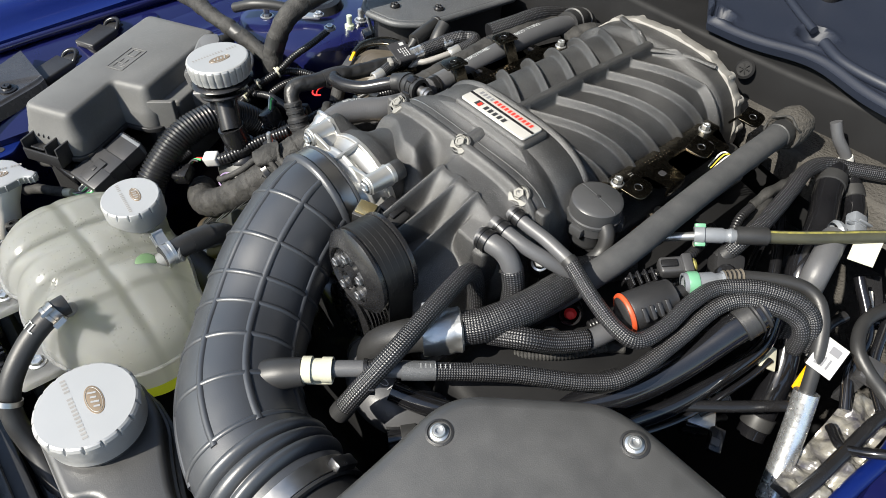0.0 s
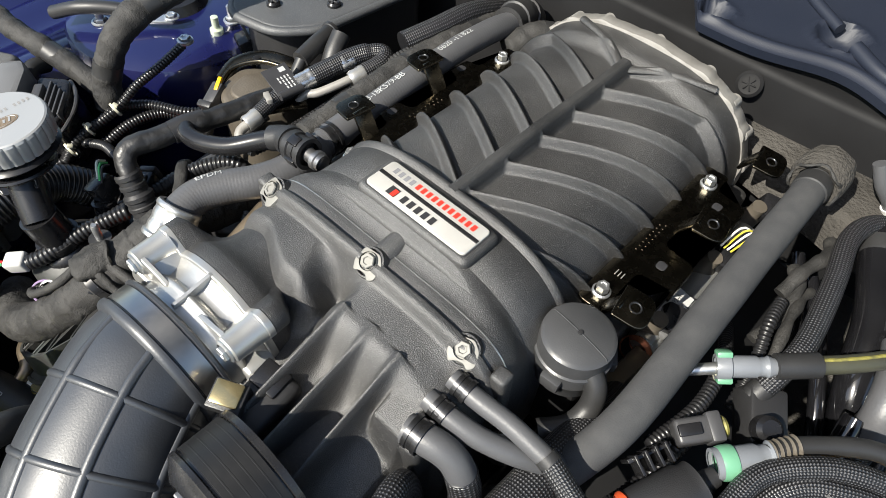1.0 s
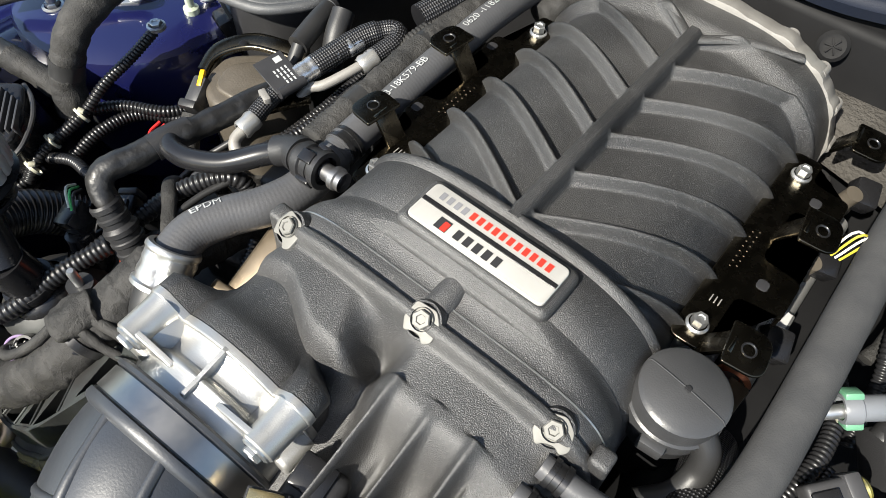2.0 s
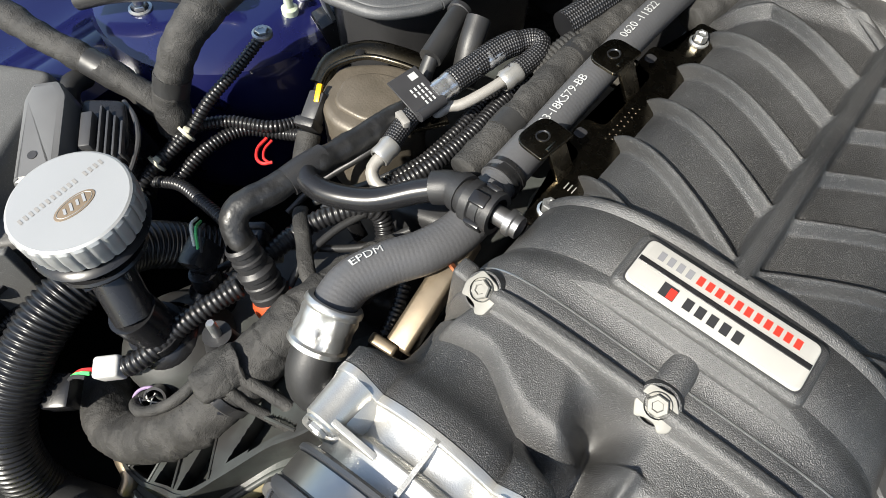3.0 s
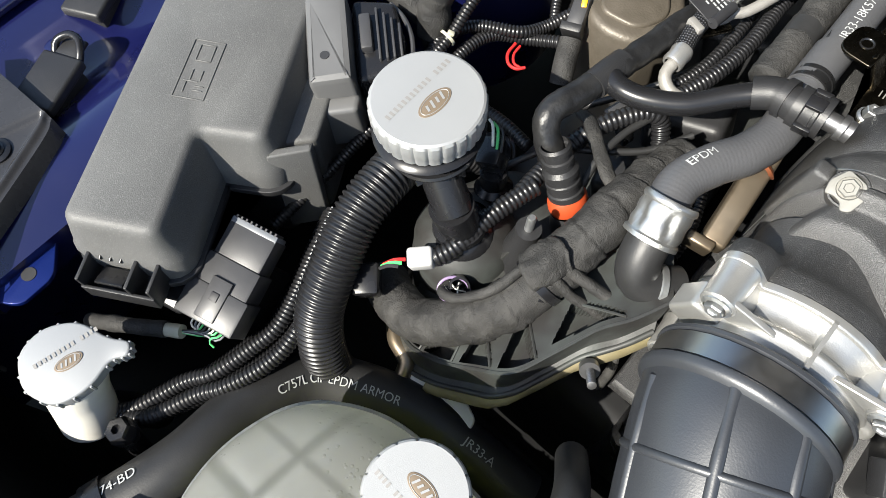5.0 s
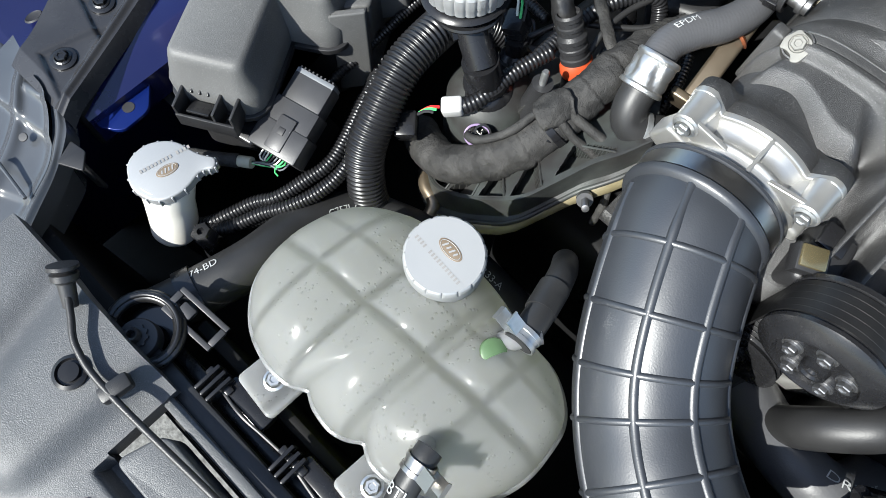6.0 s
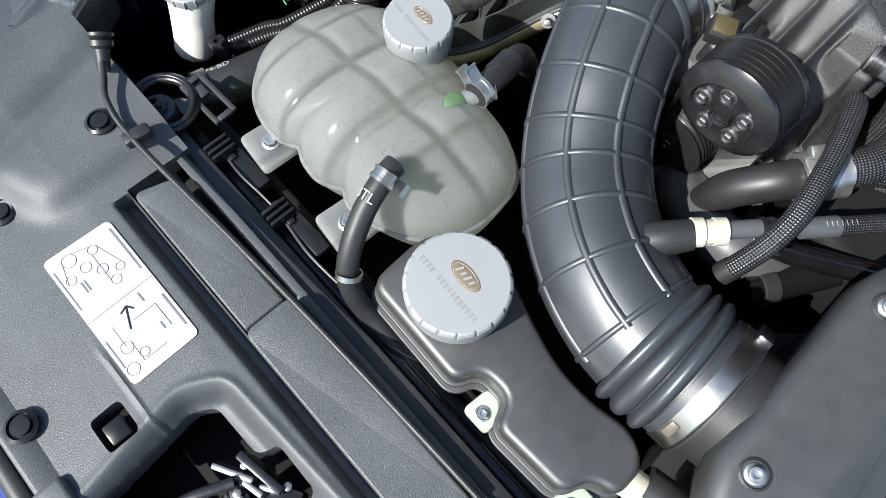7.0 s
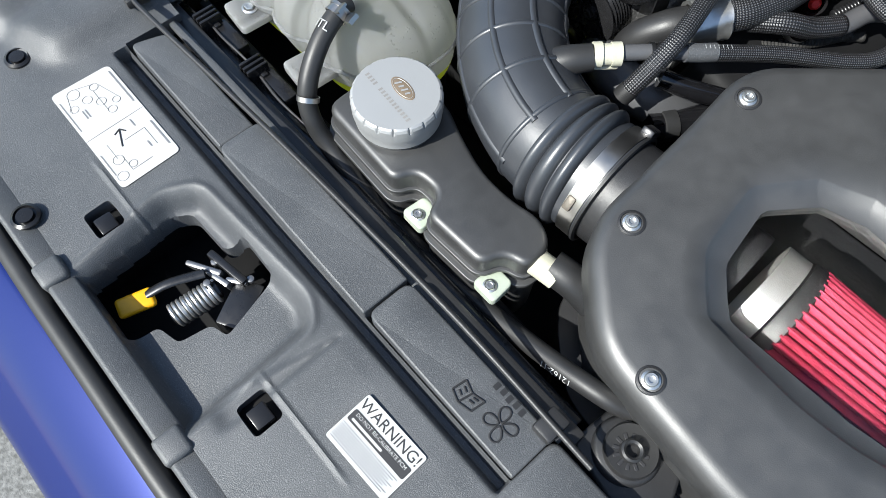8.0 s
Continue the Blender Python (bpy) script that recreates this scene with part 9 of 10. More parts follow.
    part("shoulder", slab(rounded([(-0.318, -0.150), (-0.262, -0.150), (-0.225, -0.105), (-0.205, -0.060), (-0.225, -0.02), (-0.30, -0.03), (-0.330, -0.09)], 0.02), 0.76, 0.846, 0.014, segs=5), "cover_plastic", t)
    part("tower_fin", box(pose(-0.236, -0.100, 0.866, 0, 20, 40), 0.030, 0.004, 0.040, 0.001), "cover_plastic", t)
    part("coolant_pipe", tube([(-0.300, -0.185, 0.765), (-0.287, -0.198, 0.766), (-0.268, -0.205, 0.764), (-0.262, -0.222, 0.755), (-0.262, -0.235, 0.74)], 0.0075, n=16), "bronze_bar", t, "tan metal pipe below the cover")
    part("front_plate", slab(rounded([(-0.262, -0.206), (-0.228, -0.188), (-0.190, -0.204), (-0.185, -0.235), (-0.236, -0.240)], 0.005), 0.752, 0.762, 0.002), "nylon", t, "cream plastic plate below the cover")
    part("edge_stud", lathe([(0.0075, -0.004), (0.0075, 0.002)] + [(0.0034 if k % 2 else 0.0029, 0.002 + 0.0009 * k) for k in range(20)] + [(0, 0.020)], axis_pose((-0.146, -0.142, 0.866), (0.3, -0.5, 0.5)), 14), "bolt_grey", t, "zinc threaded stud")
    part("boss", lathe([(0.045, -0.06), (0.042, 0), (0.034, 0.01), (0.022, 0.018)], axis_pose((-0.286, -0.112, 0.848), (-0.05, -0.05, 1)), 32), "cover_plastic", t)
    part("tower", lathe([(0.019, -0.05), (0.010, 0.0), (0.010, 0.004), (0, 0.004)], pose(-0.242, -0.097, 0.892), 20), "plastic", t)
    part("stud", lathe([(0.0035, 0), (0.0035, 0.016), (0.0025, 0.018), (0, 0.018)], pose(-0.242, -0.097, 0.896), 12), "zinc", t)
    for x, y, z in ((-0.205, 0.02, 0.84), (-0.21, 0.10, 0.85), (-0.215, 0.2, 0.86)):
        part("coil_top", box(pose(x, y, z, 0, -15, 10), 0.07, 0.05, 0.05, 0.008, 3), "plastic", t)
    part("solenoid", lathe([(0.016, -0.03), (0.016, 0), (0.011, 0.004), (0.011, 0.018), (0, 0.02)], axis_pose((-0.293, -0.07, 0.862), (-0.2, 0.1, 1)), 22), "smooth_plastic", t)
    part("plug", box(pose(-0.303, -0.062, 0.888, 10, -20, 20), 0.020, 0.024, 0.022, 0.003), "smooth_plastic", t)
    for k in range(3):
        part("wire", tube([(-0.305 + 0.004 * k, -0.062, 0.90), (-0.312 + 0.005 * k, -0.055, 0.912), (-0.322 + 0.004 * k, -0.045, 0.90)], 0.0012, n=6), ("wire_white", "wire_green", "ink")[k], t)


timing_cover()


def bare_rail():
    t = thing("fuel_rail_end", "pale tan metal rail end beside the supercharger", "rail", (-0.14, 0.0, 0.90))
    part("rail", box(pose(-0.140, 0.012, 0.925, 18, 0, 6), 0.018, 0.090, 0.022, 0.003, 3), "bronze_bar", t)
    part("cap", box(pose(-0.143, -0.034, 0.912, 18, 0, 6), 0.020, 0.008, 0.024, 0.002, 3), "bronze_bar", t)
    part("copper_ring", lathe([(0.008, -0.002), (0.0105, 0), (0.008, 0.002)], axis_pose((-0.140, 0.03, 0.938), (0.3, 0.8, 0.4)), 18), "copper", t)
    conduit("rail_wire", [(-0.165, 0.01, 0.91), (-0.158, -0.005, 0.905), (-0.152, -0.025, 0.90), (-0.15, -0.05, 0.88)], 0.005, "thin corrugated wire by the rail")


bare_rail()
# thin wires and small plugs in the hollow beside the engine
for pts in ([(-0.300, -0.055, 0.862), (-0.276, -0.022, 0.880), (-0.245, -0.004, 0.888), (-0.215, 0.022, 0.890), (-0.195, 0.05, 0.90)],
            [(-0.285, 0.035, 0.868), (-0.262, 0.055, 0.885), (-0.238, 0.075, 0.905), (-0.222, 0.11, 0.915), (-0.225, 0.15, 0.915)],
            [(-0.232, -0.050, 0.880), (-0.238, -0.020, 0.896), (-0.236, 0.012, 0.902), (-0.228, 0.038, 0.905)],
            [(-0.305, 0.02, 0.850), (-0.300, 0.055, 0.862), (-0.282, 0.085, 0.880), (-0.262, 0.105, 0.905)]):
    hose("thin_wire", pts, 0.0031, "rubber", "thin black wire between the looms", "wire", n=10)
for x, y, z, r in ((-0.276, -0.030, 0.892, 35), (-0.250, 0.030, 0.898, -20)):
    pg = thing("sensor_plug", "small black sensor plug beside the engine", "connector", (x, y, z - 0.01))
    mp = pose(x, y, z, 12, -10, r)
    part("housing", box(mp, 0.014, 0.022, 0.014, 0.002), "smooth_plastic", pg)
    part("collar", box(mp @ pose(0, 0.013, 0), 0.017, 0.006, 0.017, 0.002), "plastic", pg)
    part("latch", box(mp @ pose(0, -0.002, 0.008), 0.006, 0.014, 0.003, 0.0006), "plug_grey", pg)
    part("stem", box(mp @ pose(0, 0.004, -0.022), 0.012, 0.012, 0.036, 0.002), "smooth_plastic", pg)
# wide corrugated cable duct
conduit("wide_conduit", [(-0.315, -0.02, 0.82), (-0.348, -0.055, 0.845), (-0.358, -0.085, 0.870), (-0.353, -0.120, 0.885), (-0.350, -0.165, 0.880), (-0.341, -0.204, 0.860), (-0.331, -0.236, 0.830), (-0.315, -0.252, 0.785), (-0.30, -0.25, 0.73)], 0.0195, "wide glossy black corrugated conduit beside the oil filler", pitch=0.0045, depth=0.0028, n=28)
wide = [ob for ob in bpy.data.objects if ob.name == "wide_conduit"][0]
WIDE = [(-0.353, -0.120, 0.885), (-0.350, -0.165, 0.880), (-0.341, -0.204, 0.860), (-0.331, -0.236, 0.830), (-0.315, -0.252, 0.785)]
for k in range(24):
    part("print_bar", text_on_tube("I", 0.0045, WIDE, 0.0195, 0.28 + 0.026 * k, 38), "white_ink", wide, smooth=False)
for k in range(4):
    dx, dz = 0.017 * (k % 2) - 0.009 + 0.006 * (k // 2), 0.012 * (k // 2) + 0.004 * (k % 2)
    conduit("lower_loom", [(-0.44 + dx, -0.40, 0.765 + dz), (-0.402 + dx, -0.387 + 0.4 * dx, 0.775 + dz), (-0.380 + dx, -0.351 + 0.010 * (k // 2), 0.785 + dz), (-0.366 + dx, -0.321, 0.790 + dz), (-0.356 + 1.2 * dx, -0.288, 0.796 + dz), (-0.353 + dx, -0.255, 0.802 + dz), (-0.372 + dx, -0.20, 0.81 + dz), (-0.388 + dx, -0.16, 0.81 + dz)], 0.0070, "glossy black corrugated loom below the fuse box")


def ecu_plug():
    t = thing("wiring_plug", "grey-black multi-pin wiring plug with coloured wires", "connector", (-0.43, -0.26, 0.78), )
    m = pose(-0.400, -0.270, 0.829, 17, 0, 13)
    part("housing", box(m, 0.048, 0.050, 0.028, 0.002, 2), "plug_grey", t)
    part("shoulder", box(m @ pose(0, -0.014, 0.001), 0.054, 0.030, 0.029, 0.002, 2), "plug_grey", t)
    part("cover", box(m @ pose(0, 0.036, 0.0), 0.043, 0.036, 0.024, 0.002, 2), "plug_grey", t)
    part("comb", box(m @ pose(0, 0.054, 0.002), 0.042, 0.006, 0.020, 0.001), "barrel", t, "pale toothed edge")
    for k in range(9):
        part("tooth", box(m @ pose(-0.018 + 0.0045 * k, 0.0575, 0.004), 0.002, 0.003, 0.016, 0.0003, 1), "plug_grey", t)
    part("lever", box(m @ pose(0, -0.008, 0.0145), 0.018, 0.034, 0.005, 0.001), "plug_grey", t)
    part("slot", box(m @ pose(0, -0.006, 0.017), 0.007, 0.007, 0.002, 0.0005), "ink", t)
    part("side_plug", box(m @ pose(-0.046, -0.018, -0.004), 0.046, 0.030, 0.022, 0.004, 3), "smooth_plastic", t)
    for k in range(10):
        j = 0.0013 * math.sin(5.1 * k)
        part("wire", tube([m @ Vector((-0.016 + 0.0034 * k, -0.028, -0.004)), m @ Vector((-0.017 + 0.003 * k, -0.037 - j, -0.006 + j)), Vector((-0.4025 + 0.0008 * k, -0.307 + j, 0.812 + j)), Vector((-0.412, -0.3155 + 0.5 * j, 0.808 + 0.5 * j)), Vector((-0.424, -0.322, 0.804))], 0.0009, n=6), ("wire_white", "barrel", "wire_white", "wire_green", "ink", "barrel", "wire_white", "wire_green", "ink", "barrel")[k], t)
    part("curl", tube([m @ Vector((0.012, -0.028, 0.0)), m @ Vector((0.014, -0.033, 0.003)), m @ Vector((0.008, -0.037, 0.002)), m @ Vector((0.006, -0.042, -0.003)), m @ Vector((0.010, -0.044, -0.006))], 0.0008, n=6), "wire_green", t)
    part("beige_wrap", tube([(-0.411, -0.315, 0.808), (-0.419, -0.3195, 0.8055), (-0.427, -0.324, 0.803)], wobble(0.0058, 0.1, 3, 200), n=14), "ivory", t, "beige tape wrap round the wires")
    part("sleeve", tube([(-0.424, -0.322, 0.804), (-0.442, -0.334, 0.800), (-0.462, -0.346, 0.796), (-0.49, -0.36, 0.78)], wobble(0.0070, 0.15, 5, 90), n=14), "tape", t)
    for k in range(3):
        part("wire", tube([m @ Vector((-0.068, -0.022 + 0.004 * k, -0.004)), m @ Vector((-0.080, -0.024 + 0.003 * k, -0.006)), m @ Vector((-0.096, -0.028, -0.012))], 0.0014, n=6), ("wire_blue", "wire_white", "wire_violet")[k], t)
    part("sleeve", tube([m @ Vector((-0.094, -0.028, -0.012)), m @ Vector((-0.12, -0.034, -0.02)), m @ Vector((-0.15, -0.03, -0.03))], 0.0055, n=10), "tape", t)
    part("bracket", box(pose(-0.400, -0.255, 0.79, 17, 0, 13), 0.03, 0.06, 0.05, 0.004), "dark_bay", t)


ecu_plug()


def side_module():
    t = thing("relay_module", "grey plastic connector module behind the fuse box", "module", (-0.48, -0.05, 0.82))
    m = pose(-0.474, -0.066, 0.880, 6, -6, 47)
    o = rounded([(-0.018, -0.050), (0.018, -0.050), (0.018, 0.030), (0.010, 0.046), (-0.012, 0.046), (-0.018, 0.030)], 0.004, 3)
    part("housing", slab(o, -0.05, 0.030, 0.006, m=m, segs=2), "barrel_grey", t)
    part("foot", slab(rounded([(-0.020, -0.064), (0.016, -0.064), (0.020, -0.048), (-0.020, -0.048)], 0.005), -0.05, 0.004, 0.004, m=m), "barrel_grey", t)
    part("pin_hole", lathe([(0.0038, 0.0), (0.0038, 0.0006), (0, 0.0006)], m @ pose(-0.003, -0.026, 0.0300), 16), "ink", t)
    part("cover", slab(rounded([(0.019, -0.044), (0.056, -0.036), (0.062, -0.010), (0.056, 0.030), (0.019, 0.038)], 0.008), -0.05, 0.012, 0.004, m=m), "smooth_plastic", t)
    part("plug", box(m @ pose(0.030, 0.000, 0.014), 0.010, 0.034, 0.012, 0.002), "plug_grey", t)
    for k in range(4):
        part("fin", box(m @ pose(0.040 + 0.006 * k, -0.002 - 0.003 * k, 0.008), 0.0022, 0.050 - 0.006 * k, 0.018, 0.0008), "plug_grey", t)
    part("rim", tube([m @ Vector(p) for p in ((0.052, 0.034, 0.004), (0.063, 0.014, 0.006), (0.067, -0.010, 0.006), (0.061, -0.036, 0.004), (0.050, -0.046, 0.0))], 0.0022, n=8), "plug_grey", t)
    part("neck", tube([m @ Vector((0.002, 0.040, 0.0)), m @ Vector((0.004, 0.058, 0.004)), m @ Vector((0.012, 0.074, -0.004))], 0.0095, n=14), "rubber", t)


side_module()


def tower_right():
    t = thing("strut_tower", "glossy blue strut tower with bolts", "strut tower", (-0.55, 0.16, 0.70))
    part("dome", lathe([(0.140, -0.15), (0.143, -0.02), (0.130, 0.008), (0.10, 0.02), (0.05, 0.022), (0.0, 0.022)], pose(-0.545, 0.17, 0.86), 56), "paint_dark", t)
    for a in (20, 140, 260):
        m = pose(-0.545 + 0.09 * math.cos(radians(a)), 0.17 + 0.09 * math.sin(radians(a)), 0.881)
        part("stud", lathe([(0.005, 0), (0.005, 0.02), (0, 0.022)], m, 14), "zinc", t)
        piece("bolt", BOLT_BIG, t, m)
    part("top_mount", lathe([(0.045, 0.0), (0.04, 0.012), (0.03, 0.014), (0.02, 0.008), (0, 0.008)], pose(-0.545, 0.17, 0.882), 32), "dark_steel", t)
    lead = part("earth_lead", tube([(-0.60, 0.045, 0.89), (-0.565, 0.065, 0.905), (-0.535, 0.095, 0.905), (-0.512, 0.118, 0.897)], 0.0082, n=14), "rubber", t, "thick black earth lead")
    part("crimped_lug", box(pose(-0.500, 0.130, 0.893, 0, 0, 47), 0.030, 0.016, 0.005, 0.002), "zinc", lead, "bright crimped cable lug")
    piece("bolt", BOLT, t, pose(-0.492, 0.139, 0.896))
    part("pale_stud", lathe([(0.008, 0), (0.008, 0.008), (0.0045, 0.010), (0.0045, 0.024), (0, 0.025)], pose(-0.452, 0.172, 0.878), 16), "plated", t, "pale plated stud")


tower_right()


def bulkhead_box():
    """Grey moulded cover over the brake booster side with a push pin."""
    t = thing("brake_booster_cover", "dark grey moulded plastic bulkhead cover with push pins", "cover", (-0.37, 0.28, 0.80))
    o = rounded([(-0.47, 0.23), (-0.405, 0.168), (-0.345, 0.182), (-0.315, 0.222), (-0.30, 0.40), (-0.50, 0.40)], 0.018)
    part("top", slab(o, 0.925, 0.936, 0.005, segs=4), "grey_plastic", t)
    part("rim", tube([(p.x, p.y, 0.930) for p in o] + [(o[0].x, o[0].y, 0.930)], 0.0055, n=10), "grey_plastic", t)
    part("skirt", slab([Vector((-0.39 + (p.x + 0.39) * 0.88, 0.30 + (p.y - 0.30) * 0.88)) for p in o], 0.78, 0.926, 0.004), "plastic", t)
    for x, y in ((-0.381, 0.211), (-0.335, 0.262)):
        pin = part("push_pin", lathe([(0.008, 0), (0.008, 0.003), (0.006, 0.005), (0.003, 0.004), (0, 0.004)], pose(x, y, 0.936), 18), "smooth_plastic", t)
        for a in (0, 90):
            part("cross", box(pose(x, y, 0.941, 0, 0, a + 20), 0.011, 0.0022, 0.002, 0.0005, 1), "ink", pin)


bulkhead_box()


def relay():
    t = thing("relay", "black relay box on a silver bracket with printed label", "relay", (-0.39, 0.16, 0.85))
    m = pose(-0.419, 0.194, 0.862, 14, -4, -22)
    part("housing", box(m, 0.030, 0.022, 0.044, 0.003), "smooth_plastic", t)
    part("label", box(m @ pose(0, -0.0115, 0.006), 0.024, 0.0006, 0.022, 0.0001, 1), "ink", t)
    letter_bars(t, [(-0.008, 0.010, 0.007, 0.010), (0.003, 0.012, 0.010, 0.002), (0.003, 0.008, 0.010, 0.002), (0.001, 0.003, 0.014, 0.002), (0.003, -0.001, 0.010, 0.002)], m @ pose(0, -0.0120, 0.006, 90, 0, 0), "white_ink", name="print_bar")
    part("bracket", box(m @ pose(0.002, 0.004, 0.034), 0.022, 0.004, 0.034, 0.001), "zinc", t)
    part("plug", box(m @ pose(0, 0, -0.032), 0.026, 0.020, 0.024, 0.003), "plastic", t)
    conduit("relay_wire", [(-0.388, 0.150, 0.86), (-0.375, 0.125, 0.855), (-0.362, 0.105, 0.85)], 0.005, "thin corrugated wire to the relay")


relay()


def exhaust_shield():
    t = thing("heat_shield", "brown-grey cast cover with stamped boss behind the engine", "heat shield", (-0.32, 0.13, 0.80))
    o = rounded([(-0.340, 0.100), (-0.313, 0.084), (-0.278, 0.090), (-0.255, 0.135), (-0.285, 0.178), (-0.320, 0.168), (-0.352, 0.136)], 0.016)
    part("body", slab(o, 0.82, 0.905, 0.007, segs=4), "heatshield", t)
    part("raised_pad", slab(rounded([(-0.322, 0.098), (-0.285, 0.102), (-0.272, 0.132), (-0.290, 0.160), (-0.318, 0.150), (-0.335, 0.128)], 0.012), 0.900, 0.908, 0.003), "heatshield", t)
    strap = [(-0.350, 0.112, 0.900), (-0.354, 0.134, 0.908), (-0.338, 0.158, 0.913), (-0.312, 0.170, 0.914), (-0.286, 0.180, 0.910)]
    lug = part("strap", tube(strap, 0.0095, n=16, flat=0.35), "olive_steel", t, "dark bronze clamp strap")
    part("strap_lip", tube([(x + 0.006, y - 0.008, z + 0.002) for x, y, z in strap], 0.0024, n=10), "olive_steel", lug)
    part("rivet", lathe([(0.005, 0), (0.004, 0.003), (0, 0.004)], pose(-0.337, 0.150, 0.914), 16), "dark_steel", lug)
    part("stamped_plate", box(pose(-0.242, 0.112, 0.928, 10, 0, -38), 0.012, 0.05, 0.006, 0.0015), "olive_steel", t)
    part("plug", box(pose(-0.334, 0.090, 0.897, 25, -10, 15), 0.015, 0.030, 0.016, 0.003), "plug_grey", t)
    part("plug_collar", box(pose(-0.331, 0.078, 0.891, 25, -10, 15), 0.019, 0.008, 0.019, 0.002), "plastic", t)
    part("yellow_lock", box(pose(-0.336, 0.098, 0.909, 25, -10, 25), 0.005, 0.016, 0.004, 0.001), "yellow", t)
    part("plug_boot", tube([(-0.328, 0.075, 0.885), (-0.322, 0.062, 0.875), (-0.315, 0.05, 0.86)], 0.010, n=14), "tape", t)
    part("red_loop", tube([(-0.374, 0.062, 0.855), (-0.373, 0.050, 0.853), (-0.366, 0.042, 0.852), (-0.357, 0.041, 0.853), (-0.351, 0.047, 0.854)], 0.0015, n=8, step=0.0015), "red", t)
    part("red_loop", tube([(-0.370, 0.064, 0.853), (-0.369, 0.054, 0.851), (-0.363, 0.047, 0.850), (-0.355, 0.046, 0.851)], 0.0013, n=8, step=0.0015), "red", t)


exhaust_shield()


def brake_pipes():
    t = thing("vacuum_elbow", "dark rubber vacuum elbow behind the fuel line", "hose", (-0.25, 0.2, 0.95))
    part("elbow", tube([(-0.256, 0.140, 0.915), (-0.264, 0.147, 0.934), (-0.267, 0.160, 0.948)], 0.0062, n=18), "rubber", t)
    part("sleeve", tube([(-0.267, 0.158, 0.948), (-0.272, 0.183, 0.952), (-0.279, 0.212, 0.953)], 0.0094, n=22), "rubber", t)
    part("sleeve_ring", lathe([(0.009, -0.003), (0.0106, -0.002), (0.0106, 0.002), (0.009, 0.003)], axis_pose((-0.279, 0.210, 0.953), (-0.2, 0.95, 0.05)), 22), "plastic", t)
    part("socket", tube([(-0.244, 0.172, 0.925), (-0.251, 0.188, 0.948), (-0.257, 0.206, 0.962)], 0.0102, n=22), "rubber", t)
    hose("bulkhead_hose", [(-0.20, 0.24, 0.965), (-0.19, 0.28, 0.97), (-0.185, 0.33, 0.97), (-0.18, 0.40, 0.95)], 0.012, "braid", "black braided hose to the bulkhead")
    hose("bulkhead_hose", [(-0.13, 0.33, 0.95), (-0.12, 0.36, 0.96), (-0.10, 0.385, 0.955), (-0.08, 0.41, 0.94)], 0.015, "tape", "felt-wrapped hose end at the bulkhead")
    hose("bulkhead_hose", [(-0.15, 0.35, 0.965), (-0.155, 0.38, 0.96), (-0.16, 0.41, 0.94)], 0.018, "rubber", "black rubber hose end at the bulkhead")


brake_pipes()


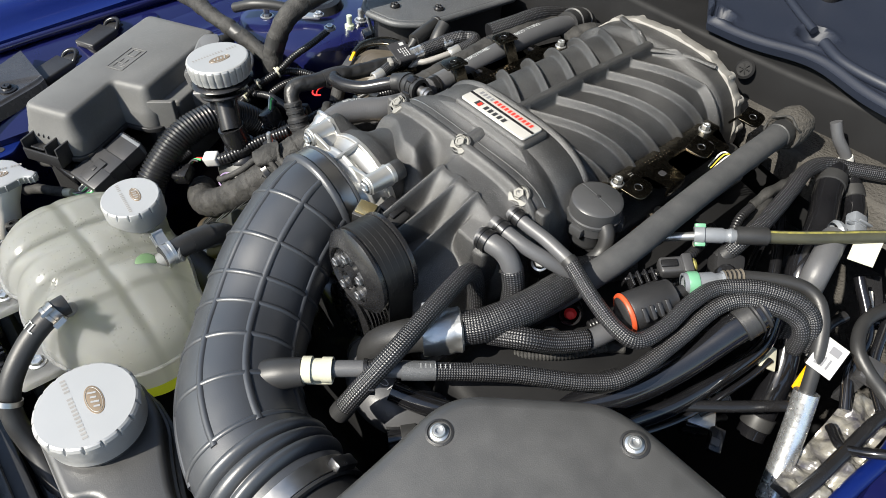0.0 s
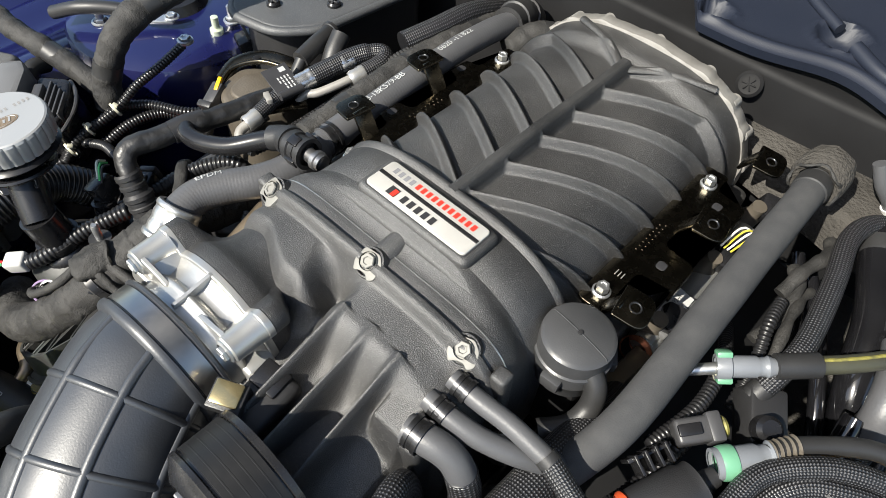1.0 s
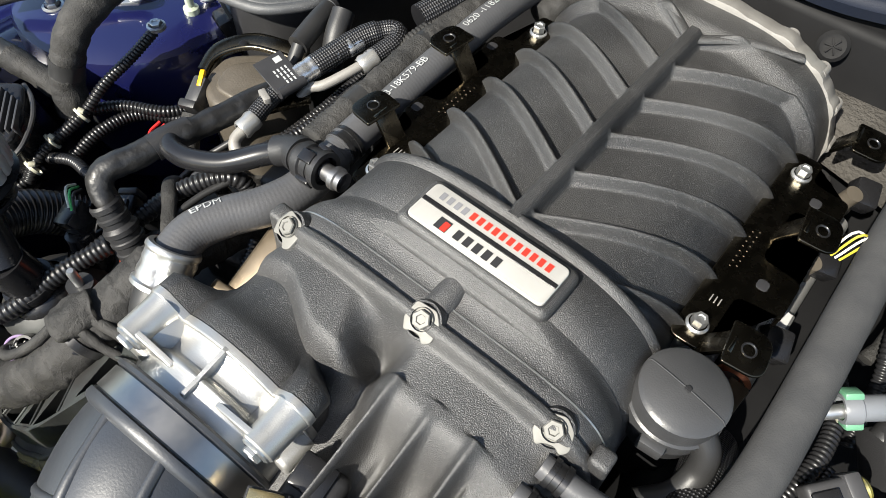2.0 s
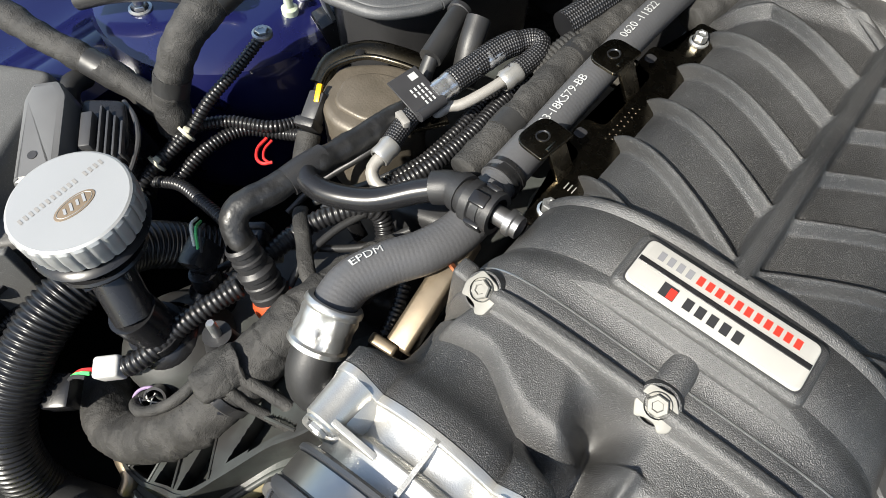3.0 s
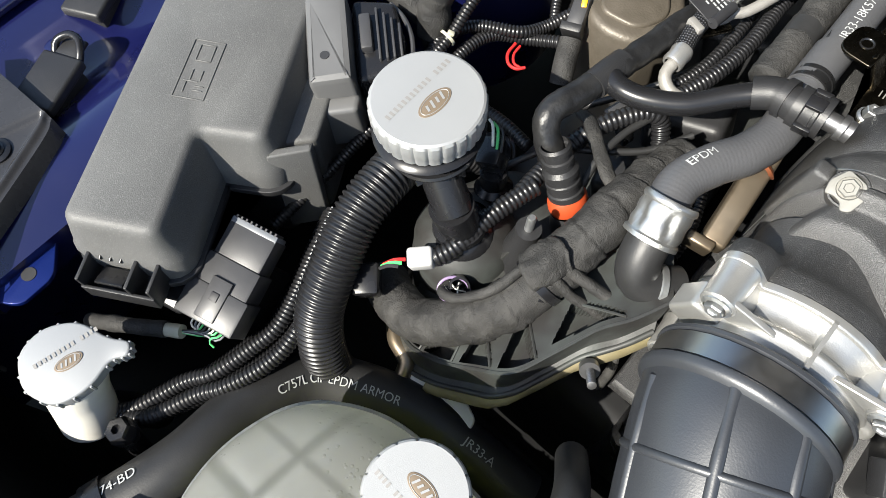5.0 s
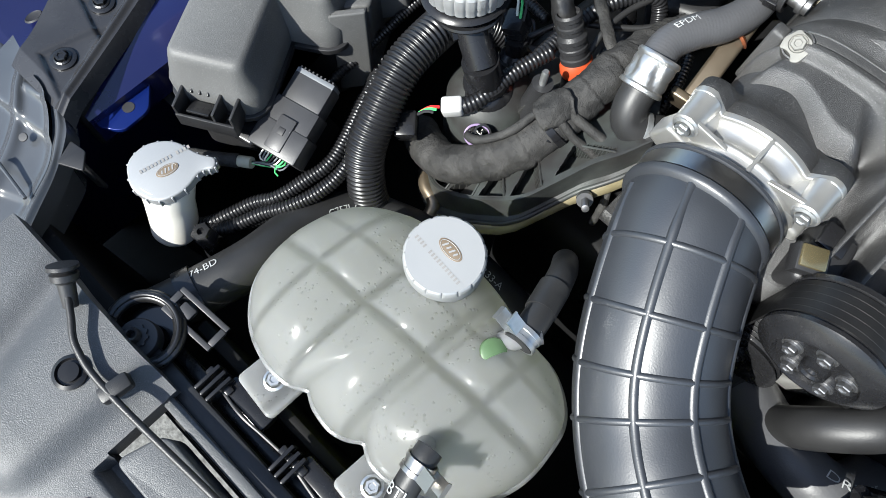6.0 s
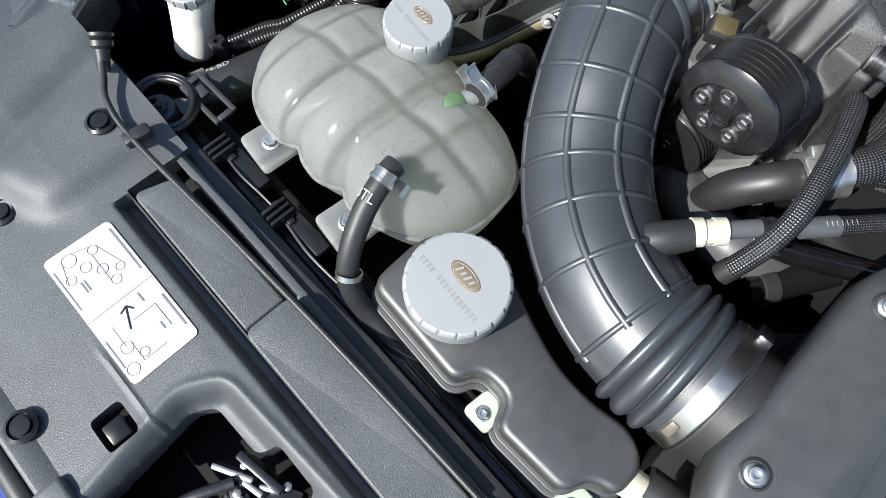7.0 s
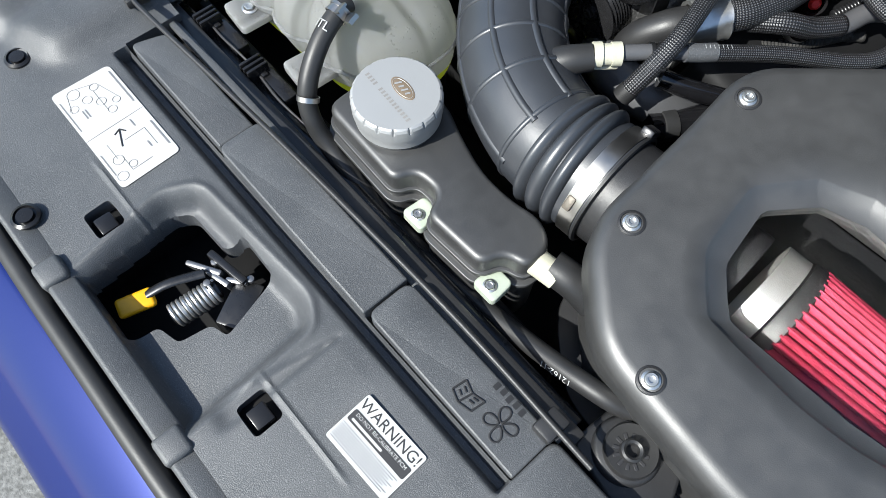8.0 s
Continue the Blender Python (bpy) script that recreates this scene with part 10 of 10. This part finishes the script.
def left_body():
    """Blue inner wing details beside the fuse box and the headlamp carrier."""
    t = thing("wing_rail", "blue painted wing rail with black clips and bolts", "rail", (-0.62, -0.2, 0.85))
    bm = field(-0.745, -0.535, -0.40, 0.10, 24, 50, lambda x, y: 0.843 + 0.012 * math.sin((x + 0.62) * 40) + 0.02 * (y + 0.3), 0.80)
    part("panel", bm, "paint_dark", t)
    part("edge_fold", tube([(-0.725, -0.38, 0.862), (-0.735, -0.25, 0.864), (-0.738, -0.10, 0.868), (-0.738, 0.08, 0.872)], 0.006, n=12), "paint_dark", t)
    part("drain_hole", lathe([(0.010, 0.0), (0.0085, 0.0012), (0.0075, 0.0004), (0, 0.0002)], pose(-0.667, -0.368, 0.842, 0, -20, 0), 24), "ink", t)
    for x, y in ((-0.700, -0.33), (-0.690, -0.21), (-0.715, -0.06)):
        part("pressed_boss", lathe([(0.016, -0.004), (0.013, 0.002), (0.009, 0.003), (0, 0.003)], pose(x, y, 0.838 + 0.012 * math.sin((x + 0.62) * 40) + 0.02 * (y + 0.3) + 0.005), 28), "paint_dark", t)
    h = thing("headlamp_carrier", "black pressed steel headlamp carrier with two bolts", "carrier", (-0.60, -0.35, 0.80))
    lefts, _ = smooth_path([(-0.706, -0.268, 0.0), (-0.683, -0.303, 0.0), (-0.634, -0.376, 0.0), (-0.618, -0.416, 0.0)], 0.004)
    rights, _ = smooth_path([(-0.594, -0.266, 0.0), (-0.579, -0.290, 0.0), (-0.530, -0.414, 0.0)], 0.004)
    dents = [[(-0.594 + dx, -0.386 + dy), (-0.584 + dx, -0.346 + dy), (-0.562 + dx, -0.395 + dy)] for dx, dy in ((0, 0), (-0.026, 0.063))]

    def pressed(p, c, u):
        z = 0.869
        for tri in dents:
            d = max(((p.x - ax) * (by - ay) - (p.y - ay) * (bx - ax)) / math.hypot(bx - ax, by - ay) * -1 for (ax, ay), (bx, by) in zip(tri, tri[1:] + tri[:1]))
            z -= 0.0042 / (1 + math.exp((d - 0.006) / 0.0009))
        z += 0.0035 * math.exp(-((c - 0.86) / 0.035) ** 2) - 0.016 * max(0, (c - 0.94) / 0.06) - 0.010 * max(0, (0.05 - c) / 0.05)
        return z - 0.006 * max(0, (u - 0.90) / 0.10)
    part("plate", ribbon(lefts, rights, 150, 80, pressed), "black_steel", h, sharp=60)
    part("skirt", slab(rounded([(-0.695, -0.275), (-0.602, -0.274), (-0.585, -0.290), (-0.538, -0.405), (-0.612, -0.405), (-0.672, -0.299)], 0.01), 0.79, 0.852, 0.001), "dark_bay", h)
    for x, y in ((-0.611, -0.315), (-0.584, -0.378)):
        part("washer", lathe([(0.0125, 0), (0.0125, 0.0016), (0.0105, 0.0024), (0.006, 0.0028)], pose(x, y, 0.8650), 32), "dark_steel", h)
        piece("bolt", BOLT_DARK, h, pose(x, y, 0.8672))
    lamp = thing("headlamp", "dark glassy headlamp housing with grey rim", "headlamp", (-0.57, -0.48, 0.78))
    outer, _ = smooth_path([(-0.655, -0.395, 0.850), (-0.645, -0.430, 0.848), (-0.630, -0.450, 0.846), (-0.618, -0.475, 0.842), (-0.605, -0.505, 0.838), (-0.600, -0.53, 0.834), (-0.600, -0.58, 0.828)], 0.003)
    inner, _ = smooth_path([(-0.584, -0.408, 0.865), (-0.572, -0.409, 0.864), (-0.558, -0.415, 0.861), (-0.537, -0.430, 0.856), (-0.516, -0.452, 0.850), (-0.501, -0.485, 0.845), (-0.484, -0.525, 0.838)], 0.003)
    rail, _ = smooth_path([(-0.560, -0.406, 0.862), (-0.545, -0.408, 0.862), (-0.529, -0.416, 0.860), (-0.519, -0.425, 0.857), (-0.503, -0.454, 0.848), (-0.482, -0.498, 0.840), (-0.466, -0.53, 0.834)], 0.003)
    part("housing", slab(rounded([(-0.565, -0.428), (-0.522, -0.440), (-0.490, -0.500), (-0.480, -0.60), (-0.72, -0.60), (-0.70, -0.40), (-0.612, -0.412)], 0.018), 0.78, 0.826, 0.010, segs=4), "lamp_grey", lamp)
    part("lens_panel", ribbon(outer, inner, 110, 48, lambda p, c, u: p.z + 0.006 * math.exp(-((c - 0.50 - 0.1 * u) / 0.07) ** 2) + 0.0045 * math.exp(-((c - 1) / 0.07) ** 2) - 0.006 / (1 + math.exp((0.30 + 0.08 * c - u) / 0.008)) + 0.003 * math.exp(-((u - 0.16) / 0.03) ** 2) * (1 if c > 0.6 else 0) - 0.003 / (1 + math.exp((0.74 - u) / 0.006))), "lamp_grey", lamp, sharp=50)
    part("side_rail", ribbon(inner, rail, 60, 12, lambda p, c, u: p.z - 0.002 + 0.004 * math.exp(-((c - 0.45) / 0.22) ** 2) - 0.02 * max(0, (c - 0.85) / 0.15)), "lamp_grey", lamp, sharp=50)
    part("spot", lathe([(0.0045, 0), (0.0040, 0.0008), (0, 0.0010)], pose(-0.553, -0.452, 0.851, 14, 8, 0), 16), "plug_grey", lamp)
    part("seam", tube([(-0.551, -0.482, 0.851), (-0.528, -0.484, 0.849), (-0.503, -0.486, 0.848)], 0.0018, n=8), "lamp_grey", lamp)
    q = thing("shield_plate", "thin flat black plate beside the headlamp", "plate", (-0.505, -0.432, 0.82))
    part("plate", slab(rounded([(-0.520, -0.424), (-0.502, -0.421), (-0.487, -0.434), (-0.510, -0.446)], 0.002, 2), 0.849, 0.8515, 0.0006), "plastic", q)
    part("stem", box(pose(-0.504, -0.432, 0.82, 0, 0, 30), 0.010, 0.004, 0.06, 0.001), "plastic", q)
    b = thing("tower_bracket", "blue painted steel bracket with hole beside the fuse box", "bracket", (-0.53, -0.34, 0.82))
    part("plate", slab(rounded([(-0.610, -0.25), (-0.585, -0.262), (-0.545, -0.325), (-0.512, -0.352), (-0.511, -0.384), (-0.532, -0.398), (-0.558, -0.390), (-0.590, -0.33)], 0.008), 0.826, 0.830, 0.001), "paint", b)
    part("ridge", tube([(-0.588, -0.29, 0.832), (-0.562, -0.335, 0.833), (-0.545, -0.372, 0.831)], 0.0045, n=10), "paint", b)
    part("hole", lathe([(0.006, 0), (0.006, 0.0006), (0, 0.0006)], pose(-0.528, -0.364, 0.830), 16), "ink", b)


def wing_clip(x, y, z, turn):
    t = thing("wing_clip", "grey moulded box clip with hooked loop on the blue wing", "clip", (x, y, z - 0.01), "wing clips")
    m = pose(x, y, z, 4, -3, turn)
    part("base", box(m @ pose(0, 0, -0.028), 0.030, 0.046, 0.050, 0.002), "plastic", t)
    part("cover", box(m, 0.040, 0.056, 0.011, 0.003, 3), "plastic", t)
    part("loop", tube([m @ Vector(p) for p in ((-0.012, 0.026, -0.004), (-0.014, 0.038, 0.004), (-0.004, 0.046, 0.008), (0.008, 0.044, 0.008), (0.014, 0.032, 0.003), (0.012, 0.024, -0.004))], 0.0035, n=10), "smooth_plastic", t)
    part("tab", box(m @ pose(0, 0.038, 0.000), 0.022, 0.020, 0.004, 0.001), "plastic", t)


wing_clip(-0.648, -0.244, 0.853, 21)
wing_clip(-0.700, -0.155, 0.855, 24)

left_body()

# ---- between radiator and engine ----
rh = thing("top_radiator_hose", "wide black rubber radiator hose with white printing", "hose", (-0.3, -0.3, 0.76))
RH = [(-0.36, -0.475, 0.80), (-0.347, -0.435, 0.803), (-0.334, -0.380, 0.803), (-0.334, -0.325, 0.788), (-0.321, -0.276, 0.770), (-0.283, -0.249, 0.758), (-0.230, -0.229, 0.748), (-0.186, -0.224, 0.74), (-0.12, -0.22, 0.72)]
part("tube", tube(RH, 0.0235, n=30), "rubber", rh)
part("printed_text", text_on_tube("C757L CIP EPDM ARMOR", 0.0105, RH, 0.0239, 0.55, 64), "white_ink", rh, smooth=False)
part("printed_text", text_on_tube("JR33-A", 0.0105, RH, 0.0239, 0.86, 70), "white_ink", rh, smooth=False)
part("printed_text", text_on_tube("274-BD", 0.0105, RH, 0.0239, 0.13, 112), "white_ink", rh, smooth=False)
part("clamp", lathe([(0.0225, -0.008), (0.0258, -0.008), (0.0258, 0.008), (0.0225, 0.008)], axis_pose((-0.349, -0.44, 0.803), (0.25, 0.95, 0)), 32), "dark_steel", rh)
frame_at = pose(-0.311, -0.450, 0.846, 0, 8, 4)
for dx, dy, w, h in ((0, 0.0105, 0.054, 0.005), (0, -0.0105, 0.054, 0.005), (-0.0245, 0, 0.006, 0.016), (0.0245, 0, 0.006, 0.016)):
    part("clamp_bar", box(frame_at @ pose(dx, dy, 0), w, h, 0.006, 0.001), "plug_grey", rh)
part("clamp_screw", box(frame_at @ pose(-0.010, 0, -0.001), 0.014, 0.011, 0.008, 0.002), "plug_grey", rh)

rc = thing("radiator_mount", "round black radiator mount with splined cap", "mount", (-0.33, -0.492, 0.82))
part("cup", lathe([(0.020, 0.0), (0.029, 0.003), (0.031, 0.012), (0.030, 0.013), (0.027, 0.006), (0.012, 0.004), (0, 0.004)], pose(-0.333, -0.488, 0.826), 40), "black_gloss", rc)
loop = [(-0.333 + 0.031 * math.cos(a), -0.486 + 0.029 * math.sin(a), 0.848) for a in [radians(-50 + 12 * k) for k in range(22)]]
part("steel_loop", tube(loop, 0.0058, n=18, flat=0.8), "dark_steel", rc, "bent dark steel loop round the pin")
part("loop_lip", tube([(x, y, z + 0.004) for x, y, z in loop], 0.0026, n=12), "dark_steel", rc)
part("cap_disc", lathe([(0.0, 0.018), (0.0165, 0.018), (0.0175, 0.016), (0.0175, 0.004)], pose(-0.331, -0.494, 0.832), 36), "plug_grey", rc)
part("splined_knob", lathe([(0.0095, 0.016), (0.0095, 0.0200), (0.0062, 0.0205), (0.0062, 0.028), (0.0054, 0.029), (0.0036, 0.028), (0.0034, 0.020), (0, 0.020)], pose(-0.333, -0.494, 0.832), 40, flute=lambda a, h: 1 + 0.16 * (math.cos(10 * a) > 0) if h < 0.0202 else 1), "plug_grey", rc)
rc2 = thing("radiator_mount", "round black radiator mount beside the air filter box", "mount", (0.372, -0.468, 0.82))
part("cup", lathe([(0.030, -0.006), (0.030, 0.006), (0.0285, 0.010), (0.026, 0.0115), (0.0, 0.0115)], pose(0.372, -0.470, 0.834), 40), "plastic", rc2)
part("disc", lathe([(0.0235, 0.010), (0.0235, 0.0165), (0.0222, 0.0185), (0.0, 0.0185)], pose(0.374, -0.470, 0.834), 40), "rubber", rc2)
for k in range(12):
    a = 2 * math.pi * k / 12
    part("spline", box(pose(0.374 + 0.0125 * math.cos(a), -0.472 + 0.0125 * math.sin(a), 0.8528, 0, 0, math.degrees(a)), 0.006, 0.003, 0.0012, 0.0003, 1), "ink", rc2)
part("hub", lathe([(0.0100, 0.016), (0.0098, 0.026), (0.008, 0.0275), (0.0058, 0.026), (0.0052, 0.019), (0, 0.019)], pose(0.374, -0.472, 0.834), 28), "rubber", rc2)
part("bracket", slab(rounded([(0.335, -0.50), (0.395, -0.512), (0.43, -0.48), (0.41, -0.43), (0.34, -0.435)], 0.012), 0.822, 0.838, 0.004), "plastic", rc2)

fs = thing("fan_shroud", "black plastic fan shroud edge with wire clips", "fan shroud", (0.0, -0.49, 0.78))
part("top_rail", box(pose(0.0, -0.497, 0.838), 0.68, 0.020, 0.012, 0.003), "plastic", fs)
part("inner_rail", box(pose(0.0, -0.480, 0.820), 0.66, 0.012, 0.016, 0.003), "smooth_plastic", fs)
part("grey_rail", box(pose(0.02, -0.508, 0.846), 0.62, 0.010, 0.008, 0.002), "grey_plastic", fs)
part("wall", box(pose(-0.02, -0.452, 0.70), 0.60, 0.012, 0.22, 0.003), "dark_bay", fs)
for x in (-0.259, -0.168):
    for k in range(3):
        part("clip_fin", box(pose(x + 0.007 * k - 0.007, -0.474, 0.838), 0.0035, 0.026, 0.022, 0.001), "smooth_plastic", fs)
    part("clip_bar", box(pose(x, -0.470, 0.835), 0.03, 0.008, 0.010, 0.002), "smooth_plastic", fs)
    part("clip_base", box(pose(x + 0.03, -0.466, 0.830), 0.05, 0.018, 0.014, 0.003), "smooth_plastic", fs)
part("wire", tube([(-0.252, -0.474, 0.836), (-0.225, -0.476, 0.840), (-0.20, -0.474, 0.838), (-0.17, -0.472, 0.834)], 0.0014, n=8), "plug_grey", fs)
part("wire", tube([(-0.16, -0.474, 0.836), (-0.12, -0.478, 0.838), (-0.08, -0.476, 0.836), (-0.05, -0.472, 0.832)], 0.0016, n=8), "plug_grey", fs)

bt = thing("overflow_hose", "black rubber overflow hose with white printing and clamps", "hose", (-0.09, -0.4, 0.92))
BT = [(-0.093, -0.392, 0.940), (-0.091, -0.404, 0.939), (-0.084, -0.434, 0.925), (-0.071, -0.463, 0.900), (-0.058, -0.475, 0.872), (-0.030, -0.474, 0.838), (0.051, -0.470, 0.806), (0.15, -0.466, 0.802), (0.250, -0.462, 0.828), (0.321, -0.455, 0.848), (0.36, -0.44, 0.84)]
part("tube", tube(BT, 0.0098, n=20), "rubber", bt)
part("printed_text", text_on_tube("BTL", 0.0115, BT, 0.0105, 0.058, 75, around=True), "white_ink", bt, smooth=False)
spring_clip(bt, (-0.0905, -0.405, 0.938), (0.15, -0.9, -0.3), 0.0108, mat="brushed", turn=40)
clamp_band(bt, (-0.063, -0.471, 0.889), (0.4, -0.5, -0.7), 0.0104, 0.005, lug=False)
part("printed_text", text_on_tube("12162-11", 0.009, BT, 0.0105, 0.86, 90, flip=True), "white_ink", bt, smooth=False)
dh = thing("degas_outlet_hose", "short black hose with bright clip from the expansion tank", "hose", (-0.1, -0.28, 0.92))
part("tube", tube([(-0.099, -0.297, 0.936), (-0.101, -0.277, 0.936), (-0.106, -0.250, 0.930), (-0.112, -0.226, 0.915), (-0.12, -0.20, 0.87)], 0.0112, n=20), "rubber", dh)
part("sleeve", tube([(-0.103, -0.268, 0.934), (-0.108, -0.244, 0.928)], 0.0122, n=20), "rubber", dh)
spring_clip(dh, (-0.0995, -0.291, 0.936), (-0.05, 1, 0), 0.0118, mat="zinc", turn=40)
hx = thing("bleed_screw", "black hexagon bleed fitting by the radiator hose", "fitting", (-0.398, -0.397, 0.75))
part("hex_head", lathe([(0.011, 0), (0.011, 0.012), (0.009, 0.015), (0.004, 0.015), (0.003, 0.011), (0, 0.011)], axis_pose((-0.381, -0.395, 0.806), (-0.2, -0.1, 1)), 6), "smooth_plastic", hx)
part("neck", tube([(-0.372, -0.405, 0.74), (-0.376, -0.40, 0.775), (-0.381, -0.395, 0.808)], 0.008, n=14), "smooth_plastic", hx)

# labels on the front cover
st = thing("belt_routing_sticker", "white sticker with belt and vacuum line drawings", "sticker", (-0.19, -0.626, 0.856))


o = rounded([(-0.262, -0.659), (-0.118, -0.659), (-0.118, -0.593), (-0.258, -0.593)], 0.006)
bm = bmesh.new()
bm.faces.new([bm.verts.new((p.x, p.y, cover_point(p.x, p.y) + 0.0012)) for p in o])
sheet = part("sheet", bm, "white", st, smooth=False)


def sm(x, y):
    return (x, y, cover_point(x, y) + 0.0014)


for cx, cy, r in ((-0.248, -0.640, 0.0065), (-0.243, -0.619, 0.0045), (-0.233, -0.632, 0.0050), (-0.222, -0.622, 0.0050), (-0.214, -0.609, 0.0040), (-0.206, -0.618, 0.0045), (-0.231, -0.648, 0.0045)):
    part("drawn_ring", tube([sm(cx + r * math.cos(a), cy + r * math.sin(a)) for a in [2 * math.pi * k / 18 for k in range(19)]], 0.00028, n=4, step=0.0015), "grey_ink", sheet)
for a, b in (((-0.250, -0.646), (-0.228, -0.652)), ((-0.246, -0.615), (-0.214, -0.605)), ((-0.240, -0.622), (-0.208, -0.622)), ((-0.254, -0.638), (-0.247, -0.618)), ((-0.188, -0.6585), (-0.188, -0.5935)), ((-0.140, -0.606), (-0.165, -0.606)), ((-0.165, -0.606), (-0.165, -0.628)), ((-0.150, -0.64), (-0.130, -0.64)), ((-0.130, -0.64), (-0.130, -0.618)), ((-0.172, -0.645), (-0.150, -0.645))):
    part("drawn_line", tube([sm(*a), sm((a[0] + b[0]) / 2, (a[1] + b[1]) / 2), sm(*b)], 0.00028, n=4, step=0.004), "grey_ink", sheet)
for a, b in (((-0.180, -0.626), (-0.160, -0.634)), ((-0.180, -0.626), (-0.174, -0.622)), ((-0.180, -0.626), (-0.177, -0.633))):
    part("arrow_line", tube([sm(*a), sm((a[0] + b[0]) / 2, (a[1] + b[1]) / 2), sm(*b)], 0.0008, n=5, step=0.004), "ink", sheet)
for cx, cy, r in ((-0.149, -0.645, 0.0055), (-0.136, -0.636, 0.0042), (-0.130, -0.651, 0.0055)):
    part("drawn_ring", tube([sm(cx + r * math.cos(a), cy + r * math.sin(a)) for a in [2 * math.pi * k / 18 for k in range(19)]], 0.0003, n=4, step=0.0015), "grey_ink", sheet)
for x, y, w, h in ((-0.225, -0.597, 0.050, 0.0016), (-0.150, -0.597, 0.036, 0.0016), (-0.218, -0.640, 0.012, 0.0012), (-0.218, -0.643, 0.012, 0.0012), (-0.178, -0.612, 0.010, 0.0012), (-0.225, -0.656, 0.045, 0.0010), (-0.150, -0.656, 0.030, 0.0010), (-0.145, -0.612, 0.008, 0.0012)):
    z = cover_point(x, y) + 0.0018
    part("print_bar", bars([(x, y, w, h)], pose(0, 0, z)), "grey_ink", sheet, smooth=False)

ws = thing("warning_sticker", "white warning sticker with black banner", "sticker", (0.23, -0.63, 0.866))
wz = cover_point(0.23, -0.628) + 0.0022
wm = pose(0.2325, -0.6285, wz, 2.2, -0.6, 2)
o = rounded([(-0.036, -0.024), (0.036, -0.024), (0.036, 0.024), (-0.036, 0.024)], 0.003)
sheet = part("sheet", slab(o, -0.001, 0.0004, 0.0002, m=wm), "white", ws, smooth=False)
part("headline", text_bm("WARNING!", 0.0135, wm @ pose(0, 0.0155, 0.0008)), "ink", sheet, smooth=False)
part("banner", slab(rounded([(-0.034, -0.0025), (0.034, -0.0025), (0.034, 0.0085), (-0.034, 0.0085)], 0.002, 3), 0.0004, 0.0009, 0.0001, m=wm), "ink", sheet, smooth=False)
part("banner_text", text_bm("DO NOT RE-CALIBRATE PCM", 0.0046, wm @ pose(0, 0.0055, 0.0012)), "white", sheet, smooth=False)
letter_bars(sheet, [(-0.012, 0.0005, 0.036, 0.0022)], wm @ pose(0, 0, 0.0012), "white")
for k in range(8):
    part("print_bar", bars([(-0.001 - 0.0015 * (k % 3), -0.0058 - 0.0021 * k, 0.066 - 0.003 * (k % 3), 0.0006)], wm @ pose(0, 0, 0.0008)), "grey_ink", sheet, smooth=False)

# moulded symbols on the front cover strip
em = thing("moulded_symbols", "raised fan and manual symbols in the grey plastic", "symbol", (0.28, -0.54, 0.865))
for k in range(4):
    a = math.pi / 2 * k + 0.4
    ring = []
    for j in range(19):
        b = 2 * math.pi * j / 18
        u, w = 0.0085 + 0.0068 * math.cos(b), 0.0045 * math.sin(b) * (1 + 0.35 * math.cos(b))
        ring.append((0.287 + u * math.cos(a) - w * math.sin(a), -0.541 + u * math.sin(a) + w * math.cos(a), 0.8655))
    part("fan_blade", tube(ring, 0.0009, n=6, step=0.002), "plastic", em)
book = [(-0.013, -0.006), (-0.002, -0.010), (0.011, -0.007), (0.013, 0.007), (0.001, 0.004), (-0.011, 0.008)]
for (ax, ay), (bx, by) in list(zip(book, book[1:] + book[:1])) + [((-0.002, -0.010), (0.001, 0.004)), ((-0.009, -0.002), (-0.004, -0.004)), ((0.003, -0.002), (0.008, -0.001)), ((-0.008, 0.003), (-0.003, 0.001)), ((0.004, 0.002), (0.009, 0.003))]:
    a, b = (0.252 + ax, -0.545 + ay), (0.252 + bx, -0.545 + by)
    part("book_line", tube([(*a, 0.8655), ((a[0] + b[0]) / 2, (a[1] + b[1]) / 2, 0.8655), (*b, 0.8655)], 0.0009, n=6, step=0.003), "plastic", em)
letter_bars(em, [(0.262 + 0.0075 * k, -0.521 + 0.001 * (k % 2), 0.0048, 0.0065) for k in range(5)], pose(0, 0, 0.8656), "plastic")
